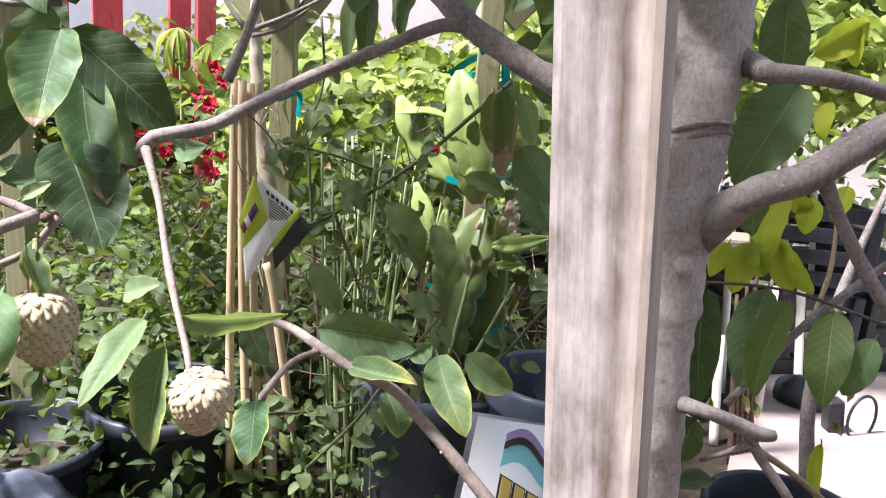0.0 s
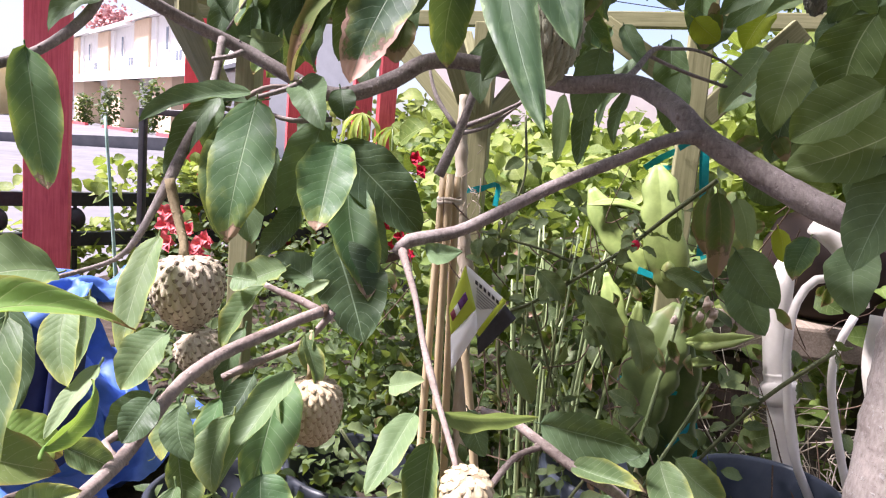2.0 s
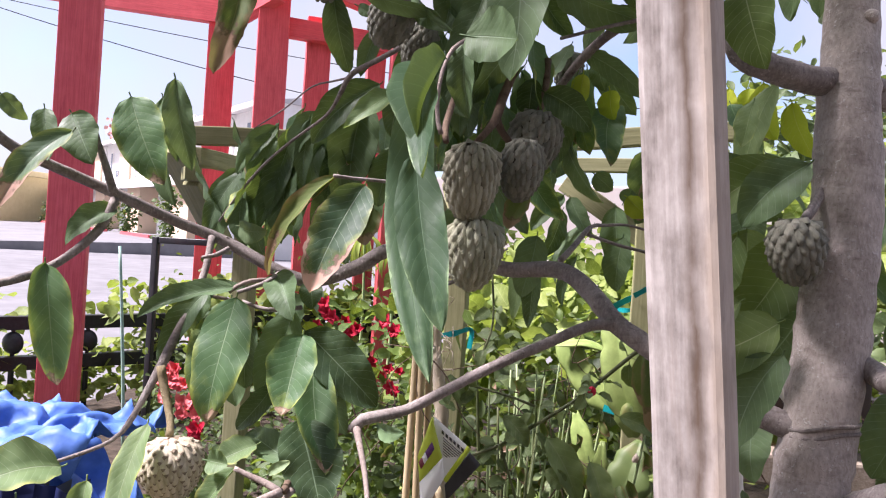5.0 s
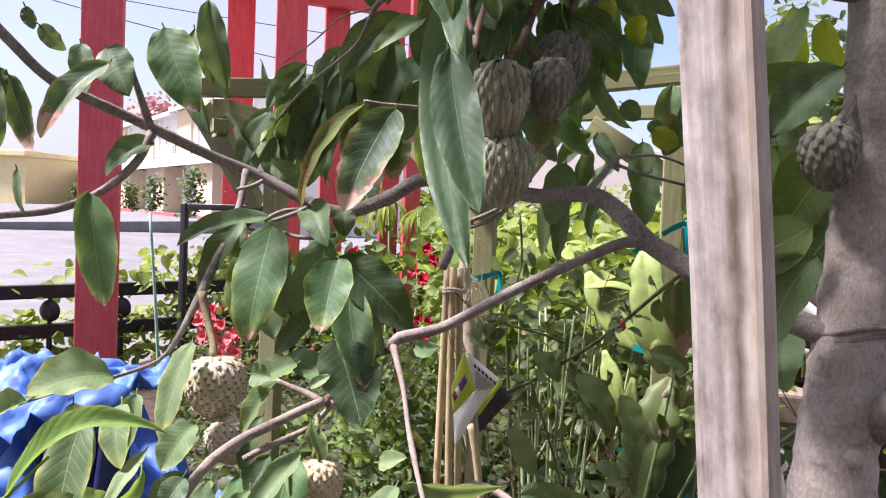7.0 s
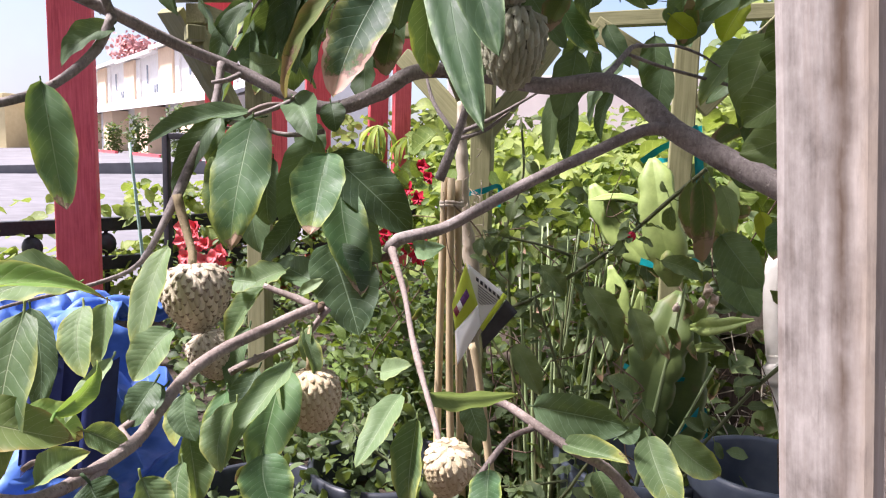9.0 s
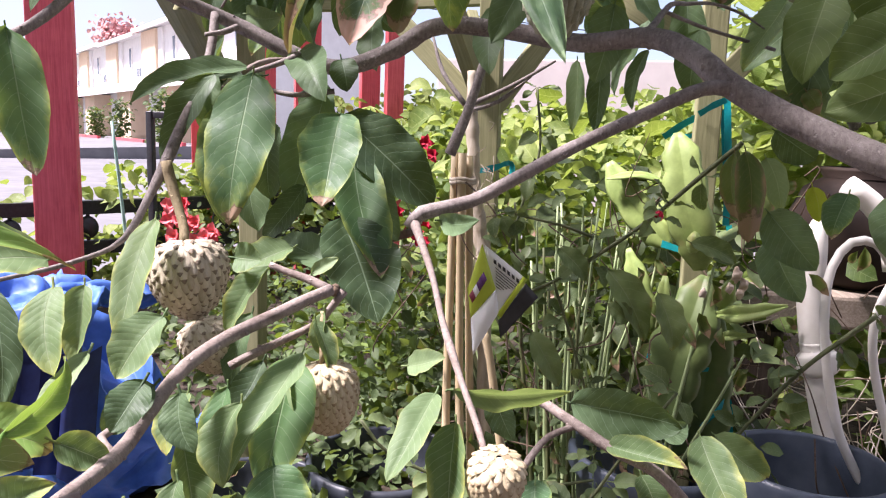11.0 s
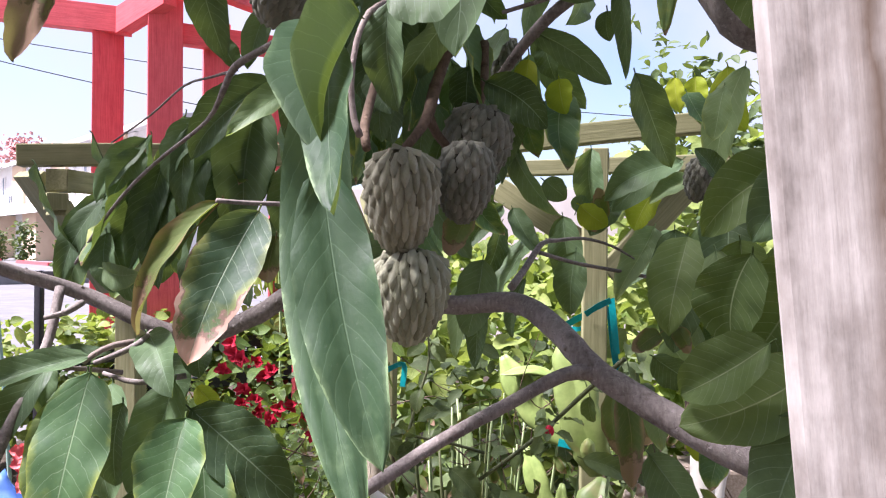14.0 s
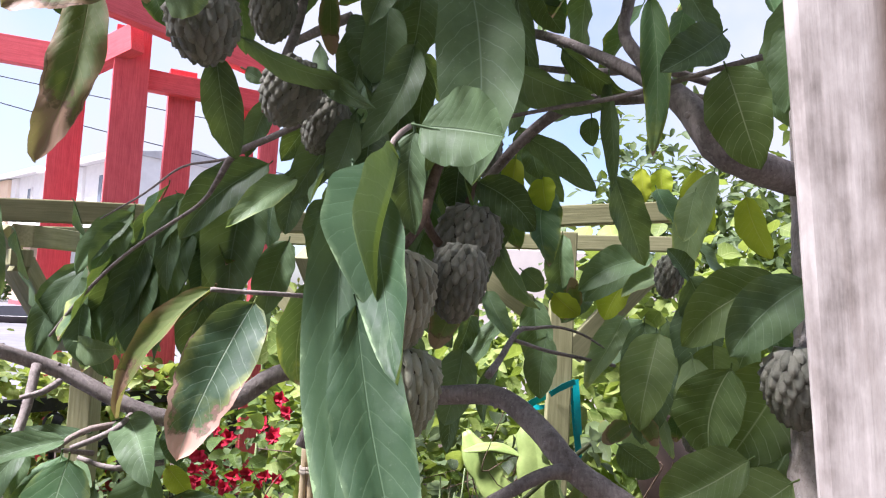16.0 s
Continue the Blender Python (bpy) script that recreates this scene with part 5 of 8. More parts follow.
leaf(tree, (0.154, 1.270, 1.026), (0.221, 1.279, 0.983), (-0.12, -0.92, -0.37), 0.0614, 0.05, LEAF)
leaf(tree, (0.036, 1.348, 1.193), (0.030, 1.355, 1.082), (-0.34, -0.94, -0.04), 0.0624, 0.05, LEAF)
leaf(tree, (0.077, 1.295, 1.283), (0.060, 1.297, 1.225), (-0.43, -0.90, 0.09), 0.0370, 0.05, LEAF_BROWN)
leaf(tree, (0.092, 1.150, 0.992), (0.101, 1.116, 0.863), (-0.41, -0.89, 0.20), 0.0462, 0.05, LEAF_BROWN)
leaf(tree, (0.082, 1.178, 0.989), (0.093, 1.169, 0.892), (-0.61, -0.79, 0.00), 0.0349, 0.05, LEAF_BROWN)
leaf(tree, (0.126, 1.177, 0.984), (0.149, 1.152, 0.906), (-0.53, -0.84, 0.11), 0.0409, 0.05, LEAF_PALE)
leaf(tree, (0.126, 1.127, 0.908), (0.188, 1.090, 0.833), (-0.39, -0.91, 0.13), 0.0678, 0.06, LEAF)
leaf(tree, (0.217, 1.088, 0.941), (0.192, 1.055, 0.882), (-0.36, -0.75, 0.56), 0.0461, 0.06, LEAF_YELLOW)
leaf(tree, (0.185, 1.144, 0.946), (0.198, 1.141, 0.896), (-0.51, -0.86, -0.08), 0.0307, 0.05, LEAF_LIME)
leaf(tree, (0.169, 1.243, 0.949), (0.178, 1.243, 0.927), (-0.44, -0.88, -0.16), 0.0395, 0.05, LEAF_BROWN)
leaf(tree, (0.216, 1.199, 1.188), (0.214, 1.187, 1.088), (-0.62, -0.77, 0.11), 0.0420, 0.05, LEAF_PALE)
leaf(tree, (0.236, 1.235, 1.191), (0.247, 1.228, 1.117), (-0.43, -0.90, 0.02), 0.0541, 0.05, LEAF_PALE)
leaf(tree, (0.224, 1.107, 1.263), (0.214, 1.071, 1.148), (-0.41, -0.86, 0.30), 0.0761, 0.06, LEAF)
leaf(tree, (0.269, 1.032, 1.161), (0.216, 1.012, 1.080), (-0.31, -0.85, 0.42), 0.0836, 0.06, LEAF)
leaf(tree, (0.220, 0.905, 0.953), (0.213, 0.853, 0.876), (-0.46, -0.71, 0.53), 0.0633, 0.06, LEAF)
leaf(tree, (0.147, 1.171, 1.074), (0.104, 1.139, 1.050), (0.20, -0.74, 0.64), 0.0328, 0.05, LEAF_BROWN)
leaf(tree, (0.172, 1.177, 1.081), (0.187, 1.156, 1.048), (-0.66, -0.73, 0.16), 0.0310, 0.05, LEAF_BROWN)
leaf(tree, (0.192, 1.362, 1.044), (0.232, 1.364, 0.987), (-0.31, -0.92, -0.25), 0.0624, 0.05, LEAF_PALE)
leaf(tree, (0.239, 1.223, 1.090), (0.230, 1.216, 1.045), (-0.53, -0.82, 0.23), 0.0321, 0.05, LEAF_YELLOW)
leaf(tree, (0.035, 1.253, 1.267), (0.079, 1.258, 1.234), (-0.23, -0.86, -0.45), 0.0493, 0.05, LEAF_LIME)
leaf(tree, (0.106, 1.321, 1.280), (0.055, 1.303, 1.219), (-0.14, -0.91, 0.38), 0.0617, 0.05, LEAF)
leaf(tree, (0.206, 1.087, 1.297), (0.273, 1.093, 1.233), (-0.38, -0.79, -0.48), 0.0740, 0.05, LEAF)
leaf(tree, (-0.499, 0.604, 1.330), (-0.476, 0.614, 1.224), (0.26, -0.97, -0.03), 0.0357, 0.05, LEAF)
leaf(tree, (-0.530, 0.645, 1.282), (-0.518, 0.649, 1.237), (0.27, -0.96, -0.02), 0.0195, 0.05, LEAF)
leaf(tree, (-0.570, 0.848, 1.058), (-0.627, 0.836, 1.016), (-0.13, -0.89, 0.43), 0.0319, 0.05, LEAF)
leaf(tree, (-0.592, 0.857, 1.046), (-0.603, 0.860, 0.992), (0.08, -0.99, -0.07), 0.0293, 0.05, LEAF)
leaf(tree, (-0.534, 0.881, 1.068), (-0.628, 0.833, 1.058), (0.19, -0.55, 0.82), 0.0319, 0.05, LEAF)
leaf(tree, (-0.491, 0.926, 1.059), (-0.459, 0.912, 1.008), (0.07, -0.95, 0.30), 0.0509, 0.05, LEAF)
leaf(tree, (-0.489, 1.011, 1.006), (-0.457, 1.016, 0.969), (0.21, -0.98, 0.04), 0.0320, 0.05, LEAF_LIME)
leaf(tree, (-0.402, 0.992, 1.380), (-0.419, 1.002, 1.225), (0.20, -0.98, -0.08), 0.0858, 0.05, LEAF)
leaf(tree, (-0.592, 1.033, 1.266), (-0.605, 1.039, 1.169), (0.12, -0.99, -0.07), 0.0604, 0.05, LEAF)
leaf(tree, (-0.543, 1.039, 1.252), (-0.572, 1.043, 1.154), (0.06, -1.00, -0.06), 0.0604, 0.05, LEAF)
leaf(tree, (-0.396, 1.055, 1.210), (-0.410, 1.058, 1.144), (-0.06, -1.00, -0.04), 0.0518, 0.05, LEAF_BROWN)
leaf(tree, (-0.351, 1.022, 1.314), (-0.379, 1.026, 1.211), (-0.07, -1.00, -0.03), 0.0587, 0.05, LEAF)
leaf(tree, (-0.307, 0.899, 1.396), (-0.325, 0.903, 1.312), (-0.06, -1.00, -0.04), 0.0444, 0.05, LEAF)
leaf(tree, (-0.268, 0.852, 1.409), (-0.241, 0.856, 1.377), (-0.15, -0.95, -0.27), 0.0349, 0.05, LEAF)
leaf(tree, (-0.134, 0.900, 1.612), (-0.104, 0.908, 1.530), (-0.35, -0.91, -0.23), 0.0592, 0.05, LEAF)
leaf(tree, (-0.188, 0.992, 1.666), (-0.199, 0.999, 1.542), (-0.19, -0.98, -0.04), 0.0740, 0.05, LEAF)
leaf(tree, (-0.263, 0.989, 1.601), (-0.275, 0.995, 1.508), (-0.11, -0.99, -0.04), 0.0658, 0.05, LEAF)
leaf(tree, (-0.096, 1.000, 1.670), (-0.047, 1.011, 1.580), (-0.40, -0.86, -0.32), 0.0575, 0.05, LEAF)
leaf(tree, (-0.035, 1.004, 1.688), (0.006, 1.013, 1.613), (-0.44, -0.83, -0.34), 0.0493, 0.05, LEAF)
leaf(tree, (-0.123, 0.965, 1.420), (-0.128, 0.969, 1.354), (-0.36, -0.93, -0.03), 0.0486, 0.05, LEAF)
leaf(tree, (-0.210, 0.908, 1.400), (-0.207, 0.914, 1.317), (-0.28, -0.96, -0.08), 0.0537, 0.05, LEAF)
leaf(tree, (-0.173, 0.963, 1.382), (-0.185, 0.968, 1.293), (-0.31, -0.95, -0.02), 0.0486, 0.05, LEAF)
# lower cluster
leaf(tree, (-0.534, 0.645, 0.911), (-0.522, 0.566, 0.805), (0.04, -0.80, 0.60), 0.0390, 0.05, LEAF_SOFT)
leaf(tree, (-0.570, 0.586, 0.853), (-0.561, 0.555, 0.786), (0.08, -0.90, 0.42), 0.0343, 0.05, LEAF_SOFT, fold=0.34)
leaf(tree, (-0.424, 0.488, 0.859), (-0.443, 0.455, 0.818), (0.08, -0.80, 0.59), 0.0413, 0.06, LEAF_PALE)
leaf(tree, (-0.421, 0.470, 0.811), (-0.450, 0.448, 0.779), (0.15, -0.87, 0.47), 0.0348, 0.06, LEAF)
leaf(tree, (-0.436, 0.420, 0.849), (-0.440, 0.369, 0.811), (0.01, -0.61, 0.79), 0.0185, 0.08, LEAF_PALE)
leaf(tree, (-0.445, 0.637, 0.879), (-0.415, 0.632, 0.879), (-0.16, -0.91, 0.37), 0.0321, 0.05, LEAF_PALE)
leaf(tree, (-0.380, 0.668, 0.862), (-0.355, 0.676, 0.879), (0.02, -0.92, 0.39), 0.0147, 0.04, LEAF_PALE)
leaf(tree, (-0.412, 0.643, 0.872), (-0.448, 0.625, 0.807), (-0.36, -0.83, 0.42), 0.0370, 0.05, LEAF_SOFT, fold=0.34)
leaf(tree, (-0.360, 0.599, 0.804), (-0.379, 0.498, 0.727), (-0.21, -0.57, 0.80), 0.0388, 0.06, LEAF_PALE, fold=0.3)
leaf(tree, (-0.376, 0.616, 0.792), (-0.370, 0.538, 0.701), (0.51, -0.63, 0.58), 0.0597, 0.05, LEAF_YELLOW)
leaf(tree, (-0.380, 0.610, 0.791), (-0.351, 0.573, 0.728), (-0.30, -0.88, 0.38), 0.0271, 0.05, LEAF_PALE)
leaf(tree, (-0.421, 0.647, 0.777), (-0.449, 0.610, 0.710), (-0.01, -0.87, 0.49), 0.0346, 0.05, LEAF)
leaf(tree, (-0.423, 0.581, 0.772), (-0.418, 0.549, 0.696), (-0.11, -0.92, 0.39), 0.0387, 0.05, LEAF_YELLOW)
leaf(tree, (-0.435, 0.537, 0.781), (-0.439, 0.509, 0.736), (-0.13, -0.83, 0.54), 0.0328, 0.05, LEAF_SOFT)
leaf(tree, (-0.437, 0.530, 0.741), (-0.414, 0.505, 0.681), (0.69, -0.53, 0.49), 0.0376, 0.05, LEAF_SOFT, fold=0.34)
leaf(tree, (-0.444, 0.670, 0.818), (-0.451, 0.636, 0.749), (-0.08, -0.89, 0.45), 0.0311, 0.05, LEAF)
leaf(tree, (-0.365, 0.666, 0.826), (-0.365, 0.659, 0.784), (-0.20, -0.97, 0.15), 0.0208, 0.05, LEAF_SOFT, fold=0.34)
leaf(tree, (-0.426, 0.727, 0.877), (-0.467, 0.693, 0.857), (0.12, -0.62, 0.77), 0.0454, 0.05, LEAF_SOFT)
leaf(tree, (-0.555, 0.463, 0.874), (-0.525, 0.434, 0.788), (0.40, -0.81, 0.42), 0.0342, 0.05, LEAF)
leaf(tree, (-0.480, 0.361, 0.812), (-0.440, 0.388, 0.792), (0.63, -0.44, 0.64), 0.0386, 0.06, LEAF_BRIGHT)
leaf(tree, (-0.440, 0.389, 0.798), (-0.415, 0.412, 0.776), (0.78, -0.35, 0.51), 0.0272, 0.06, LEAF_SOFT)
leaf(tree, (-0.231, 0.576, 0.789), (-0.251, 0.503, 0.742), (-0.17, -0.50, 0.85), 0.0337, 0.05, LEAF_PALE)
leaf(tree, (-0.213, 0.574, 0.766), (-0.205, 0.521, 0.697), (-0.24, -0.78, 0.58), 0.0385, 0.05, LEAF_SOFT, fold=0.34)
leaf(tree, (-0.149, 0.630, 0.698), (-0.145, 0.582, 0.658), (-0.37, -0.61, 0.70), 0.0404, 0.05, LEAF_YELLOW)
leaf(tree, (-0.225, 0.616, 0.779), (-0.123, 0.629, 0.784), (0.13, -0.80, -0.58), 0.0339, 0.08, LEAF_PALE)
leaf(tree, (-0.271, 0.633, 0.791), (-0.233, 0.620, 0.806), (-0.45, -0.69, 0.57), 0.0266, 0.08, LEAF_PALE)
leaf(tree, (-0.128, 0.847, 0.695), (-0.004, 0.810, 0.693), (-0.29, -0.96, -0.06), 0.0648, 0.05, LEAF)
leaf(tree, (-0.083, 0.815, 0.661), (-0.002, 0.765, 0.666), (-0.38, -0.52, 0.76), 0.0341, 0.05, LEAF_SOFT, fold=0.34)
leaf(tree, (0.020, 0.850, 0.670), (0.059, 0.780, 0.598), (-0.09, -0.74, 0.67), 0.0528, 0.05, LEAF_SOFT)
leaf(tree, (-0.016, 0.902, 0.643), (0.013, 0.909, 0.661), (0.08, -0.97, 0.24), 0.0307, 0.05, LEAF)
leaf(tree, (-0.041, 0.862, 0.609), (-0.020, 0.835, 0.562), (0.27, -0.78, 0.57), 0.0464, 0.05, LEAF_SOFT)
leaf(tree, (0.065, 1.027, 0.605), (0.139, 1.026, 0.553), (0.23, -0.91, 0.34), 0.0569, 0.05, LEAF_SOFT, fold=0.34)
leaf(tree, (-0.228, 0.904, 0.677), (-0.198, 0.896, 0.618), (-0.09, -0.99, 0.08), 0.0411, 0.05, LEAF)
leaf(tree, (-0.371, 0.657, 0.819), (-0.350, 0.641, 0.772), (0.66, -0.57, 0.50), 0.0229, 0.05, LEAF_SOFT, fold=0.34)
leaf(tree, (-0.346, 0.512, 0.739), (-0.316, 0.486, 0.689), (0.47, -0.63, 0.61), 0.0526, 0.05, LEAF_YELLOW)
leaf(tree, (-0.376, 0.517, 0.786), (-0.376, 0.486, 0.728), (-0.22, -0.86, 0.47), 0.0375, 0.05, LEAF_SOFT)
leaf(tree, (-0.393, 0.459, 0.812), (-0.374, 0.444, 0.775), (0.15, -0.89, 0.43), 0.0274, 0.05, LEAF)
leaf(tree, (-0.367, 0.413, 0.771), (-0.347, 0.387, 0.728), (0.14, -0.82, 0.56), 0.0268, 0.05, LEAF_SOFT)
leaf(tree, (-0.338, 0.320, 0.803), (-0.324, 0.316, 0.772), (0.80, -0.45, 0.41), 0.0311, 0.05, LEAF_SOFT, fold=0.34)
leaf(tree, (-0.359, 0.368, 0.853), (-0.363, 0.343, 0.832), (0.34, -0.64, 0.69), 0.0259, 0.05, LEAF)
# close to the lens
leaf(tree, (-0.295, 0.117, 0.938), (-0.239, 0.170, 0.962), (0.10, -0.50, 0.86), 0.0192, 0.26, LEAF_BRIGHT, fold=0.3)
leaf(tree, (-0.411, 0.240, 0.868), (-0.350, 0.274, 0.847), (0.52, -0.51, 0.69), 0.0362, 0.10, LEAF_AGED)
leaf(tree, (-0.564, 0.535, 0.885), (-0.613, 0.459, 0.874), (0.37, -0.37, 0.85), 0.0685, 0.10, LEAF_SOFT)
leaf(tree, (-0.398, 0.291, 0.920), (-0.379, 0.243, 0.827), (0.24, -0.84, 0.48), 0.0422, 0.05, LEAF_SOFT)
leaf(tree, (-0.473, 0.434, 0.889), (-0.442, 0.395, 0.839), (0.21, -0.70, 0.68), 0.0305, 0.05, LEAF_SOFT)
leaf(tree, (-0.326, 0.232, 0.880), (-0.339, 0.282, 0.896), (0.97, 0.23, 0.11), 0.0155, 0.08, LEAF_BRIGHT)
leaf(tree, (-0.356, 0.249, 0.828), (-0.326, 0.259, 0.848), (-0.08, -0.84, 0.54), 0.0223, 0.06, LEAF_SOFT, fold=0.34)
leaf(tree, (-0.306, 0.233, 0.844), (-0.293, 0.234, 0.828), (0.33, -0.92, 0.19), 0.0348, 0.06, LEAF)
leaf(tree, (-0.502, 0.346, 0.909), (-0.512, 0.322, 0.901), (0.30, -0.41, 0.86), 0.0271, 0.06, LEAF_SOFT, fold=0.34)
leaf(tree, (-0.290, 0.095, 0.955), (-0.273, 0.097, 0.924), (0.30, -0.95, 0.12), 0.0180, 0.05, LEAF_SOFT)


# ---- structure and things ----
def timber(parent, name, a, b, wide, deep, mat, label="", bevel=0.003, up=(0, 0, 1)):
    """A sawn timber between two points, with its own frame so that the grain runs along it."""
    bm = bmesh.new()
    m, n = between(a, b, up)
    box(bm, (-wide / 2, -deep / 2, 0), (wide / 2, deep / 2, n), bevel)
    bmesh.ops.subdivide_edges(bm, edges=[e for e in bm.edges if e.calc_length() > n * 0.8], cuts=8)
    for v in bm.verts:
        v.co.x += 0.004 * noise.noise(Vector((v.co.z * 3, wide * 90, a[0] * 7))) * min(1, n)
        v.co.y += 0.004 * noise.noise(Vector((v.co.z * 3, a[1] * 50, 5))) * min(1, n)
    ob = mesh_object(name, bm, mat, None, label, smooth=False)
    if parent is not None:
        ob.parent = parent
        ob.matrix_parent_inverse = Matrix.Translation(parent.location).inverted()
    ob.matrix_basis = m
    return ob


def lerp(a, b, s):
    return tuple(x + (y - x) * s for x, y in zip(a, b))


# weathered stake tied close to the tree
stake = empty("wooden_stake", (0.17, 0.38, 0), "weathered pale square wooden stake standing beside the trunk", "stake")
timber(stake, "post", (0.178, 0.352, -0.05), (0.0055, 0.2904, 1.62), 0.0473, 0.025, STAKE_WOOD, bevel=0.005, up=(0.466, 0.885, 0))

# olive-painted timber arbour
arbour = empty("garden_arbour", (0.08, 1.70, 0), "olive-painted timber arbour with rails, posts and diagonal braces", "arbour")
RAIL_A, RAIL_B = (-1.101, 1.484, 1.378), (0.364, 1.720, 1.479)
RAIL_M = (-0.371, 1.732, 1.410)
timber(arbour, "rail", RAIL_A, RAIL_M, 0.040, 0.046, OLIVE_POST)
timber(arbour, "rail", lerp(RAIL_A, RAIL_M, 1.001), RAIL_B, 0.040, 0.046, OLIVE_POST)
timber(arbour, "rail", (-0.804, 2.326, 1.415), (0.533, 2.232, 1.452), 0.040, 0.045, OLIVE_POST)
timber(arbour, "rail", (-1.416, 2.052, 1.365), (-0.804, 2.326, 1.412), 0.040, 0.045, OLIVE_POST)
timber(arbour, "cross_beam", (-1.022, 1.492, 1.328), (-1.162, 2.333, 1.352), 0.046, 0.046, OLIVE_POST)
timber(arbour, "cross_beam", (0.113, 1.727, 1.395), (0.154, 2.237, 1.423), 0.040, 0.040, OLIVE_POST)
timber(arbour, "block", (-1.028, 1.500, 1.301), (-1.027, 1.499, 1.267), 0.042, 0.042, OLIVE_POST)
timber(arbour, "brace", (-1.120, 1.541, 1.347), (-1.073, 1.729, 1.121), 0.075, 0.022, OLIVE_POST)
timber(arbour, "brace", (-1.035, 1.518, 1.273), (-1.063, 1.760, 1.093), 0.042, 0.042, OLIVE_POST)
timber(arbour, "brace", (0.134, 1.750, 1.141), (0.324, 1.781, 1.351), 0.022, 0.055, OLIVE_POST)
timber(arbour, "brace", (0.109, 1.759, 1.191), (-0.116, 1.799, 1.339), 0.022, 0.055, OLIVE_POST)
foot = (0.095, 1.641, 1.399)
timber(arbour, "post", (foot[0], foot[1], -0.05), (foot[0], foot[1], foot[2] + 0.01), 0.050, 0.050, OLIVE_POST)
foot = (-0.934, 1.635, 0.726)
timber(arbour, "post", (foot[0], foot[1], -0.05), (foot[0], foot[1], 1.33), 0.050, 0.050, OLIVE_POST)
foot = (-0.420, 1.985, 0.987)
timber(arbour, "post", (foot[0], foot[1], -0.05), (foot[0], foot[1], 1.36), 0.060, 0.060, OLIVE_POST)
timber(arbour, "brace", (-0.412, 1.980, 1.076), (-0.241, 2.109, 1.342), 0.022, 0.055, OLIVE_POST)
timber(arbour, "brace", (-0.444, 1.974, 1.075), (-0.670, 2.014, 1.296), 0.022, 0.055, OLIVE_POST)
timber(arbour, "brace", (-0.441, 1.981, 1.119), (-0.511, 1.817, 1.345), 0.045, 0.05, OLIVE_POST)
timber(arbour, "brace", (-0.419, 2.017, 1.122), (-0.517, 2.178, 1.353), 0.03, 0.04, OLIVE_POST)

# red-stained pergola at the garden's edge
pergola = empty("red_pergola", (-2.5, 4.4, 0), "red-stained timber pergola of posts and beams by the road", "pergola")
foot = (-2.372, 2.692, 1.033)
timber(pergola, "post", (foot[0], foot[1], -0.05), (foot[0] + 0.01, foot[1], 2.9), 0.172, 0.10, RED_WOOD, up=(0.5, -0.85, 0), bevel=0.006)
P1, P2, P3, P4 = (-2.778, 4.592, 2.202), (-2.305, 4.435, 2.178), (-2.087, 4.703, 2.242), (-1.731, 4.946, 2.104)
for foot, top, wide in ((P1, 2.68, 0.19), (P2, 2.84, 0.205), (P3, 2.66, 0.17), (P4, 2.62, 0.13)):
    timber(pergola, "post", (foot[0], foot[1], -0.05), (foot[0], foot[1], top), wide, 0.09, RED_WOOD, up=(0.5, -0.85, 0), bevel=0.006)
timber(pergola, "beam", (-4.361, 4.303, 2.810), (-2.615, 4.575, 2.646), 0.09, 0.17, RED_WOOD)
timber(pergola, "beam", (-2.346, 3.930, 2.870), (-1.579, 4.814, 2.748), 0.09, 0.16, RED_WOOD)
timber(pergola, "beam", (-2.682, 4.569, 2.644), (-2.218, 4.303, 2.738), 0.09, 0.17, RED_WOOD)
timber(pergola, "beam", (-2.304, 4.510, 2.548), (-0.841, 5.203, 2.484), 0.09, 0.13, RED_WOOD)
timber(pergola, "beam", (-2.890, 3.282, 2.782), (-2.286, 3.937, 2.840), 0.09, 0.16, RED_WOOD)
foot = (-1.46, 4.62, 1.125)
timber(pergola, "post", (foot[0], foot[1], -0.05), (foot[0], foot[1], 2.66), 0.11, 0.09, RED_WOOD, up=(0.5, -0.85, 0), bevel=0.006)

# black railing with ball ornaments
fence = empty("metal_railing", (-2.944, 3.049, 0.299), "black metal railing with ball ornaments, overgrown by vines", "railing")
FA, FB = (-3.671, 2.573, 0.533), (-1.439, 5.016, 0.601)
GA, GB = (-3.659, 2.557, 0.322), (-1.426, 4.999, 0.372)
timber(fence, "top_rail", FA, FB, 0.06, 0.075, BLACK_METAL, bevel=0.005)
timber(fence, "lower_rail", GA, GB, 0.06, 0.075, BLACK_METAL, bevel=0.005)
for k in range(9):
    p = lerp(GA, GB, (k + 0.32) / 9)
    bm = bmesh.new()
    beam(bm, (p[0], p[1], -0.03), (p[0], p[1], p[2]), 0.022, 0.022, 0.003)
    part("picket", bm, BLACK_METAL, fence)
for k in range(9):
    a, b = lerp(FA, FB, (k + 0.32) / 9), lerp(GA, GB, (k + 0.32) / 9)
    c = Vector(lerp(a, b, 0.5))
    bm = bmesh.new()
    bmesh.ops.create_uvsphere(bm, u_segments=20, v_segments=12, radius=0.062)
    for v in bm.verts:
        v.co = Vector((v.co.x, v.co.y * 0.6, v.co.z)) + c
    beam(bm, b, a, 0.02, 0.02, 0.002)
    part("ball_ornament", bm, BLACK_METAL, fence)

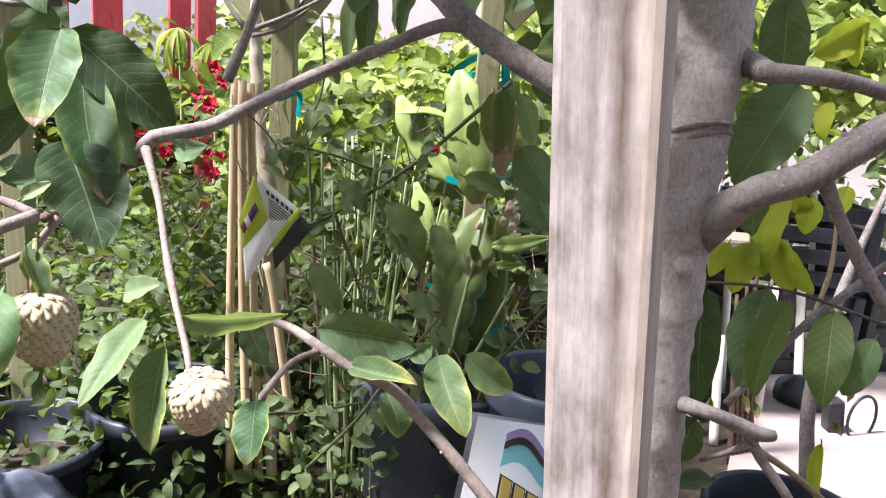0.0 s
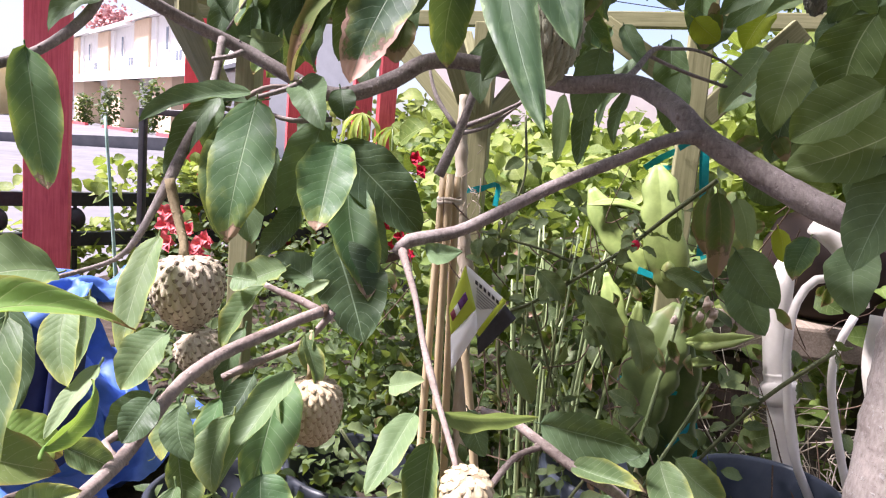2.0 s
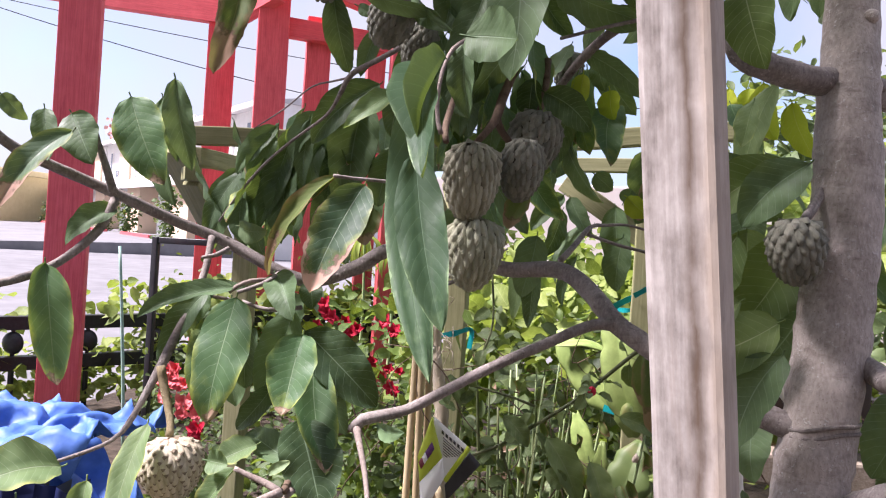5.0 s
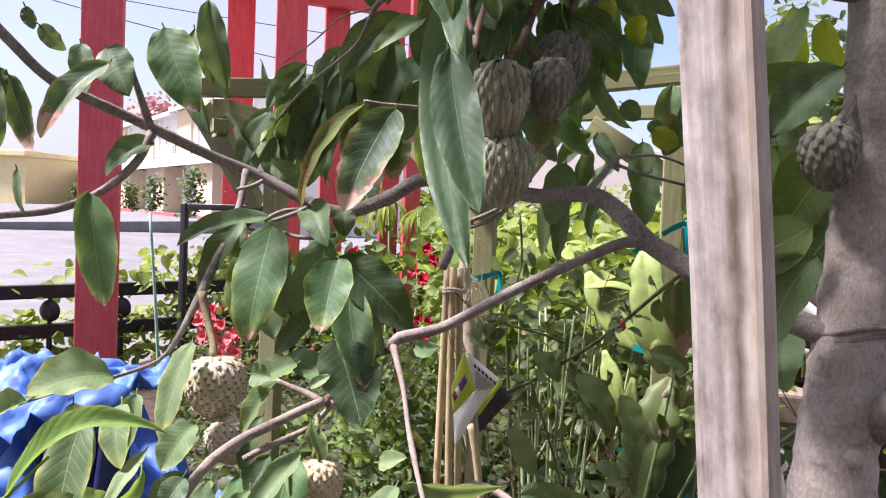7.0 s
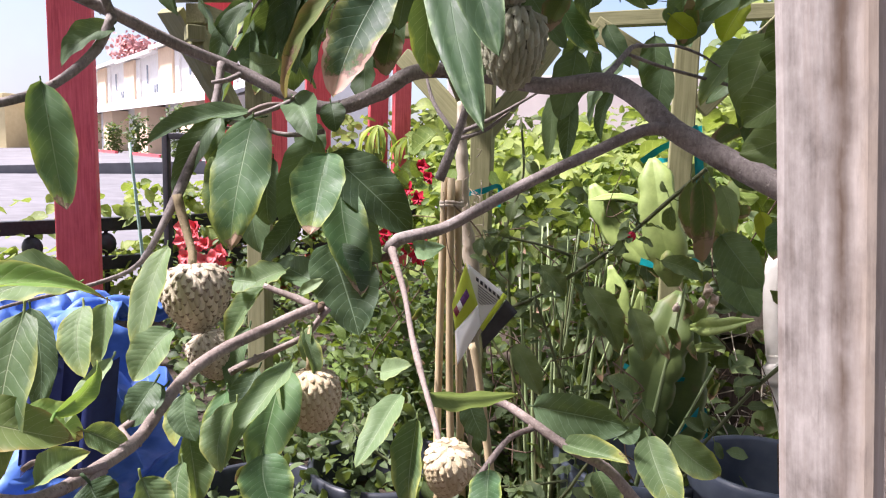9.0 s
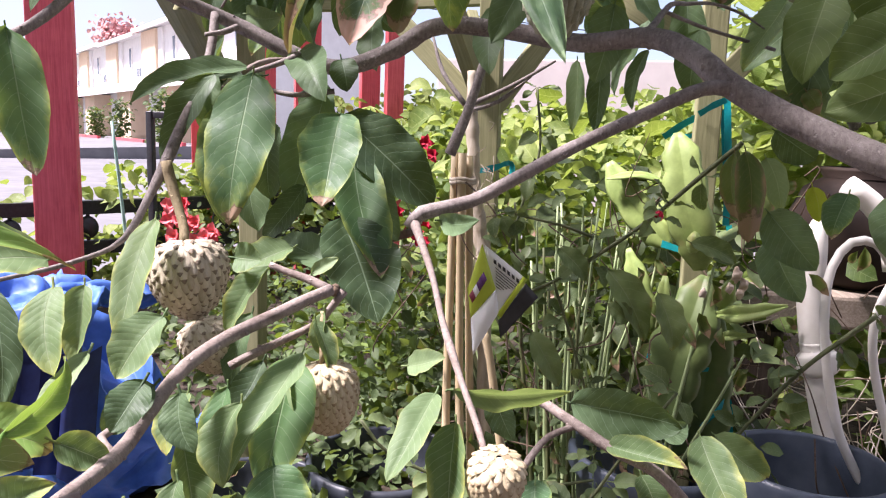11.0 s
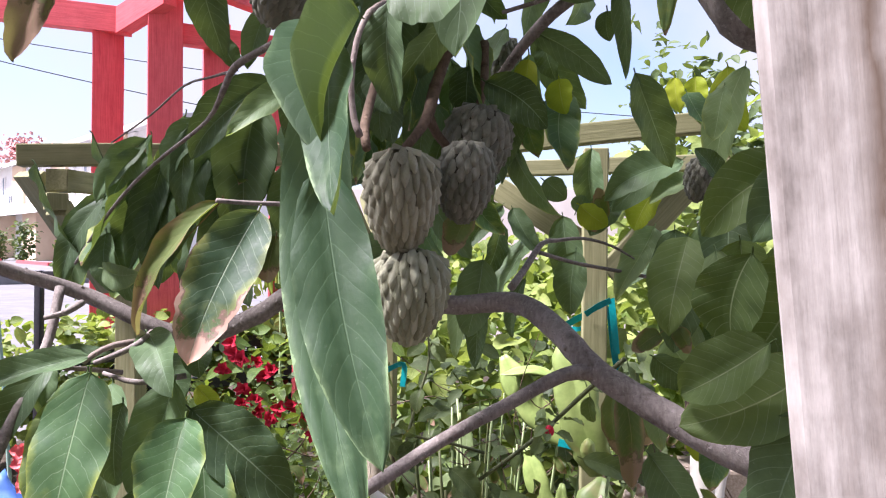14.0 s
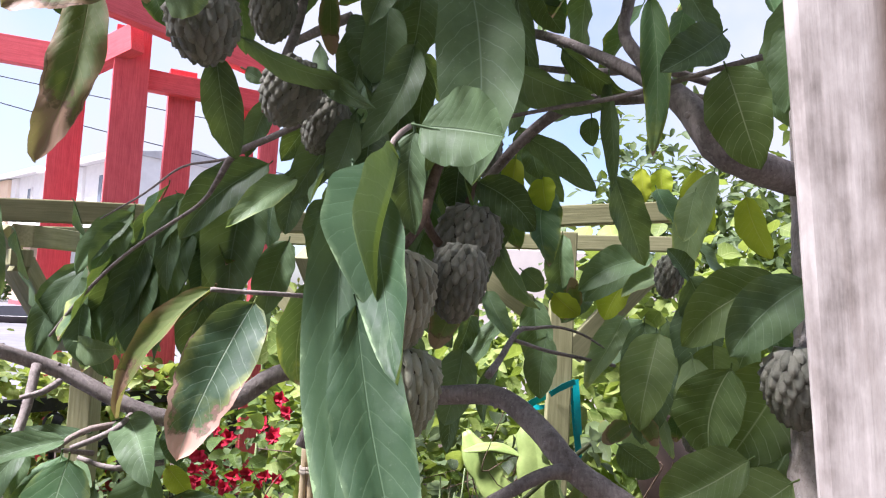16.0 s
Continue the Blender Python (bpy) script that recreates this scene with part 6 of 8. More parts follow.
# black metal bracket behind the railing, and a thin green cane
stand = empty("metal_bracket", (-2.262, 3.20, 0), "black square-tube metal bracket behind the railing", "stand")
for name, a, b in (("upright", (-2.262, 3.20, -0.02), (-2.262, 3.20, 1.075)), ("crossbar", (-2.240, 3.20, 1.058), (-1.75, 3.24, 1.066))):
    bm = bmesh.new()
    beam(bm, a, b, 0.032, 0.032, 0.004, (0, 1, 0))
    part(name, bm, BLACK_METAL, stand)
bm = bmesh.new()
tube(bm, [(-2.235, 3.00, -0.02, 0.008), (-2.27, 3.00, 0.46, 0.008), (-2.325, 3.00, 1.02, 0.007)], 8, 0.1, 0.06)
tagged(mesh_object("garden_cane", bm, plain("green_cane", (0.22, 0.40, 0.33), (0.36, 0.54, 0.46), 0.5, 60)), "thin pale green plastic garden cane by the railing", "cane")

# houses across the road
HL, HR = Vector((-31.953, 39.980, 0.526)).to_2d(), Vector((-17.796, 27.757, 0.368)).to_2d()
ALONG = (HR - HL).normalized()
OUT = Vector((ALONG.y, -ALONG.x))


def house_frame(u, z=0.0):
    m = Matrix(((ALONG.x, -OUT.x, 0, 0), (ALONG.y, -OUT.y, 0, 0), (0, 0, 1, 0), (0, 0, 0, 1)))
    m.translation = (*(HL + ALONG * u), z)
    return m


def house(u0, wide, tint, rise, label):
    """A two-storey row house: garage storey with a shed roof in front, upper storey set back, windows, doors."""
    thing = empty("row_house", (*(HL + ALONG * u0), 0), label, "house", "row houses across the road")
    m = house_frame(u0)

    def block(name, lo, hi, mat, bevel=0.0):
        bm = bmesh.new()
        box(bm, lo, hi, bevel, m)
        return part(name, bm, mat, thing, smooth=False)

    pier, top = 0.32 * wide, 5.75 + rise
    block("garage_wall", (0, 0.9, -0.1), (wide, 6, 2.9), STUCCO)
    block("pier", (0, 0, -0.1), (pier, 0.95, 2.75), tint)
    block("upper_wall", (0.02, 1.5, 2.9), (wide - 0.02, 6, top), STUCCO)
    block("pilaster", (0, 1.25, 2.9), (pier, 1.6, top - 0.05), tint)
    block("bay", (pier + 0.02, 1.38, 2.9), (pier + 0.75, 1.6, top - 0.03), STUCCO)
    for name, mat, lift in (("eave_roof", ROOFING, 0.0), ("fascia", STUCCO, -0.16)):
        bm = bmesh.new()
        if name == "eave_roof":
            q = [(-0.05, -0.35, 2.86), (wide + 0.05, -0.35, 2.86), (wide + 0.05, 1.55, 3.52), (-0.05, 1.55, 3.52)]
            v = [bm.verts.new(m @ Vector(p)) for p in q] + [bm.verts.new(m @ Vector((p[0], p[1], p[2] - 0.14))) for p in q]
            for f in ((0, 1, 2, 3), (7, 6, 5, 4), (0, 4, 5, 1), (1, 5, 6, 2), (2, 6, 7, 3), (3, 7, 4, 0)):
                bm.faces.new([v[k] for k in f])
        else:
            box(bm, (-0.05, -0.43, 2.64), (wide + 0.05, -0.355, 2.90), 0, m)
        part(name, bm, mat, thing, smooth=False)
    bm = bmesh.new()
    r = [Vector(q) for q in ((-0.1, 0.9, top), (wide + 0.1, 0.9, top), (wide + 0.1, 6.4, top), (-0.1, 6.4, top), (-0.1, 3.6, top + 0.55), (wide + 0.1, 3.6, top + 0.55))]
    v = [bm.verts.new(m @ q) for q in r]
    for q in ((0, 1, 5, 4), (2, 3, 4, 5), (0, 4, 3), (1, 2, 5), (0, 3, 2, 1)):
        bm.faces.new([v[k] for k in q])
    part("roof", bm, ROOFING, thing, smooth=False)
    block("gutter", (-0.1, 0.78, top - 0.12), (wide + 0.1, 0.9, top + 0.06), STUCCO)
    door = block("garage_door", (pier + 0.45, 0.82, 0), (wide - 0.35, 0.89, 2.3), GARAGE)
    for k in range(1, 4):
        bm = bmesh.new()
        box(bm, (pier + 0.45, 0.80, k * 0.57), (wide - 0.35, 0.83, k * 0.57 + 0.03), 0, m)
        part("panel_joint", bm, ROOFING, door, smooth=False)
    for c, low, high in ((0.61, 4.15, 5.3), (0.80, 3.6, 4.15), (0.86, 3.6, 4.15)):
        w = block("window", (wide * c, 1.42, low), (wide * c + 0.42, 1.52, high), STUCCO)
        bm = bmesh.new()
        box(bm, (wide * c + 0.06, 1.40, low + 0.06), (wide * c + 0.36, 1.43, high - 0.06), 0, m)
        part("pane", bm, PANE, w, smooth=False)
    bm = bmesh.new()
    ramp_line = [(-14.0, -0.02), (-1.6, 0.40), (0.9, 0.42), (0.9, -0.1), (-14.0, -0.1)]
    v = [[bm.verts.new(m @ Vector((x, y, z))) for y, z in ramp_line] for x in (-0.05, wide + 0.05)]
    for k in range(5):
        bm.faces.new((v[0][k], v[1][k], v[1][(k + 1) % 5], v[0][(k + 1) % 5]))
    bm.faces.new(v[0][::-1])
    bm.faces.new(v[1])
    bmesh.ops.recalc_face_normals(bm, faces=bm.faces[:])
    part("driveway", bm, ROAD, thing, smooth=False)
    block("kerb", (-0.05, -1.64, 0.30), (pier + 0.5, -1.5, 0.52), RED_BEAM)
    block("kerb", (wide * 0.80, -1.64, 0.30), (wide, -1.5, 0.52), RED_BEAM)


for k in range(5):
    house(k * 7.85 - 14.1, 7.8, PEACH, 0.12 * (k % 2), "white and peach two-storey row house with a pale garage door")
# red-flowering tree behind the roofs
blossom_tree = empty("flowering_tree", (-43.7, 60.0, 0), "far tree covered in coral-red blossom behind the roofs", "tree")
bm = bmesh.new()
tube(bm, [(-43.7, 60.0, -0.03, 0.22), (-43.6, 60.0, 5.0, 0.16), (-43.9, 60.0, 8.6, 0.06)], 8, 0.8, 0.1)
part("trunk", bm, BARK, blossom_tree)


def cloud(name, count, place, size, mat, label, category, seed, lean=0.6, slim=0.62, rows=4):
    """A mass of small leaves: place(rng) gives the spot of each leaf."""
    rng = random.Random(seed)
    bm = bmesh.new()
    for k in range(count):
        p = Vector(place(rng))
        way = Vector((rng.gauss(0, 1), rng.gauss(0, 1), rng.gauss(-0.35, 0.6))).normalized()
        up = Vector((rng.gauss(0, lean), rng.gauss(-0.35, lean), 1))
        s = size * rng.uniform(0.55, 1.25)
        blade(bm, p, p + way * s, up, s * slim * rng.uniform(0.8, 1.2), rng.uniform(-0.05, 0.14), 0.16, 0.1, rows, 1, rng.uniform(0, 9), 0)
    return tagged(mesh_object(name, bm, mat), label, category, kind="stuff")


rng = random.Random(8)
bm = bmesh.new()
for k in range(620):
    c = Vector((-43.7, 60.0, 9.2)) + Vector((rng.gauss(0, 0.85), rng.gauss(0, 0.8), rng.gauss(0, 0.6)))
    way = Vector((rng.gauss(0, 1), rng.gauss(0, 1), rng.gauss(0, 1))).normalized()
    blade(bm, c, c + way * 0.46, (rng.gauss(0, 1), -1, 0.5), 0.36, 0.1, 0.15, 0.1, 3, 1, k, 0)
part("crown", bm, plain("coral_blossom", (0.50, 0.22, 0.22), (0.68, 0.40, 0.38), 0.7, 3), blossom_tree)
# clipped shrubs before the houses
for k in range(6):
    c = HL + ALONG * (k * 5.6 - 7.4 + 0.7 * (k % 2)) + OUT * 1.2
    cloud("clipped_shrub", 320, lambda r, c=c, k=k: (c.x + r.gauss(0, 0.20), c.y + r.gauss(0, 0.20), r.uniform(0.42, 1.9 + 0.25 * (k % 3))), 0.22, DARK_LEAF, "tall clipped dark green shrub by the garage", "shrub", 40 + k)
# low tan building farther down the road
bm = bmesh.new()
q = (-45.200, 42.129, 0.989)
box(bm, (q[0] - 14, q[1], -0.1), (q[0] + 4.2, q[1] + 8, 3.6))
tan = tagged(mesh_object("low_building", bm, YELLOW_WALL, smooth=False), "low plain yellow-tan building down the road", "building")
bm = bmesh.new()
box(bm, (q[0] - 14.4, q[1] - 0.5, 3.6), (q[0] + 4.6, q[1] + 8.4, 4.0), 0.05)
part("roof", bm, YELLOW_WALL, tan, smooth=False)
# overhead wires
for a, b in (((-21.057, 20.061, 7.849), (-0.847, 26.322, 4.535)), ((-22.483, 21.609, 8.581), (6.701, 30.491, 6.306))):
    bm = bmesh.new()
    n = 14
    tube(bm, [(*(Vector(a).lerp(Vector(b), k / n) - Vector((0, 0, 0.5 * 4 * (k / n) * (1 - k / n) - 0.2))), 0.016) for k in range(n + 1)], 6, 0.5)
    tagged(mesh_object("overhead_wire", bm, BLACK_METAL), "thin dark overhead wire against the sky", "wire")

# ---- pots, pipes, tarpaulin, bag ----
def pot(place, r, tall, mat, label):
    """A nursery pot: rolled rim, tapered wall, hollow, with soil inside."""
    thing = empty("nursery_pot", place, label, "pot")
    bm = bmesh.new()
    prof = [(0.0, 0.0), (r * 0.78, 0.0), (r * 0.80, 0.01), (r * 0.955, tall * 0.88), (r * 1.03, tall * 0.885), (r * 1.05, tall * 0.90), (r * 1.05, tall * 0.975), (r * 1.02, tall), (r * 0.975, tall), (r * 0.955, tall * 0.985), (r * 0.93, tall * 0.86), (r * 0.82, tall * 0.55), (0.0, tall * 0.55)]
    n, rings = 40, []
    for rr, z in prof:
        rings.append([bm.verts.new((place[0] + max(rr, 0.001) * math.cos(math.tau * j / n), place[1] + max(rr, 0.001) * math.sin(math.tau * j / n), place[2] + z)) for j in range(n)])
    for a, b in zip(rings, rings[1:]):
        for j in range(n):
            bm.faces.new((a[j], a[(j + 1) % n], b[(j + 1) % n], b[j]))
    part("shell", bm, mat, thing)
    bm = bmesh.new()
    bmesh.ops.create_circle(bm, cap_ends=True, radius=r * 0.84, segments=24, matrix=Matrix.Translation((place[0], place[1], place[2] + tall * 0.6)))
    part("soil", bm, SOIL, thing)
    return thing


q = (0.267, 1.314, 0.467)
pot((q[0], q[1], 0), 0.135, q[2], BLUE_PLASTIC, "empty slate-blue plastic nursery pot with a rolled rim")
q = (0.034, 1.516, 0.372)
pot((q[0], q[1], 0), 0.17, q[2], BLUE_PLASTIC, "slate-blue plastic nursery pot holding the cactus")
q = (0.671, 1.162, 0.305)
pot((q[0], q[1], 0), 0.14, q[2], BLACK_PLASTIC, "black plastic nursery pot on the ground")
q = (-0.548, 1.506, 0.264)
pot((q[0], q[1], 0), 0.17, q[2] + 0.02, BLACK_PLASTIC, "black plastic nursery pot among dark weeds")
q = (-0.807, 1.367, 0.232)
pot((q[0], q[1], 0), 0.17, q[2], BLACK_PLASTIC, "black plastic nursery pot behind the fruit")

pipe = empty("irrigation_pipe", (0.385, 1.447, 0.266), "white plastic irrigation pipe with a coupling and thin hoses", "pipe")
bm = bmesh.new()
tube(bm, [(*(0.416, 1.417, 0.035), 0.026), (*(0.362, 1.459, 0.371), 0.026), (*(0.316, 1.483, 0.581), 0.026), (*(0.295, 1.498, 0.706), 0.025), (*(0.294, 1.515, 0.812), 0.025), (*(0.305, 1.526, 0.870), 0.012)], 14, 0.03)
part("riser", bm, WHITE_PIPE, pipe)
bm = bmesh.new()
tube(bm, [(*(0.319, 1.482, 0.572), 0.028), (*(0.317, 1.483, 0.581), 0.037), (*(0.312, 1.487, 0.610), 0.037), (*(0.310, 1.488, 0.618), 0.027), (*(0.308, 1.490, 0.633), 0.029), (*(0.307, 1.490, 0.639), 0.024)], 16, 0.004)
part("coupling", bm, WHITE_PIPE, pipe)
bm = bmesh.new()
tube(bm, [(*(0.412, 1.381, 0.362), 0.0085), (*(0.365, 1.386, 0.434), 0.0085), (*(0.328, 1.394, 0.517), 0.0085), (*(0.307, 1.409, 0.624), 0.0085), (*(0.299, 1.422, 0.711), 0.0085), (*(0.307, 1.436, 0.788), 0.0085), (*(0.339, 1.450, 0.834), 0.0085), (*(0.383, 1.457, 0.833), 0.0085), (*(0.409, 1.455, 0.797), 0.0085)], 10, 0.02)
part("hose", bm, WHITE_PIPE, pipe)
bm = bmesh.new()
tube(bm, [(*(0.350, 1.550, 0.932), 0.022), (*(0.394, 1.552, 0.902), 0.022), (*(0.432, 1.550, 0.853), 0.022), (*(0.449, 1.540, 0.774), 0.022)], 12, 0.02)
part("elbow", bm, WHITE_PIPE, pipe)
bm = bmesh.new()
tube(bm, [(*(0.431, 1.494, 0.764), 0.008), (*(0.405, 1.479, 0.700), 0.008), (*(0.402, 1.465, 0.621), 0.008), (*(0.428, 1.451, 0.511), 0.008), (*(0.474, 1.432, 0.359), 0.008)], 10, 0.02)
part("hose", bm, WHITE_PIPE, pipe)
bm = bmesh.new()
tube(bm, [(*(0.506, 1.581, 0.756), 0.016), (*(0.500, 1.564, 0.652), 0.016), (*(0.529, 1.555, 0.550), 0.016), (*(0.595, 1.548, 0.418), 0.016)], 10, 0.02)
part("elbow", bm, WHITE_PIPE, pipe)

# white poles, black post and hoop beyond the trunk
bm = bmesh.new()
bm.faces.new([bm.verts.new(v) for v in ((0.78, 1.65, 0.03), (6.9, 1.65, 0.03), (6.9, 6.9, 0.03), (3.3, 6.9, 0.03))])
r = bmesh.ops.extrude_face_region(bm, geom=bm.faces[:])
bmesh.ops.translate(bm, verts=[v for v in r["geom"] if isinstance(v, bmesh.types.BMVert)], vec=(0, 0, -0.08))
bmesh.ops.recalc_face_normals(bm, faces=bm.faces[:])
tagged(mesh_object("patio", bm, plain("patio_concrete", (0.26, 0.215, 0.20), (0.38, 0.32, 0.30), 0.9, 8), smooth=False), "pale pinkish concrete patio behind the trees", "patio", kind="structure")
for a, b, r in (((1.066, 2.516, 0.422), (1.071, 2.416, -0.009), 0.022), ((1.376, 2.897, 0.765), (1.412, 2.806, 0.374), 0.022), ((1.508, 2.851, 0.579), (1.516, 2.796, 0.338), 0.018), ((1.122, 2.255, 0.188), (1.108, 2.205, -0.031), 0.024), ((1.335, 2.462, 0.208), (1.356, 2.344, -0.300), 0.024), ((0.894, 2.029, 0.079), (0.896, 1.991, -0.087), 0.022), ((1.245, 2.773, 0.661), (1.247, 2.734, 0.492), 0.016)):
    a, b = Vector(a), Vector(b)
    d = (b - a).normalized()
    low = a + d * (a.z / max(0.05, -d.z))
    bm = bmesh.new()
    tube(bm, [(*(a - d * 0.25), r * 0.62), (*a, r * 0.62), (*low, r * 0.62)], 10, 0.1)
    tagged(mesh_object("white_pole", bm, WHITE_PIPE), "white plastic pole standing in the yard", "pole", "white poles in the yard")
q = (1.310, 2.114, 0.032)
bm = bmesh.new()
beam(bm, (q[0], q[1], 0), (q[0] - 0.02, q[1], q[2] + 0.1), 0.05, 0.05, 0.006)
tagged(mesh_object("black_post", bm, BLACK_METAL), "short black post on the patio", "post")
q = (1.381, 2.098, 0.082)
bm = bmesh.new()
tube(bm, [(q[0] + 0.055 * math.cos(w), q[1] + 0.02 * math.cos(w), q[2] + 0.075 * math.sin(w), 0.005) for w in [math.tau * j / 14 for j in range(15)]], 6, 0.02, cap=False)
tagged(mesh_object("hoop", bm, BLACK_METAL), "thin black metal hoop beside the post", "hoop")
# dark bundle of unknown make among the poles
q = (1.308, 2.323, 0.052)
bm = bmesh.new()
bmesh.ops.create_icosphere(bm, subdivisions=3, radius=0.09)
for v in bm.verts:
    v.co = Vector((v.co.x, v.co.y, v.co.z * 0.8)) * (1 + 0.2 * noise.noise(v.co * 16)) + Vector(q)
tagged(mesh_object("dark_bundle", bm, BLACK_PLASTIC), "dark bundle hung on the poles", "bag")

# young tree, dry canes and crates in the yard behind the trunk
young = empty("young_tree", (0.905, 1.5, 0), "slim grey-barked young tree in the yard", "tree")
bm = bmesh.new()
tube(bm, [(0.915, 1.50, 0.0, 0.018), (0.890, 1.50, 0.20, 0.016), (0.862, 1.50, 0.39, 0.015), (0.90, 1.53, 0.62, 0.011), (0.97, 1.56, 0.85, 0.006)], 10, 0.03, 0.08)
part("trunk", bm, BARK, young)
for k in range(5):
    bm = bmesh.new()
    tube(bm, [(0.905 + 0.02 * k, 1.90 + 0.012 * k, -0.01, 0.009), (0.872 + 0.014 * k, 1.90, 0.24, 0.008), (0.838 + 0.022 * k, 1.90, 0.50 + 0.05 * (k % 3), 0.005)], 7, 0.05, 0.12)
    tagged(mesh_object("dry_cane", bm, STALK), "thin dry brown cane stuck in the soil", "cane", "dry canes in the yard")
# crates guessed for unclear dark clutter, added as a backdrop over the patio
for x, y, z, w, h, turn in ((1.36, 2.78, 0.0, 0.42, 0.34, 8), (1.40, 2.80, 0.345, 0.42, 0.32, -6), (1.86, 2.95, 0.0, 0.5, 0.42, 15)):
    crate = empty("plastic_crate", (x, y, z), "black slatted plastic crate stacked in the yard", "crate", "crates in the yard")
    m = pose(x, y, z, 0, 0, turn)
    for j in range(4):
        for face in range(4):
            bm = bmesh.new()
            q = m @ pose(0, 0, 0, 0, 0, 90 * face)
            box(bm, (-w / 2, -w / 2, 0.03 + j * h / 4), (w / 2, -w / 2 + 0.012, 0.03 + j * h / 4 + h * 0.17), 0.003, q)
            part("slat", bm, BLACK_PLASTIC, crate)
    for sx in (-1, 1):
        for sy in (-1, 1):
            bm = bmesh.new()
            box(bm, (sx * w / 2 - 0.02, sy * w / 2 - 0.02, 0.03), (sx * w / 2 + 0.02, sy * w / 2 + 0.02, h), 0.004, m)
            part("corner_post", bm, BLACK_PLASTIC, crate)

# old sleeper and earthen jar behind the pipe
a, b = (0.235, 2.119, 0.577), (1.030, 2.170, 0.569)
timber(None, "railway_sleeper", a, b, 0.14, 0.09, PLANK, bevel=0.01)
tagged(bpy.data.objects["railway_sleeper"], "old grey-brown timber sleeper lying behind the pots", "sleeper")
timber(None, "sleeper_support", (a[0] + 0.1, a[1] + 0.02, -0.02), (a[0] + 0.1, a[1] + 0.02, a[2] - 0.07), 0.12, 0.12, DARK_TIMBER)
tagged(bpy.data.objects["sleeper_support"], "short dark timber block under the sleeper", "block")
timber(None, "sleeper_support", (b[0] - 0.25, b[1] + 0.02, -0.02), (b[0] - 0.25, b[1] + 0.02, b[2] - 0.07), 0.12, 0.12, DARK_TIMBER)
tagged(bpy.data.objects["sleeper_support.001"], "short dark timber block under the sleeper", "block")
CLAY = plain("brown_clay", (0.011, 0.0065, 0.005), (0.028, 0.017, 0.012), 0.75, 12, bump=0.4, dist=0.004)
q = (0.613, 2.273, 0.772)
jar = empty("earthen_jar", (q[0], q[1], q[2] - 0.16), "dark brown rounded earthen jar resting on the sleeper", "jar")
bm = bmesh.new()
rings = [[bm.verts.new((q[0] + rr * math.cos(math.tau * j / 32), q[1] + rr * math.sin(math.tau * j / 32), q[2] + z)) for j in range(32)] for rr, z in ((0.08, -0.165), (0.15, -0.13), (0.19, -0.04), (0.19, 0.05), (0.16, 0.12), (0.11, 0.15), (0.125, 0.17), (0.12, 0.18), (0.09, 0.16), (0.02, 0.05))]
for r0, r1 in zip(rings, rings[1:]):
    for j in range(32):
        bm.faces.new((r0[j], r0[(j + 1) % 32], r1[(j + 1) % 32], r1[j]))
part("body", bm, CLAY, jar)


def crumple(name, corner, wide, deep, rise, mat, label, category, seed, top, cells=13):
    """A crumpled sheet draped over something: sharp folds and slack hollows."""
    bm = bmesh.new()
    grid = []
    for j in range(cells + 1):
        row = []
        for i in range(cells + 1):
            u, v = i / cells, j / cells
            p = Vector((u * 3.1 + seed, v * 3.1, seed * 0.7))
            fold = (1 - 2.2 * abs(noise.noise(p * 1.7))) * 0.5 + (1 - 2.0 * abs(noise.noise(p * 3.9))) * 0.3 + (1 - 2 * abs(noise.noise(p * 8))) * 0.12
            dome = (math.sin(math.pi * min(1, max(0, u))) * math.sin(math.pi * min(1, v * 0.75 + 0.2))) ** 0.5
            row.append(bm.verts.new((corner[0] + u * wide + 0.06 * noise.noise(p * 7), corner[1] + v * deep + 0.03 * noise.noise(p * 3 + Vector((9, 0, 0))), top * dome + rise * (fold - 0.4) * 0.5 * (0.3 + dome))))
        grid.append(row)
    for r0, r1 in zip(grid, grid[1:]):
        for i in range(cells):
            bm.faces.new((r0[i], r0[i + 1], r1[i + 1], r1[i]))
    bmesh.ops.subdivide_edges(bm, edges=bm.edges[:], cuts=4, use_grid_fill=True)
    for v in bm.verts:
        warp = noise.noise(v.co * 4 + Vector((seed, 0, 0)))
        lift = 0.0
        for k, (turn, per, high) in enumerate(((0.4, 2.6, 0.34), (1.5, 3.9, 0.26), (2.5, 6.1, 0.17), (0.9, 9.5, 0.10), (2.0, 14.0, 0.06))):
            s = (v.co.x * math.cos(turn) + v.co.y * math.sin(turn)) * per + warp * (0.8 + 0.3 * k) + seed * k
            lift += high * rise * (abs(s % 1.0 - 0.5) * 2 - 0.5)
        v.co.z = max(0.006, v.co.z + lift + 0.002 * noise.noise(v.co * 60))
    return tagged(mesh_object(name, bm, mat), label, category)


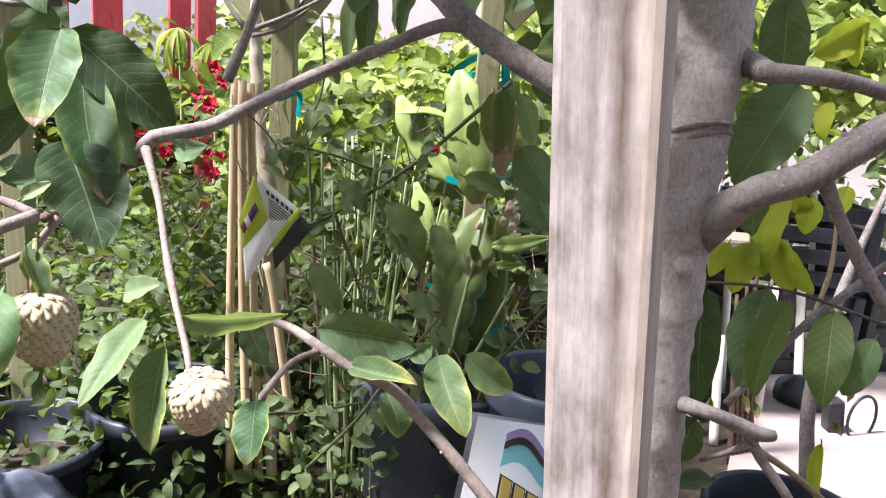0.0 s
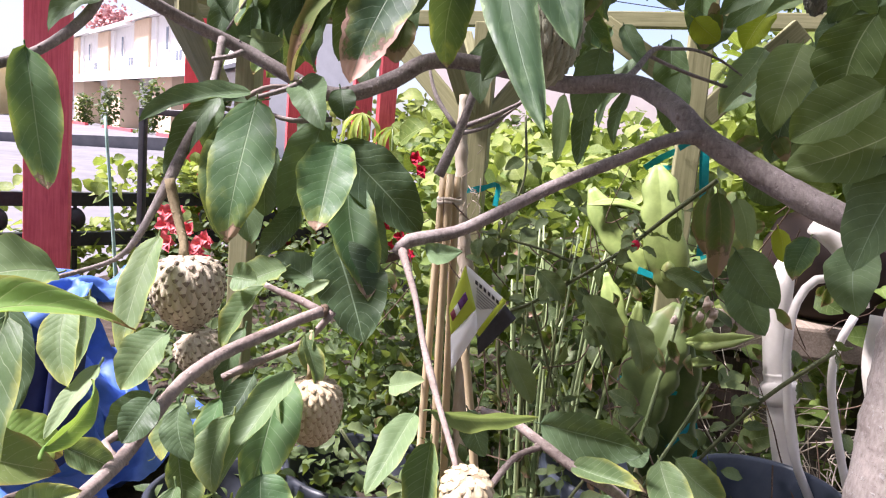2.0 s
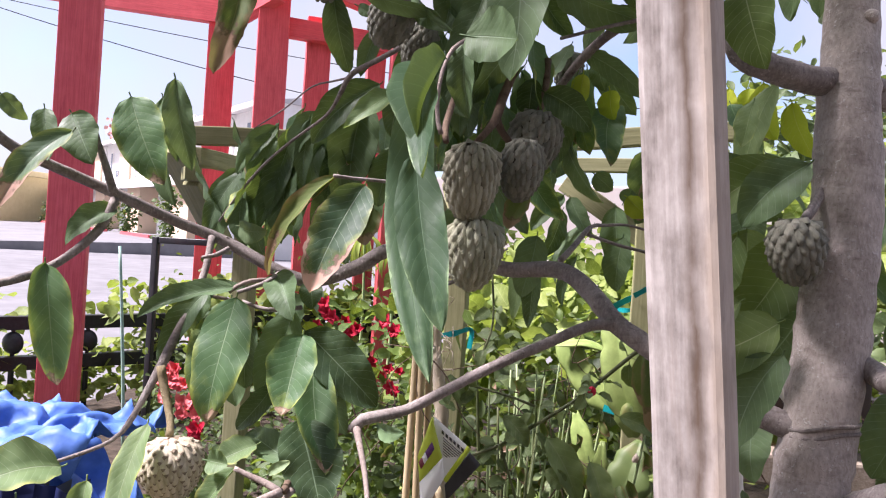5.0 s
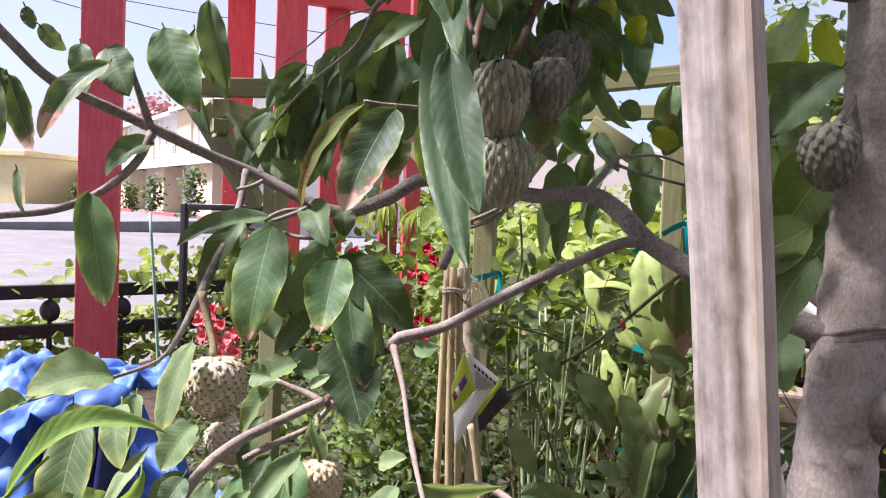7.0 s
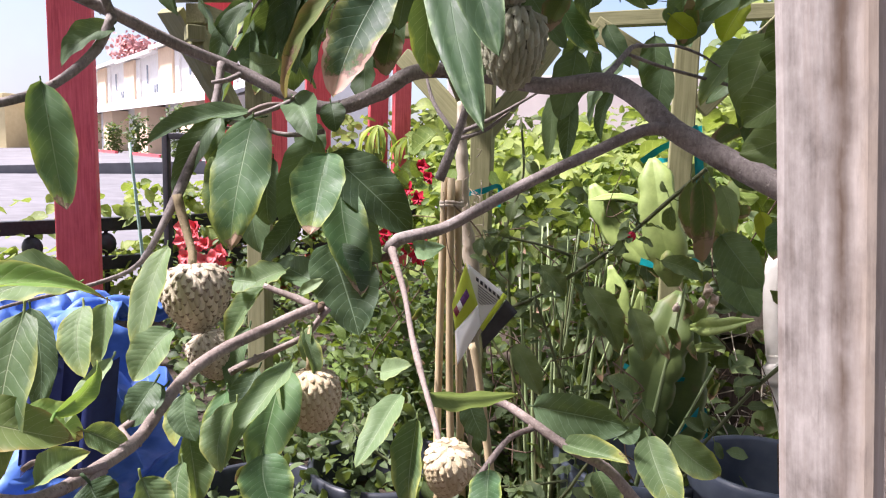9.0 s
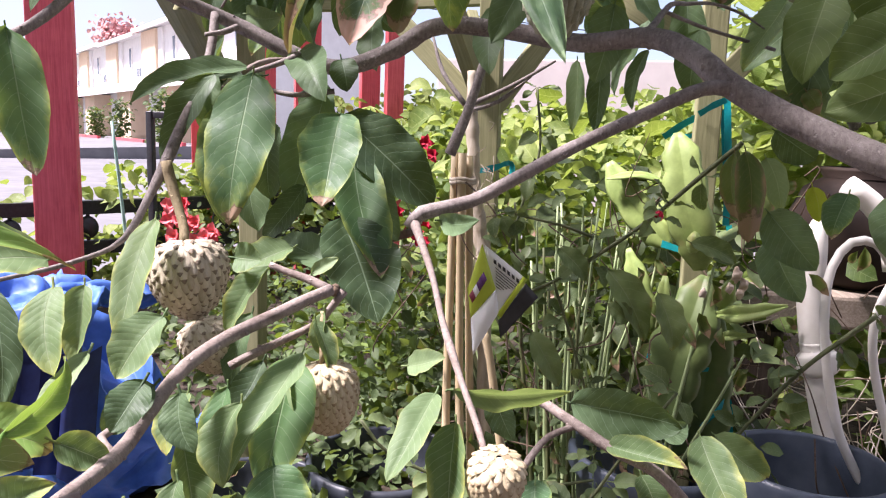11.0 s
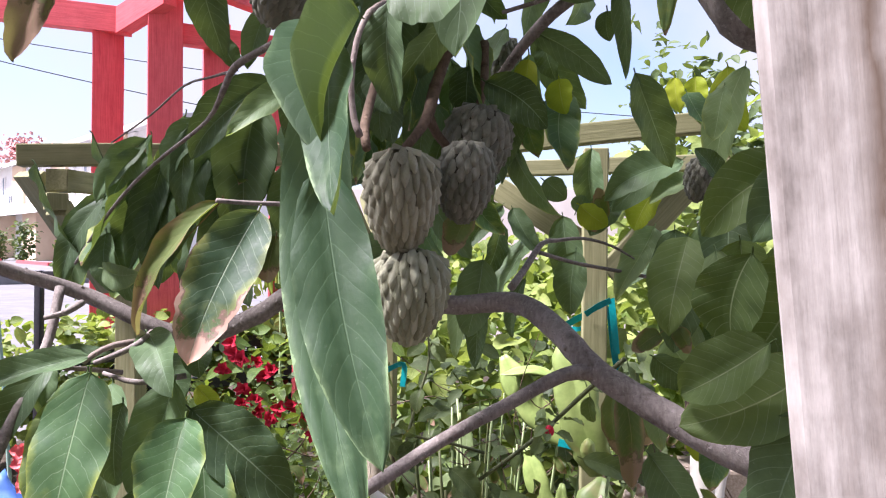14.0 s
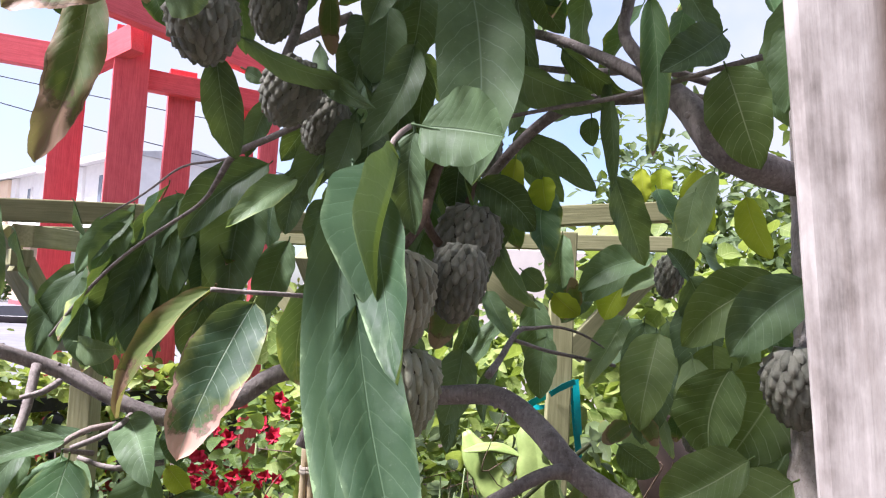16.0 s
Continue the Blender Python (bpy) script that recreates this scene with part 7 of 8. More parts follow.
def tarp_heap(corner, wide, deep, seed):
    """A stiff tarpaulin thrown over a heap: broad flat facets, sharp creases, an overhanging upper fold and a loose apron in front."""
    thing = empty("tarpaulin", (corner[0] + wide / 2, corner[1] + deep / 2, 0), "crumpled bright blue tarpaulin heaped on the ground", "tarpaulin")
    rng = random.Random(seed)

    def rumple(bm):
        bm.normal_update()
        moves = [(v, v.normal * (0.045 * (0.25 - abs(noise.noise(v.co * 7.0))) + 0.03 * (0.25 - abs(noise.noise(v.co * 17 + Vector((3, 1, 7))))))) for v in bm.verts]
        for v, d in moves:
            v.co += d
            v.co.z = max(0.004, v.co.z)

    def drape(name, n, height, spread, label):
        bm = bmesh.new()
        grid = []
        for j in range(n + 1):
            row = []
            for i in range(n + 1):
                u, v = i / n, j / n
                x = corner[0] + (u + rng.uniform(-0.5, 0.5) * spread / n) * wide
                y = corner[1] + (v + rng.uniform(-0.5, 0.5) * spread / n) * deep
                row.append(bm.verts.new((x, y, max(0.004, height(u, v) + rng.uniform(-0.10, 0.085) * (u * (1 - u) * v * 6 + 0.3)))))
            grid.append(row)
        for j in range(n):
            for i in range(n):
                a, b, c, d = grid[j][i], grid[j][i + 1], grid[j + 1][i + 1], grid[j + 1][i]
                for q in (((a, b, c), (a, c, d)) if rng.random() < 0.5 else ((a, b, d), (b, c, d))):
                    bm.faces.new(q)
        bmesh.ops.subdivide_edges(bm, edges=bm.edges[:], cuts=4, use_grid_fill=True)
        for v in bm.verts:
            v.co.z = max(0.004, v.co.z + 0.006 * noise.noise(v.co * 9))
        rumple(bm)
        return part(name, bm, TARP, thing, label)

    drape("apron", 11, lambda u, v: 0.05 + 0.34 * min(1, max(0, (v - 0.05) * 2.2)) * math.sin(math.pi * min(1, u + 0.28)) ** 0.6, 0.9, "creased blue sheet spread over the heap")
    # navy pleats added where the sheet lies in shade
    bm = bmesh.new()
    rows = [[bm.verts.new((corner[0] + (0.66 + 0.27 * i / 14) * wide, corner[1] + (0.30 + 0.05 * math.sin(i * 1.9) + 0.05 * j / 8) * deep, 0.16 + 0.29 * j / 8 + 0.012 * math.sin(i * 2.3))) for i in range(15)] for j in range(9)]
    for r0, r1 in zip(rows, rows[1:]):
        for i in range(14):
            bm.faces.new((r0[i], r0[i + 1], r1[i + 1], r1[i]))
    part("shade_fold", bm, TARP_SHADE, thing, "dark navy pleats added as the shaded hollow of the tarpaulin")
    bm = bmesh.new()
    grid = []
    for j in range(9):
        row = []
        for i in range(13):
            u, v = i / 12, j / 8
            row.append(bm.verts.new((corner[0] + (0.02 + 0.84 * u) * wide + rng.uniform(-0.012, 0.012), corner[1] + (0.36 + 0.5 * v) * deep + 0.05 * math.sin(u * 7), 0.40 + 0.11 * math.sin(math.pi * (0.25 + 0.6 * v)) + 0.04 * u - (0.07 if j == 0 else 0) + rng.uniform(-0.055, 0.055))))
        grid.append(row)
    for r0, r1 in zip(grid, grid[1:]):
        for i in range(12):
            a, b, c, d = r0[i], r0[i + 1], r1[i + 1], r1[i]
            for q in (((a, b, c), (a, c, d)) if rng.random() < 0.5 else ((a, b, d), (b, c, d))):
                bm.faces.new(q)
    bmesh.ops.subdivide_edges(bm, edges=bm.edges[:], cuts=4, use_grid_fill=True)
    rumple(bm)
    r = bmesh.ops.extrude_face_region(bm, geom=bm.faces[:])
    bmesh.ops.translate(bm, verts=[v for v in r["geom"] if isinstance(v, bmesh.types.BMVert)], vec=(0, 0, 0.003))
    bmesh.ops.recalc_face_normals(bm, faces=bm.faces[:])
    part("upper_fold", bm, TARP, thing, "creased blue fold lying on top")


tarp_heap((-2.155, 1.15), 0.92, 1.0, 6)

q = (-0.822, 1.062, 0.397)
crumple("plastic_sheet", (q[0] - 0.25, q[1] - 0.2, 0), 0.5, 0.5, 0.1, plain("clear_sheet", (0.07, 0.085, 0.12), (0.18, 0.20, 0.25), 0.25, 25), "crumpled grey plastic sheeting under the branch", "plastic sheet", 8.0, 0.30, 12)

# soil bag leaning on the pots
bag = empty("soil_bag", (0.213, 1.044, 0.151), "white plastic soil bag with cyan, purple and gold print", "bag")
B0, BX, BZ = Vector((0.118, 1.120, 0.412)), Vector((0.93, 0.30, -0.22)), Vector((0.13, 0.18, 0.97))
BN = BX.cross(BZ).normalized()


def bag_point(u, v, out):
    return B0 + BX * u + BZ * v + BN * out


def bag_panel(name, mat, outline, out, parent):
    bm = bmesh.new()
    bm.faces.new([bm.verts.new(bag_point(u, v, out + 0.012 * math.cos(u * 9))) for u, v in outline])
    r = bmesh.ops.extrude_face_region(bm, geom=bm.faces[:])
    bmesh.ops.translate(bm, verts=[g for g in r["geom"] if isinstance(g, bmesh.types.BMVert)], vec=BN * 0.0015)
    bmesh.ops.recalc_face_normals(bm, faces=bm.faces[:])
    return part(name, bm, mat, parent, smooth=False)


bm = bmesh.new()
grid = [[bm.verts.new(bag_point(-0.03 + 0.34 * i / 16, 0.05 - 0.62 * j / 18, s * (0.05 * math.sin(math.pi * i / 16) * math.sin(math.pi * min(1, j / 9)) + 0.012 * math.cos((-0.03 + 0.34 * i / 16) * 9) + 0.004 * noise.noise(Vector((i, j, s)))))) for i in range(17)] for s in (1, -1) for j in range(19)]
for g in (grid[:19], grid[19:]):
    for r0, r1 in zip(g, g[1:]):
        for i in range(16):
            bm.faces.new((r0[i], r0[i + 1], r1[i + 1], r1[i]))
part("sack", bm, BAG, bag)
wave = [(u, 0.022 - 0.16 * u + 0.016 * math.sin(u * 48)) for u in [k * 0.012 for k in range(22)]]
bag_panel("cyan_band", BAG_CYAN, [(u, v - 0.004) for u, v in wave] + [(u, v - 0.034) for u, v in wave[::-1]], 0.052, bag)
bag_panel("black_band", LABEL_INK, [(u, v + 0.008) for u, v in wave] + [(u, v - 0.004) for u, v in wave[::-1]], 0.053, bag)
bag_panel("purple_band", BAG_PURPLE, [(u, v + 0.022) for u, v in wave] + [(u, v + 0.008) for u, v in wave[::-1]], 0.052, bag)
for k in range(5):
    u = 0.006 + k * 0.027
    top, low = -0.022 - 0.42 * u, -0.078 - 0.46 * u
    bag_panel("emblem_edge", LABEL_INK, [(u - 0.003, top + 0.003), (u + 0.022, top - 0.007), (u + 0.026, low - 0.010), (u - 0.001, low - 0.001)], 0.0535, bag)
    bag_panel("emblem_bar", BAG_GOLD, [(u, top), (u + 0.019, top - 0.008), (u + 0.022, low - 0.006), (u + 0.002, low + 0.002)], 0.056, bag)
bag_panel("scroll_bar", BAG_GOLD, [(0.0, -0.092), (0.13, -0.160), (0.13, -0.172), (0.0, -0.104)], 0.055, bag)

# ---- young plants in the middle: canes, tag, cactus, rose, stems ----
canes = empty("bamboo_stakes", (-0.363, 1.233, 0.409), "bundle of pale bamboo stakes tied with grey tape", "stake")
for pts in ([(-0.383, 1.396, 0.151), (-0.396, 1.425, 0.478), (-0.397, 1.440, 0.971)], [(-0.347, 1.404, 0.152), (-0.373, 1.430, 0.550), (-0.382, 1.433, 0.969)], [(-0.329, 1.427, 0.141), (-0.356, 1.454, 0.545), (-0.372, 1.455, 0.964)], [(-0.255, 1.390, 0.272), (-0.304, 1.396, 0.567), (-0.321, 1.400, 0.621)]):
    bm = bmesh.new()
    tube(bm, [(*p, 0.0095 if k == 0 else 0.0085) for k, p in enumerate(pts)], 9, 0.05, 0.05)
    part("cane", bm, CANE, canes)
bm = bmesh.new()
for dz in (0, 0.006):
    c = Vector((-0.379, 1.435, 0.912)) + Vector((0, 0, dz))
    tube(bm, [(*(c + Vector((0.024 * math.cos(w), 0.018 * math.sin(w), 0.002 * math.sin(3 * w)))), 0.0042) for w in [math.tau * j / 10 for j in range(11)]], 7, 0.01, cap=False)
part("tape", bm, FIBRE, canes)

sapling = empty("grafted_sapling", (-0.311, 1.430, 0.142), "young sapling with a dry fibre-wrapped stem tied to the stakes", "sapling")
bm = bmesh.new()
tube(bm, [(*(-0.304, 1.432, 0.142), 0.013), (*(-0.323, 1.460, 0.474), 0.014), (*(-0.340, 1.496, 0.726), 0.016), (*(-0.369, 1.517, 0.897), 0.014), (*(-0.384, 1.537, 1.045), 0.013), (*(-0.392, 1.550, 1.137), 0.008)], 10, 0.012, 0.35)
part("stem", bm, FIBRE, sapling)
for k in range(26):
    rng = random.Random(700 + k)
    c = Vector((-0.347, 1.493, 0.784)) + Vector((rng.gauss(0, 0.012), rng.gauss(0, 0.01), rng.uniform(-0.12, 0.24)))
    bm = bmesh.new()
    d = Vector((rng.gauss(0, 0.03), rng.gauss(-0.01, 0.02), rng.gauss(-0.03, 0.05)))
    tube(bm, [(*c, 0.0012), (*(c + d * 0.5 + Vector((0.01, 0, 0.006))), 0.001), (*(c + d), 0.0006)], 4, 0.02)
    part("fibre", bm, FIBRE, sapling)
bm = bmesh.new()
tube(bm, [(*(-0.395, 1.378, 0.967), 0.011), (*(-0.377, 1.390, 1.019), 0.010), (*(-0.355, 1.406, 1.093), 0.0085), (*(-0.338, 1.433, 1.178), 0.0075)], 10, 0.015, 0.1)
part("side_shoot", bm, BARK, sapling)
for a, b, c in (((-0.378, 1.480, 1.065), (-0.302, 1.480, 1.100), (-0.213, 1.486, 1.153)), ((-0.377, 1.478, 1.054), (-0.322, 1.482, 1.072), (-0.260, 1.492, 1.123)), ((-0.389, 1.477, 1.065), (-0.441, 1.498, 1.131), (-0.472, 1.525, 1.211))):
    bm = bmesh.new()
    tube(bm, [(*a, 0.0055), (*b, 0.0045), (*c, 0.0025)], 7, 0.02, 0.15)
    part("shoot", bm, BARK, sapling)

# plant tag
tag = empty("plant_tag", (-0.279, 1.140, 0.745), "folded lime and white paper plant tag tied to the stakes", "tag")


def card(name, corners, mat, thick=0.0012, lift=0.0, curl=0.0, cells=8, label=""):
    """A thin bent card between four corners."""
    bm = bmesh.new()
    a, b, c, d = [Vector(q) for q in corners]
    n = (b - a).cross(d - a).normalized()
    if n.y > 0:
        n.negate()
    layers = []
    for o in (lift, lift - thick):
        g = []
        for j in range(cells + 1):
            v = j / cells
            row = []
            for i in range(cells + 1):
                u = i / cells
                p = (a.lerp(b, u)).lerp(d.lerp(c, u), v)
                row.append(bm.verts.new(p + n * (o + curl * math.sin(math.pi * v) * math.sin(math.pi * u))))
            g.append(row)
        layers.append(g)
    for g in layers:
        for r0, r1 in zip(g, g[1:]):
            for i in range(cells):
                bm.faces.new((r0[i], r0[i + 1], r1[i + 1], r1[i]))
    f, k = layers
    edge = lambda g: g[0] + [r[-1] for r in g[1:]] + g[-1][-2::-1] + [r[0] for r in g[-2:0:-1]]
    for p0, p1, q0, q1 in zip(edge(f), edge(f)[1:] + edge(f)[:1], edge(k), edge(k)[1:] + edge(k)[:1]):
        bm.faces.new((p0, p1, q1, q0))
    bmesh.ops.recalc_face_normals(bm, faces=bm.faces[:])
    return part(name, bm, mat, tag, label)


T1, T2, T3, T4 = (-0.294, 1.203, 0.824), (-0.222, 1.222, 0.766), (-0.262, 1.206, 0.700), (-0.286, 1.201, 0.722)
card("back_leaf", (T1, T2, T3, T4), LABEL_WHITE, label="white leaf with small black symbols")
card("lime_edge", (lerp(T1, T2, 0.90), T2, T3, lerp(T4, T3, 0.72)), LABEL_LIME, 0.0006, 0.0014, cells=2)
card("black_leaf", ((-0.224, 1.228, 0.758), (-0.203, 1.236, 0.734), (-0.262, 1.214, 0.662), (-0.266, 1.210, 0.694)), LABEL_INK, label="black lower leaf")
U1, U2, U3, U4 = (-0.297, 1.197, 0.826), (-0.270, 1.190, 0.752), (-0.309, 1.181, 0.702), (-0.317, 1.184, 0.750)
card("front_leaf", (U1, U2, U3, U4), LABEL_LIME, curl=0.006, label="lime green leaf with a small picture")
card("curled_end", (U2, (-0.263, 1.186, 0.714), (-0.302, 1.177, 0.639), U3), LABEL_WHITE, curl=0.008, label="white curled lower end")
W0, W1 = Vector(lerp(T1, T2, 0.20)), Vector(lerp(T1, T2, 0.84))
DN = (Vector(T4) - Vector(T1)).normalized()
ND = (Vector(T2) - Vector(T1)).cross(DN).normalized()
if ND.y > 0:
    ND.negate()
for k in range(6):
    a = W0.lerp(W1, k / 6) + DN * 0.012
    b = W0.lerp(W1, (k + 0.62) / 6) + DN * 0.012
    card("symbol", (a, b, b + DN * 0.007, a + DN * 0.007), LABEL_INK, 0.0006, 0.0016, cells=1)
for k in range(7):
    a = W0.lerp(W1, 0.06) + DN * (0.024 + k * 0.0052)
    b = W0.lerp(W1, 0.95 - 0.12 * k) + DN * (0.024 + k * 0.0052)
    card("text_bar", (a, b, b + DN * 0.0017, a + DN * 0.0017), LABEL_INK, 0.0006, 0.0016, cells=1)
for k, mat in enumerate((LABEL_RED, LABEL_WHITE, LABEL_PLUM, LABEL_PLUM)):
    p, q = lerp((-0.3125, 1.176, 0.741), (-0.290, 1.180, 0.782), k / 4), lerp((-0.3125, 1.176, 0.741), (-0.290, 1.180, 0.782), (k + 1) / 4)
    card("picture", (p, q, (q[0] + 0.006, q[1], q[2] - 0.013), (p[0] + 0.006, p[1], p[2] - 0.013)), mat, 0.0006, 0.0, cells=1)


def cactus_stem(parent, points, wing, seed=0, wings=3, mat=CACTUS):
    """A three-winged climbing cactus stem with scalloped ribs."""
    line = spline([(*p, w) for p, w in zip(points, wing)], 0.012)
    bm = bmesh.new()
    rings, x = [], None
    for k, q in enumerate(line):
        c, w = q.to_3d(), q[3]
        z = (line[min(k + 1, len(line) - 1)].to_3d() - line[max(k - 1, 0)].to_3d()).normalized()
        if x is None:
            x = Vector((1, -0.25, 0)) - z * z.x
        x = (x - z * x.dot(z)).normalized()
        y = z.cross(x)
        scallop = 0.74 + 0.34 * abs(math.sin(k * 0.55 + seed)) ** 0.5 + 0.06 * noise.noise(Vector((k * 0.5, seed, 0)))
        end = min(1, 0.35 + 0.65 * min(k, len(line) - 1 - k) / 3)
        ring = []
        for j in range(18):
            a = math.tau * j / 18
            rib = abs(math.cos(wings / 2 * a)) ** (3.0 if wings == 3 else 1.6)
            r = w * (0.20 + 0.80 * rib * scallop) * end
            ring.append(bm.verts.new(c + x * math.cos(a) * r + y * math.sin(a) * r * (0.8 if wings == 3 else 0.5)))
        rings.append(ring)
    for r0, r1 in zip(rings, rings[1:]):
        for j in range(18):
            bm.faces.new((r0[j], r0[(j + 1) % 18], r1[(j + 1) % 18], r1[j]))
    bm.faces.new(rings[0][::-1])
    bm.faces.new(rings[-1])
    return part("cactus_stem", bm, mat, parent)


cactus = empty("climbing_cactus", (0.066, 1.638, 0.245), "green three-winged climbing cactus tied to a post with teal tape", "cactus")
for k, (pts, wing, wings, mat) in enumerate((
    ([(0.033, 1.578, 1.023), (0.047, 1.548, 0.949), (0.059, 1.528, 0.873), (0.081, 1.522, 0.808), (0.092, 1.526, 0.752)], (0.030, 0.040, 0.043, 0.040, 0.034), 2, CACTUS),
    ([(-0.098, 1.726, 0.955), (-0.063, 1.703, 0.894), (-0.012, 1.683, 0.830), (0.044, 1.664, 0.774)], (0.024, 0.034, 0.036, 0.026), 2, CACTUS),
    ([(-0.102, 1.678, 0.919), (-0.030, 1.694, 0.930), (0.035, 1.684, 0.913)], (0.012, 0.020, 0.010), 2, CACTUS),
    ([(-0.044, 1.666, 0.768), (-0.016, 1.639, 0.687), (0.017, 1.630, 0.592)], (0.016, 0.026, 0.02), 2, CACTUS),
    ([(0.112, 1.589, 0.731), (0.089, 1.551, 0.654), (0.068, 1.536, 0.586), (0.054, 1.540, 0.499), (0.053, 1.541, 0.376)], (0.03, 0.055, 0.060, 0.055, 0.045), 2, CACTUS_SHADE),
    ([(0.133, 1.541, 0.661), (0.185, 1.492, 0.677), (0.248, 1.468, 0.704)], (0.022, 0.026, 0.012), 3, CACTUS),
    ([(0.130, 1.533, 0.616), (0.164, 1.511, 0.625), (0.200, 1.489, 0.637)], (0.014, 0.018, 0.010), 3, CACTUS),
    ([(0.126, 1.546, 0.309), (0.126, 1.566, 0.437), (0.131, 1.582, 0.530), (0.142, 1.592, 0.649)], (0.050, 0.058, 0.050, 0.034), 2, CACTUS_SHADE),
    ([(0.028, 1.517, 0.646), (0.025, 1.515, 0.703), (0.027, 1.521, 0.737)], (0.014, 0.020, 0.014), 2, CACTUS),
    ([(0.136, 1.561, 0.656), (0.146, 1.550, 0.700), (0.164, 1.549, 0.742)], (0.022, 0.024, 0.014), 3, CACTUS))):
    cactus_stem(cactus, pts, wing, k * 1.7, wings, mat)
BUD = plain("pale_bud", (0.40, 0.31, 0.22), (0.66, 0.55, 0.48), 0.7, 90)
for p, s, mat in (((0.074, 1.501, 0.810), 0.014, CACTUS), ((0.160, 1.519, 0.749), 0.009, BUD), ((0.175, 1.519, 0.730), 0.008, BUD), ((0.169, 1.515, 0.713), 0.007, BUD), ((0.147, 1.502, 0.725), 0.007, BUD), ((0.100, 1.511, 0.710), 0.007, BUD)):
    bm = bmesh.new()
    bmesh.ops.create_icosphere(bm, subdivisions=3, radius=s)
    for v in bm.verts:
        v.co *= 1 + (0.2 if mat is CACTUS else 0.7) * noise.noise(v.co * 130 + Vector(p) * 9)
        v.co.z *= 1.5
        v.co += Vector(p)
    part("bud", bm, mat, cactus)
# teal plant tape
def ribbon(points, wide, label="shiny teal plastic plant tape tied round the post"):
    bm = bmesh.new()
    line = spline([(*p, 0) for p in points], 0.008)
    n = len(line)
    rows = []
    for k, q in enumerate(line):
        c = q.to_3d()
        z = (line[min(k + 1, n - 1)].to_3d() - line[max(k - 1, 0)].to_3d()).normalized()
        side = z.cross(Vector((0.2, -1, 0.1))).normalized() * wide / 2
        off = Vector((0, -0.0012, 0.003 * noise.noise(c * 40)))
        rows.append([bm.verts.new(c - side + off), bm.verts.new(c + side - off), bm.verts.new(c + side - off + Vector((0, 0.0012, 0))), bm.verts.new(c - side + off + Vector((0, 0.0012, 0)))])
    for r0, r1 in zip(rows, rows[1:]):
        for j in range(4):
            bm.faces.new((r0[j], r0[(j + 1) % 4], r1[(j + 1) % 4], r1[j]))
    return tagged(mesh_object("plant_tape", bm, TEAL, smooth=False), label, "tape", "teal plant tapes")


ribbon([(0.075, 1.609, 1.062), (0.101, 1.603, 1.080), (0.126, 1.606, 1.092)], 0.012)
ribbon([(0.128, 1.617, 1.095), (0.133, 1.616, 1.051), (0.141, 1.624, 0.980)], 0.014)
ribbon([(0.013, 1.665, 1.014), (0.054, 1.647, 1.045), (0.090, 1.637, 1.063), (0.126, 1.646, 1.073)], 0.015)
ribbon([(0.128, 1.646, 1.075), (0.137, 1.646, 0.995), (0.149, 1.646, 0.914), (0.150, 1.633, 0.833)], 0.014)
ribbon([(0.170, 1.719, 0.825), (0.174, 1.716, 0.800), (0.145, 1.687, 0.787), (0.084, 1.652, 0.772), (0.024, 1.641, 0.786)], 0.013)
ribbon([(0.000, 1.559, 0.558), (0.068, 1.550, 0.543), (0.163, 1.588, 0.531)], 0.012)
ribbon([(0.124, 1.542, 0.421), (0.151, 1.543, 0.455), (0.177, 1.562, 0.475), (0.188, 1.558, 0.374)], 0.010)
ribbon([(-0.400, 1.604, 0.923), (-0.345, 1.596, 0.935), (-0.307, 1.615, 0.946), (-0.308, 1.612, 0.899)], 0.012)
ribbon([(0.034, 1.752, 1.016), (0.073, 1.730, 1.019), (0.102, 1.738, 1.036)], 0.01)

# rose: canes, leaves, hips
rose = empty("rose_bush", (-0.196, 1.127, 0.480), "rose bush with long green canes and small toothed leaves", "rose")
ROSE_LINES = (
    [(0.125, 1.377, 1.006), (0.066, 1.407, 0.945), (-0.014, 1.419, 0.863), (-0.090, 1.414, 0.801), (-0.189, 1.403, 0.731), (-0.262, 1.403, 0.693), (-0.304, 1.409, 0.654)],
    [(0.367, 1.370, 0.718), (0.286, 1.365, 0.643), (0.239, 1.369, 0.587), (0.192, 1.371, 0.519), (0.152, 1.375, 0.455), (0.121, 1.379, 0.375)],
    [(-0.122, 1.411, 0.821), (-0.175, 1.383, 0.842), (-0.236, 1.372, 0.855), (-0.299, 1.372, 0.867)],
    [(-0.189, 1.403, 0.731), (-0.151, 1.415, 0.622), (-0.110, 1.422, 0.488), (-0.074, 1.428, 0.278)],
    [(-0.279, 1.415, 0.788), (-0.256, 1.457, 0.895), (-0.235, 1.485, 0.982), (-0.249, 1.512, 1.103)],
    [(-0.014, 1.419, 0.863), (0.005, 1.415, 0.880), (-0.004, 1.401, 0.870)],
    [(-0.458, 1.058, 0.554), (-0.406, 1.055, 0.503), (-0.295, 1.080, 0.459), (-0.186, 1.122, 0.447), (-0.092, 1.155, 0.456)],
    [(-0.170, 1.060, 0.379), (-0.096, 1.083, 0.459), (-0.057, 1.099, 0.518), (0.023, 1.129, 0.626)])
rng = random.Random(31)
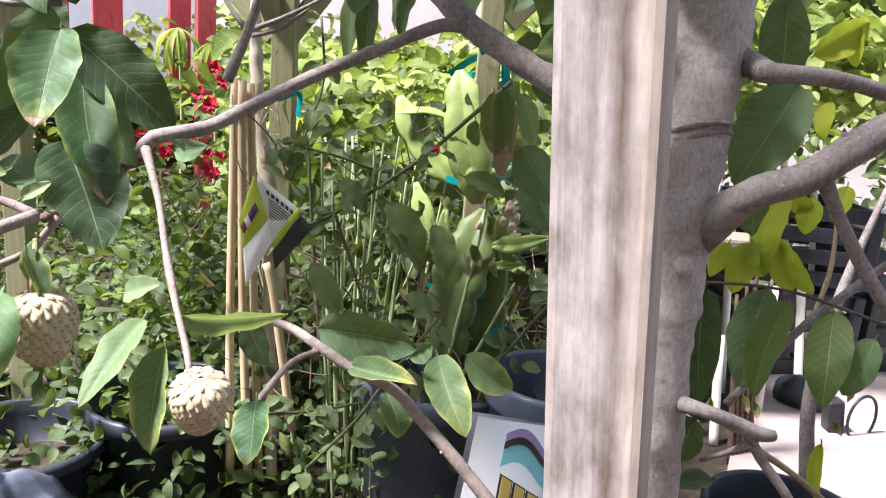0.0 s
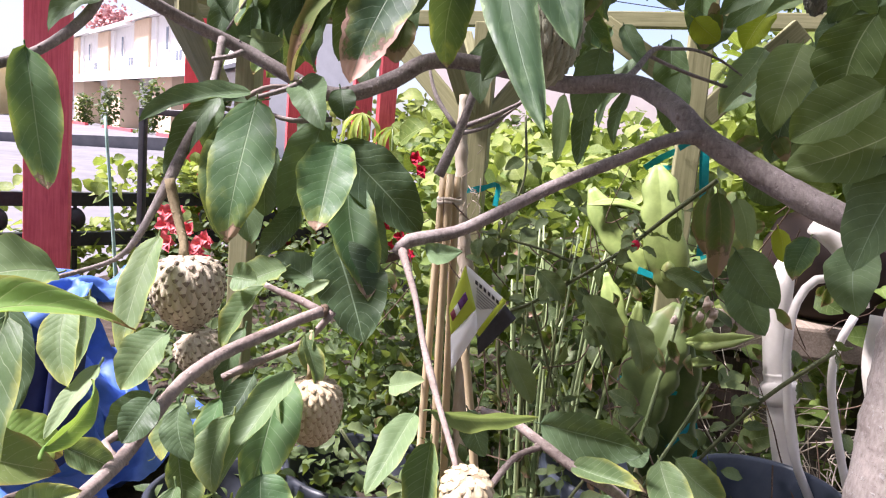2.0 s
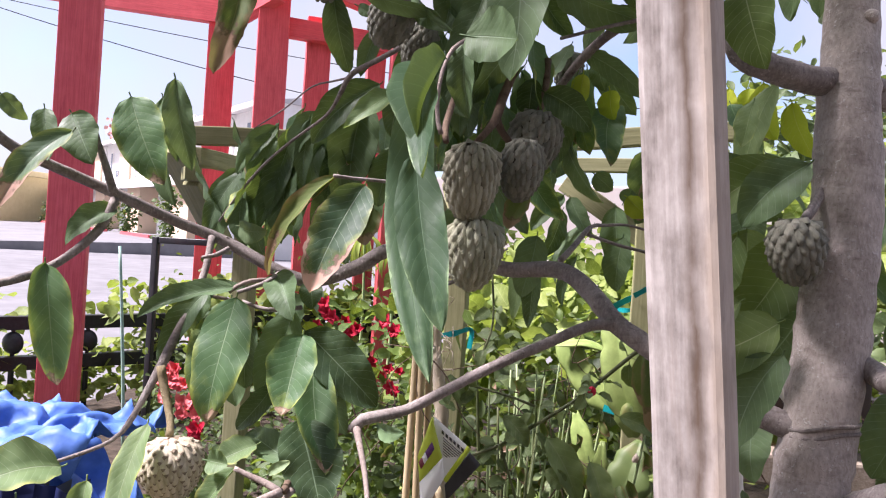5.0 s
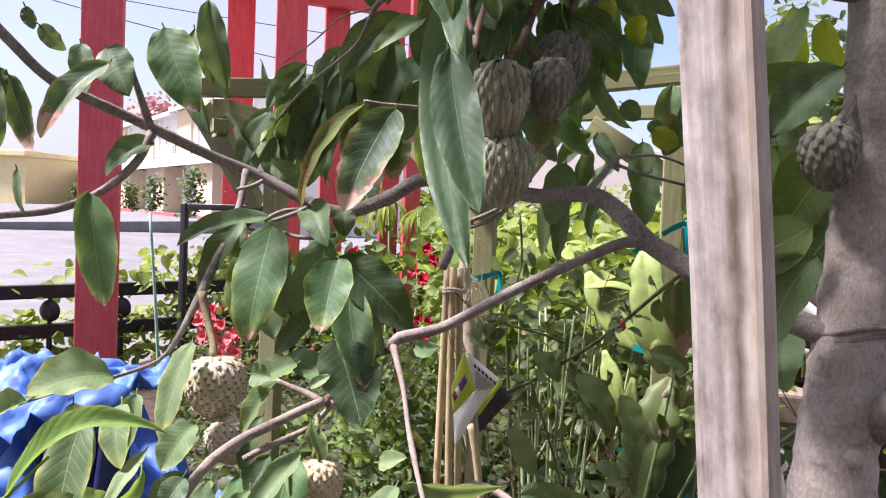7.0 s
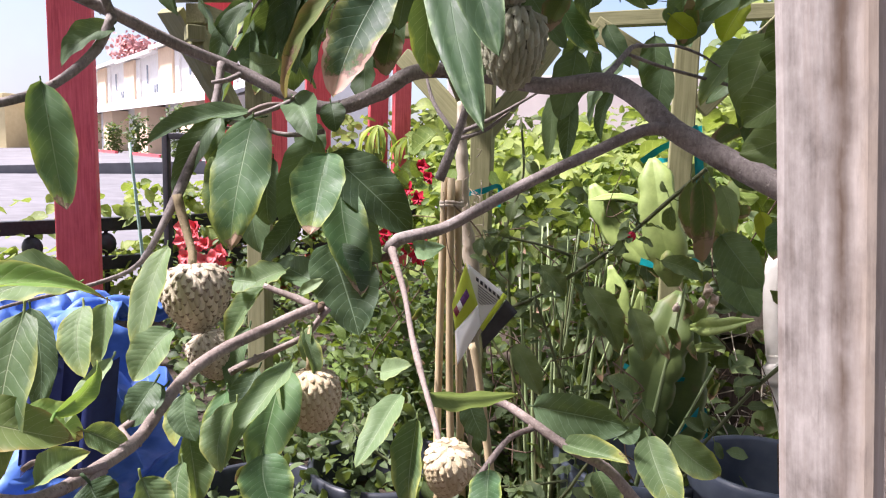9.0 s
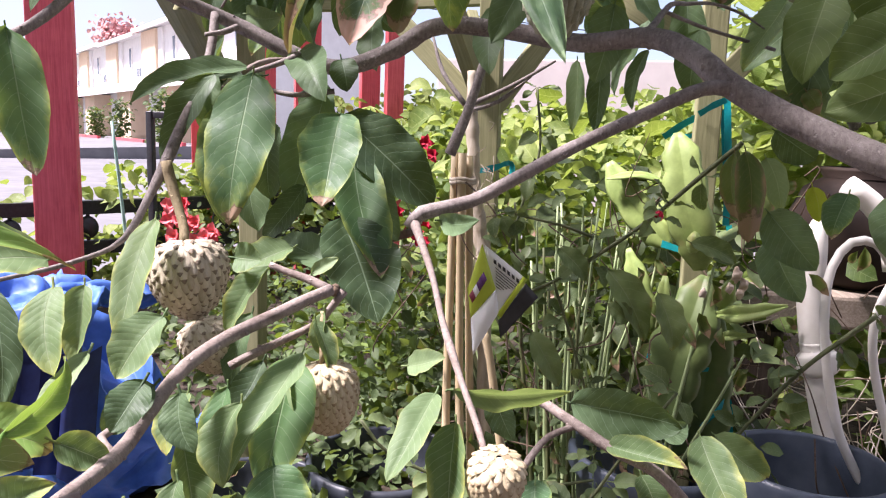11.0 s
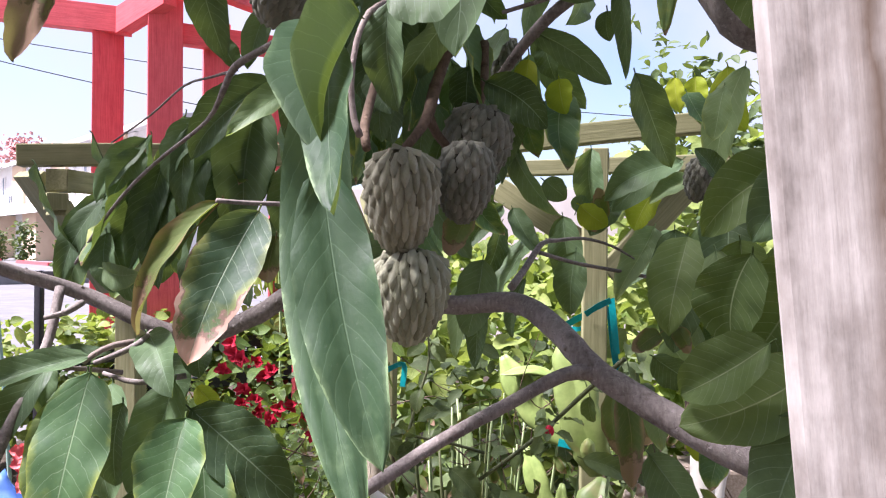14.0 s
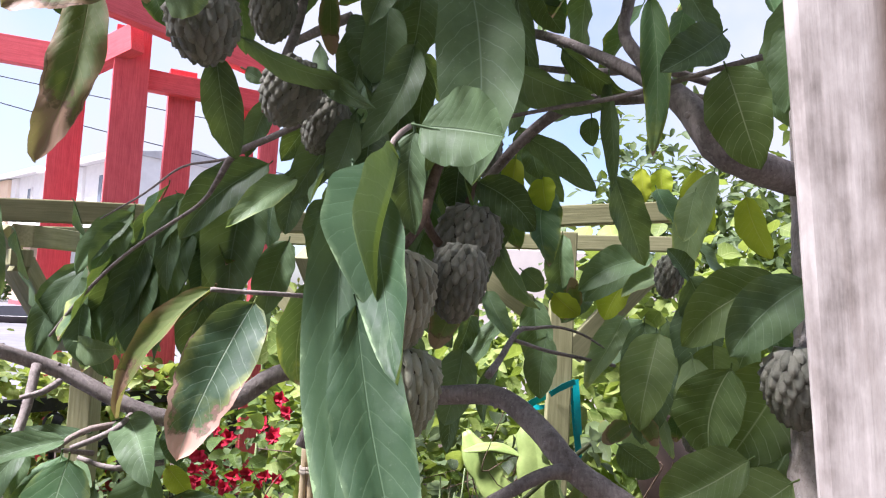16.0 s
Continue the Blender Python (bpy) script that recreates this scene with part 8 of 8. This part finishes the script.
for line in ROSE_LINES:
    bm = bmesh.new()
    r0 = 0.0046 if line in ROSE_LINES[:2] else 0.003
    tube(bm, [(*p, r0 * (1 - 0.06 * k)) for k, p in enumerate(line)], 8, 0.02, 0.12)
    part("cane", bm, ROSE_CANE, rose)
    for q in spline([(*p, 0) for p in line], 0.035)[::2]:
        c = q.to_3d()
        for k in range(3):
            way = Vector((rng.gauss(0, 1), rng.gauss(-0.2, 0.8), rng.gauss(-0.3, 0.7))).normalized()
            s = rng.uniform(0.025, 0.055)
            bm = bmesh.new()
            blade(bm, c + way * 0.015, c + way * (0.015 + s), (rng.gauss(0, 0.5), -0.6, 0.8), s * 0.62, 0.08, 0.15, 0.15, 8, 2, rng.uniform(0, 9), 0.015)
            part("leaf", bm, ROSE_LEAF, rose)
for t_leaf in (((-0.089, 1.378, 0.765), (-0.016, 1.352, 0.641), 0.075), ((0.001, 1.360, 0.733), (0.033, 1.350, 0.630), 0.065), ((0.054, 1.385, 0.825), (0.135, 1.396, 0.788), 0.05), ((-0.182, 1.375, 0.801), (-0.127, 1.376, 0.741), 0.05), ((-0.222, 1.342, 0.645), (-0.165, 1.338, 0.545), 0.06), ((-0.045, 1.343, 0.682), (-0.086, 1.339, 0.710), 0.05)):
    bm = bmesh.new()
    blade(bm, t_leaf[0], t_leaf[1], (0.2 + 6 * (t_leaf[2] - 0.06), -1, 0.5), t_leaf[2] * 0.86, 0.09, 0.26, 0.2, 14, 3, 40 * t_leaf[2], 0.015, ragged=0.28)
    part("leaf", bm, ROSE_LEAF, rose)
for c in ((-0.004, 1.401, 0.868),):
    bm = bmesh.new()
    bmesh.ops.create_icosphere(bm, subdivisions=2, radius=0.009)
    for v in bm.verts:
        v.co = Vector((v.co.x, v.co.y, v.co.z * 1.2)) + Vector(c)
    part("hip", bm, FLOWER, rose)

# tall thin green stems
stems = empty("stem_clump", (-0.128, 1.584, 0.0), "clump of thin upright pale green stems rising from the bed", "plant")
rng = random.Random(5)
for k in range(26):
    bm = bmesh.new()
    base = Vector((-0.139 + rng.gauss(0, 0.06), 1.607 + rng.uniform(-0.12, 0.16), -0.01))
    lean = (base.x + 0.139) * 0.9 + rng.gauss(0, 0.035)
    top = base + Vector((lean, rng.gauss(0, 0.04), rng.uniform(0.60, 0.88)))
    knee = base.lerp(top, 0.55) + Vector((rng.gauss(0, 0.018), rng.gauss(0, 0.02), 0))
    thick = rng.uniform(0.0032, 0.0066)
    tube(bm, [(*base, thick), (*base.lerp(knee, 0.5), thick * 0.95), (*knee, thick * 0.85), (*knee.lerp(top, 0.5), thick * 0.7), (*top, thick * 0.45)], 7, 0.05, 0.1)
    if k % 3 == 0:
        side = knee + Vector((rng.choice((-1, 1)) * rng.uniform(0.05, 0.10), rng.gauss(0, 0.03), rng.uniform(0.14, 0.24)))
        tube(bm, [(*knee, thick * 0.75), (*(knee.lerp(side, 0.5) + Vector((0, 0, -0.02))), thick * 0.6), (*side, thick * 0.4)], 6, 0.04, 0.1)
    part("stem", bm, PALE_STEM if k % 4 else ROSE_CANE, stems)

# red and pink blossom
def blossom(place, spread, count, mat, label, seed, petal=0.019):
    thing = empty("flower_cluster", place, label, "flowers", "red flowers")
    rng = random.Random(seed)
    for k in range(count):
        c = Vector(place) + Vector((rng.gauss(0, spread), rng.gauss(0, spread * 0.7), rng.gauss(0, spread)))
        bm = bmesh.new()
        for j in range(6):
            w = math.tau * j / 6 + rng.uniform(-0.3, 0.3)
            way = Vector((math.cos(w), -0.5 + rng.uniform(-0.3, 0.3), math.sin(w))).normalized()
            blade(bm, c, c + way * petal * (1.15 if mat is FLOWER else 1.0) * rng.uniform(0.8, 1.3), Vector((0, -1, 0.3)), petal * 0.95, 0.15, 0.2, 0.3, 4, 1, j, 0)
        part("flower", bm, mat, thing)
    return thing


for k, (p, spread, count, mat) in enumerate((
    ((-0.820, 1.155, 0.842), 0.032, 9, FLOWER_PINK), ((-0.812, 1.174, 0.799), 0.03, 7, FLOWER_PINK),
    ((-0.647, 2.057, 0.732), 0.02, 3, FLOWER), ((-0.891, 1.383, 0.664), 0.012, 3, FLOWER),
    ((-0.732, 1.732, 0.938), 0.018, 5, FLOWER), ((-0.665, 1.739, 0.910), 0.018, 5, FLOWER), ((-0.722, 1.810, 0.794), 0.020, 5, FLOWER), ((-0.645, 1.817, 0.790), 0.016, 3, FLOWER),
    ((-0.558, 1.840, 0.897), 0.018, 3, FLOWER), ((-0.555, 1.852, 0.974), 0.014, 2, FLOWER), ((-0.556, 1.818, 0.736), 0.014, 2, FLOWER))):
    blossom(p, spread, count, mat, "cluster of small bright red flowers" if mat is FLOWER else "cluster of small coral-pink flowers", 60 + k)

# strap-leaved plants drooping before the red post
STRAP = leafy("strap_leaf", (0.22, 0.30, 0.05), (0.42, 0.50, 0.13), (0.50, 0.56, 0.26), glow=0.45, veins=0.5, rib=0.4)
for k, (p, size, count) in enumerate((((-1.53, 4.36, 1.17), 0.24, 17), ((-1.30, 4.25, 1.10), 0.20, 11), ((-1.02, 4.10, 1.13), 0.17, 9))):
    plant = empty("strap_leaf_plant", (p[0], p[1], 0), "plant with narrow drooping yellow-green leaves before the red post", "plant", "drooping plants by the post")
    rng = random.Random(300 + k)
    bm = bmesh.new()
    tube(bm, [(p[0], p[1], -0.02, 0.012), (p[0] + 0.02, p[1], p[2] * 0.5, 0.010), (*p, 0.007)], 7, 0.1, 0.1)
    part("stem", bm, PALE_STEM, plant)
    for j in range(count):
        w = math.tau * j / count + rng.uniform(-0.2, 0.2)
        out = Vector((math.cos(w), math.sin(w), 0)) * rng.uniform(0.25, 0.55) * size
        bm = bmesh.new()
        blade(bm, p, Vector(p) + out + Vector((0, 0, -size * rng.uniform(0.8, 1.15))), out.normalized() + Vector((0, 0, 0.5)), size * 0.13, 0.22, 0.2, 0.05, 9, 1, rng.uniform(0, 9), 0)
        part("leaf", bm, STRAP, plant)

# ---- masses of foliage ----
def bed(r):
    y = r.uniform(2.4, 5.2)
    x = r.uniform(-0.29 * y if y < 4.7 else -0.44 * y, 0.9 if y < 4.4 else 3.2)
    top = 1.06 + 0.20 * noise.noise(Vector((x * 1.3, y * 1.3, 0))) + (y - 2.5) * 0.075
    return x, y, top - abs(r.gauss(0, 0.24)) - (0.35 * r.random() if y < 3.2 else 0) - max(0, 2.7 - y) * 0.8


cloud("vine_bed", 2900, bed, 0.085, BED_LEAF, "mass of broad bright green vine leaves", "vines", 11, lean=1.0, slim=0.85)
cloud("vine_bed_broad", 420, lambda r: (lambda p: (p[0], p[1], p[2] + 0.03))(bed(r)), 0.15, BED_LEAF, "large bright green leaves standing above the vines", "vines", 24, lean=1.3, slim=0.6, rows=6)
# darker leaves under the broad ones, their shade put into the colour
cloud("vine_bed_small", 2600, lambda r: (lambda p: (p[0], p[1], p[2] - 0.06))(bed(r)), 0.075, BED_SHADE, "small vine leaves coloured darker as shade under the broad ones", "vines", 21, lean=1.2, slim=0.7)
cloud("vine_bed_front", 420, lambda r: (r.uniform(-0.55, 0.8), r.uniform(2.0, 2.6), r.uniform(0.1, 0.75)), 0.08, BED_SHADE, "green vine leaves climbing behind the pots", "vines", 12, lean=1.0, slim=0.75)
cloud("undergrowth", 3000, lambda r: (max(r.gauss(-0.45, 0.34), -0.72 + 0.1 * r.random()), r.uniform(1.3, 2.4), abs(r.gauss(0.05, 0.22))), 0.038, DARK_LEAF, "dense dark green small-leaved undergrowth", "undergrowth", 13)
cloud("weeds", 5200, lambda r: (lambda y: (r.uniform(max(-0.72 * y, -1.15 if y < 2.25 else -9), -0.22 * y), y, abs(r.gauss(0.04, 0.17 + 0.06 * (y - 1.7)))))(r.uniform(1.3, 4.3)), 0.048, DARK_LEAF, "low dark green weeds covering the soil", "weeds", 19, lean=0.9)
cloud("bougainvillea_leaves", 520, lambda r: (r.gauss(-0.72, 0.13), r.gauss(1.98, 0.16), 0.25 + 0.75 * r.random()), 0.05, BED_SHADE, "small green leaves among the red flowers", "leaves", 22, lean=1.0)
cloud("shrub_foliage", 1300, lambda r: (min(r.gauss(-0.02, 0.30), 0.22), r.uniform(1.72, 2.3), 0.95 * r.random() ** 1.3), 0.06, SHADE_LEAF, "mixed green shrub leaves between the stems", "shrub", 14)


def on_railing(r):
    s = r.random() ** 0.6
    low = noise.noise(Vector((s * 9, 1, 0)))
    if s < 0.40:
        z = 0.12 + 0.30 * r.random() if r.random() < 0.9 else 0.50 + 0.18 * r.random()
    else:
        z = 0.12 + (0.66 + 0.12 * low) * r.random() ** 0.8
    return FA[0] + (FB[0] - FA[0]) * s + r.gauss(0, 0.10), FA[1] + (FB[1] - FA[1]) * s + r.uniform(-0.05, 0.35), z


cloud("railing_vine", 2300, on_railing, 0.085, BED_LEAF, "green vine leaves spilling over the black railing", "vines", 15, slim=0.85)
cloud("yard_shrub", 800, lambda r: (r.uniform(0.95, 2.9), r.uniform(3.1, 3.9), 1.15 * r.random() ** 0.8), 0.09, DARK_LEAF, "dense dark green shrub at the back of the yard", "shrub", 23, lean=1.0)
cloud("broad_shrub", 90, lambda r: (r.uniform(-0.22, 0.34), r.uniform(1.72, 2.1), r.uniform(0.30, 0.95)), 0.085, ROSE_LEAF, "broad toothed green leaves of a shrub among the stems", "shrub", 18, slim=0.68, rows=6)
cloud("far_tree", 7500, lambda r: (lambda a, h: (3.0 + h * math.cos(a) * 2.0 + r.gauss(0, 0.25), 6.6 + h * math.sin(a) * 1.4 + r.gauss(0, 0.25), 1.7 + 0.8 * h * math.sin(3 * a) + r.gauss(0, 0.42)))(r.uniform(0, math.tau), math.sqrt(r.random())), 0.16, DARK_LEAF, "leafy green trees behind the garden", "trees", 16, slim=0.5)
cloud("arbour_vine", 1500, lambda r: (r.uniform(0.25, 2.0), r.uniform(2.25, 3.0), 1.0 + abs(r.gauss(0, 0.25))), 0.085, BED_LEAF, "bright green vine climbing the arbour", "vines", 17, slim=0.8)

# dry tendrils and dead stems tangled between the green ones
rng = random.Random(91)
bm = bmesh.new()
for k in range(110):
    c = Vector((rng.gauss(0.0, 0.28), rng.uniform(1.32, 2.1), rng.uniform(0.05, 0.92)))
    d = Vector((rng.gauss(0, 0.07), rng.gauss(0, 0.05), rng.gauss(0.03, 0.09)))
    w = Vector((rng.gauss(0, 0.025), rng.gauss(0, 0.02), rng.gauss(0, 0.025)))
    tube(bm, [(*(c - d), 0.0018), (*(c - d * 0.3 + w), 0.0017), (*(c + d * 0.4 - w), 0.0014), (*(c + d), 0.0007)], 4, 0.02, cap=False)
tagged(mesh_object("dry_stems", bm, STALK), "tangle of thin dry brown stems and tendrils", "dry stems", kind="stuff")
rng = random.Random(92)
bm = bmesh.new()
for k in range(200):
    c = Vector((rng.gauss(0.0, 0.34), rng.uniform(1.35, 2.1), rng.uniform(0.05, 0.85)))
    d = Vector((rng.gauss(0, 0.5), rng.gauss(0, 0.4), -1)).normalized() * rng.uniform(0.03, 0.06)
    blade(bm, c, c + d, (rng.gauss(0, 0.6), -1, 0.3), d.length * 0.5, rng.uniform(-0.2, 0.2), 0.5, 0.4, 5, 1, k, 0)
tagged(mesh_object("dead_leaves", bm, LEAF_BROWN), "withered brown leaves caught among the stems", "dead leaves", kind="stuff")

# straw and dry litter heaped behind the pipe
rng = random.Random(93)
bm = bmesh.new()
for k in range(320):
    c = Vector((rng.uniform(0.20, 0.62), rng.uniform(1.66, 2.02), abs(rng.gauss(0, 0.20))))
    d = Vector((rng.gauss(0, 0.06), rng.gauss(0, 0.05), rng.gauss(0.0, 0.05)))
    w = Vector((rng.gauss(0, 0.02), rng.gauss(0, 0.02), rng.gauss(0, 0.02)))
    tube(bm, [(*(c - d), 0.0016), (*(c + w), 0.0016), (*(c + d), 0.0008)], 4, 0.03, cap=False)
tagged(mesh_object("straw", bm, FIBRE), "loose pale straw and dry roots heaped behind the pots", "straw", kind="stuff")

# plain unseen wall added behind the camera to hold back sky light
bm = bmesh.new()
box(bm, (-5.5, -2.9, -0.05), (8.0, -2.65, 4.6), 0.02)
tagged(mesh_object("sky_blocker", bm, plain("blocker_stucco", (0.34, 0.30, 0.26), (0.44, 0.39, 0.34), 0.9, 3), smooth=False), "plain tan wall added out of view to cut sky light", "wall", kind="structure")
# low pale wall beyond the beds
bm = bmesh.new()
box(bm, (-2.2, 9.0, -0.05), (9.0, 9.2, 1.95), 0.02)
tagged(mesh_object("boundary_wall", bm, plain("warm_stucco", (0.62, 0.55, 0.52), (0.74, 0.67, 0.63), 0.9, 3), smooth=False), "low pale stucco boundary wall behind the vines", "wall", kind="structure")

# more crown leaves, most of them unseen and added to cast shade
LEAF_SHAPES = []
for k in range(6):
    bm = bmesh.new()
    blade(bm, (0, 0, 0), (0, 0, -0.14), (0, -1, 0.1), 0.058, 0.04, 0.2, 0.15, 12, 3, k * 2.3 + 1)
    me = bpy.data.meshes.new("leaf")
    bm.normal_update()
    bm.to_mesh(me)
    bm.free()
    me.materials.append(LEAF if k % 3 else LEAF_YELLOW)
    me.polygons.foreach_set("use_smooth", [True] * len(me.polygons))
    LEAF_SHAPES.append(me)
rng = random.Random(77)


def crown(count, lo, hi):
    for k in range(count):
        ob = new("leaf", LEAF_SHAPES[rng.randrange(6)])
        ob.parent = tree
        ob.matrix_parent_inverse = Matrix.Translation(tree.location).inverted()
        ob.matrix_basis = pose(*[rng.uniform(p, q) for p, q in zip(lo, hi)], rng.uniform(-40, 35), rng.uniform(-40, 40), rng.uniform(-70, 70)) @ Matrix.Scale(rng.uniform(0.7, 1.15), 4)


crown(16, (-0.28, 0.86, 1.24), (-0.12, 1.05, 1.50))
crown(34, (-0.34, 0.92, 1.36), (-0.02, 1.25, 1.62))
crown(26, (-0.75, 1.0, 1.22), (-0.40, 1.30, 1.42))
crown(60, (-0.55, 0.75, 1.66), (0.35, 1.35, 1.95))
# boxes from z 1.76 up lie out of view and shade what hangs below
crown(60, (-0.60, 0.20, 1.80), (0.45, 0.90, 2.10))
crown(190, (-1.05, 0.78, 1.80), (-0.50, 1.35, 2.15))
crown(14, (0.22, 1.2, 1.15), (0.62, 1.45, 1.50))
crown(70, (-0.60, 0.30, 1.95), (0.55, 1.20, 2.30))
crown(360, (-0.60, 0.50, 1.76), (0.12, 1.25, 2.10))
crown(45, (0.10, 0.55, 1.80), (0.85, 1.55, 2.15))
crown(18, (-0.30, 1.02, 1.22), (0.22, 1.5, 1.46))
crown(7, (-0.66, 1.04, 1.18), (-0.47, 1.25, 1.36))
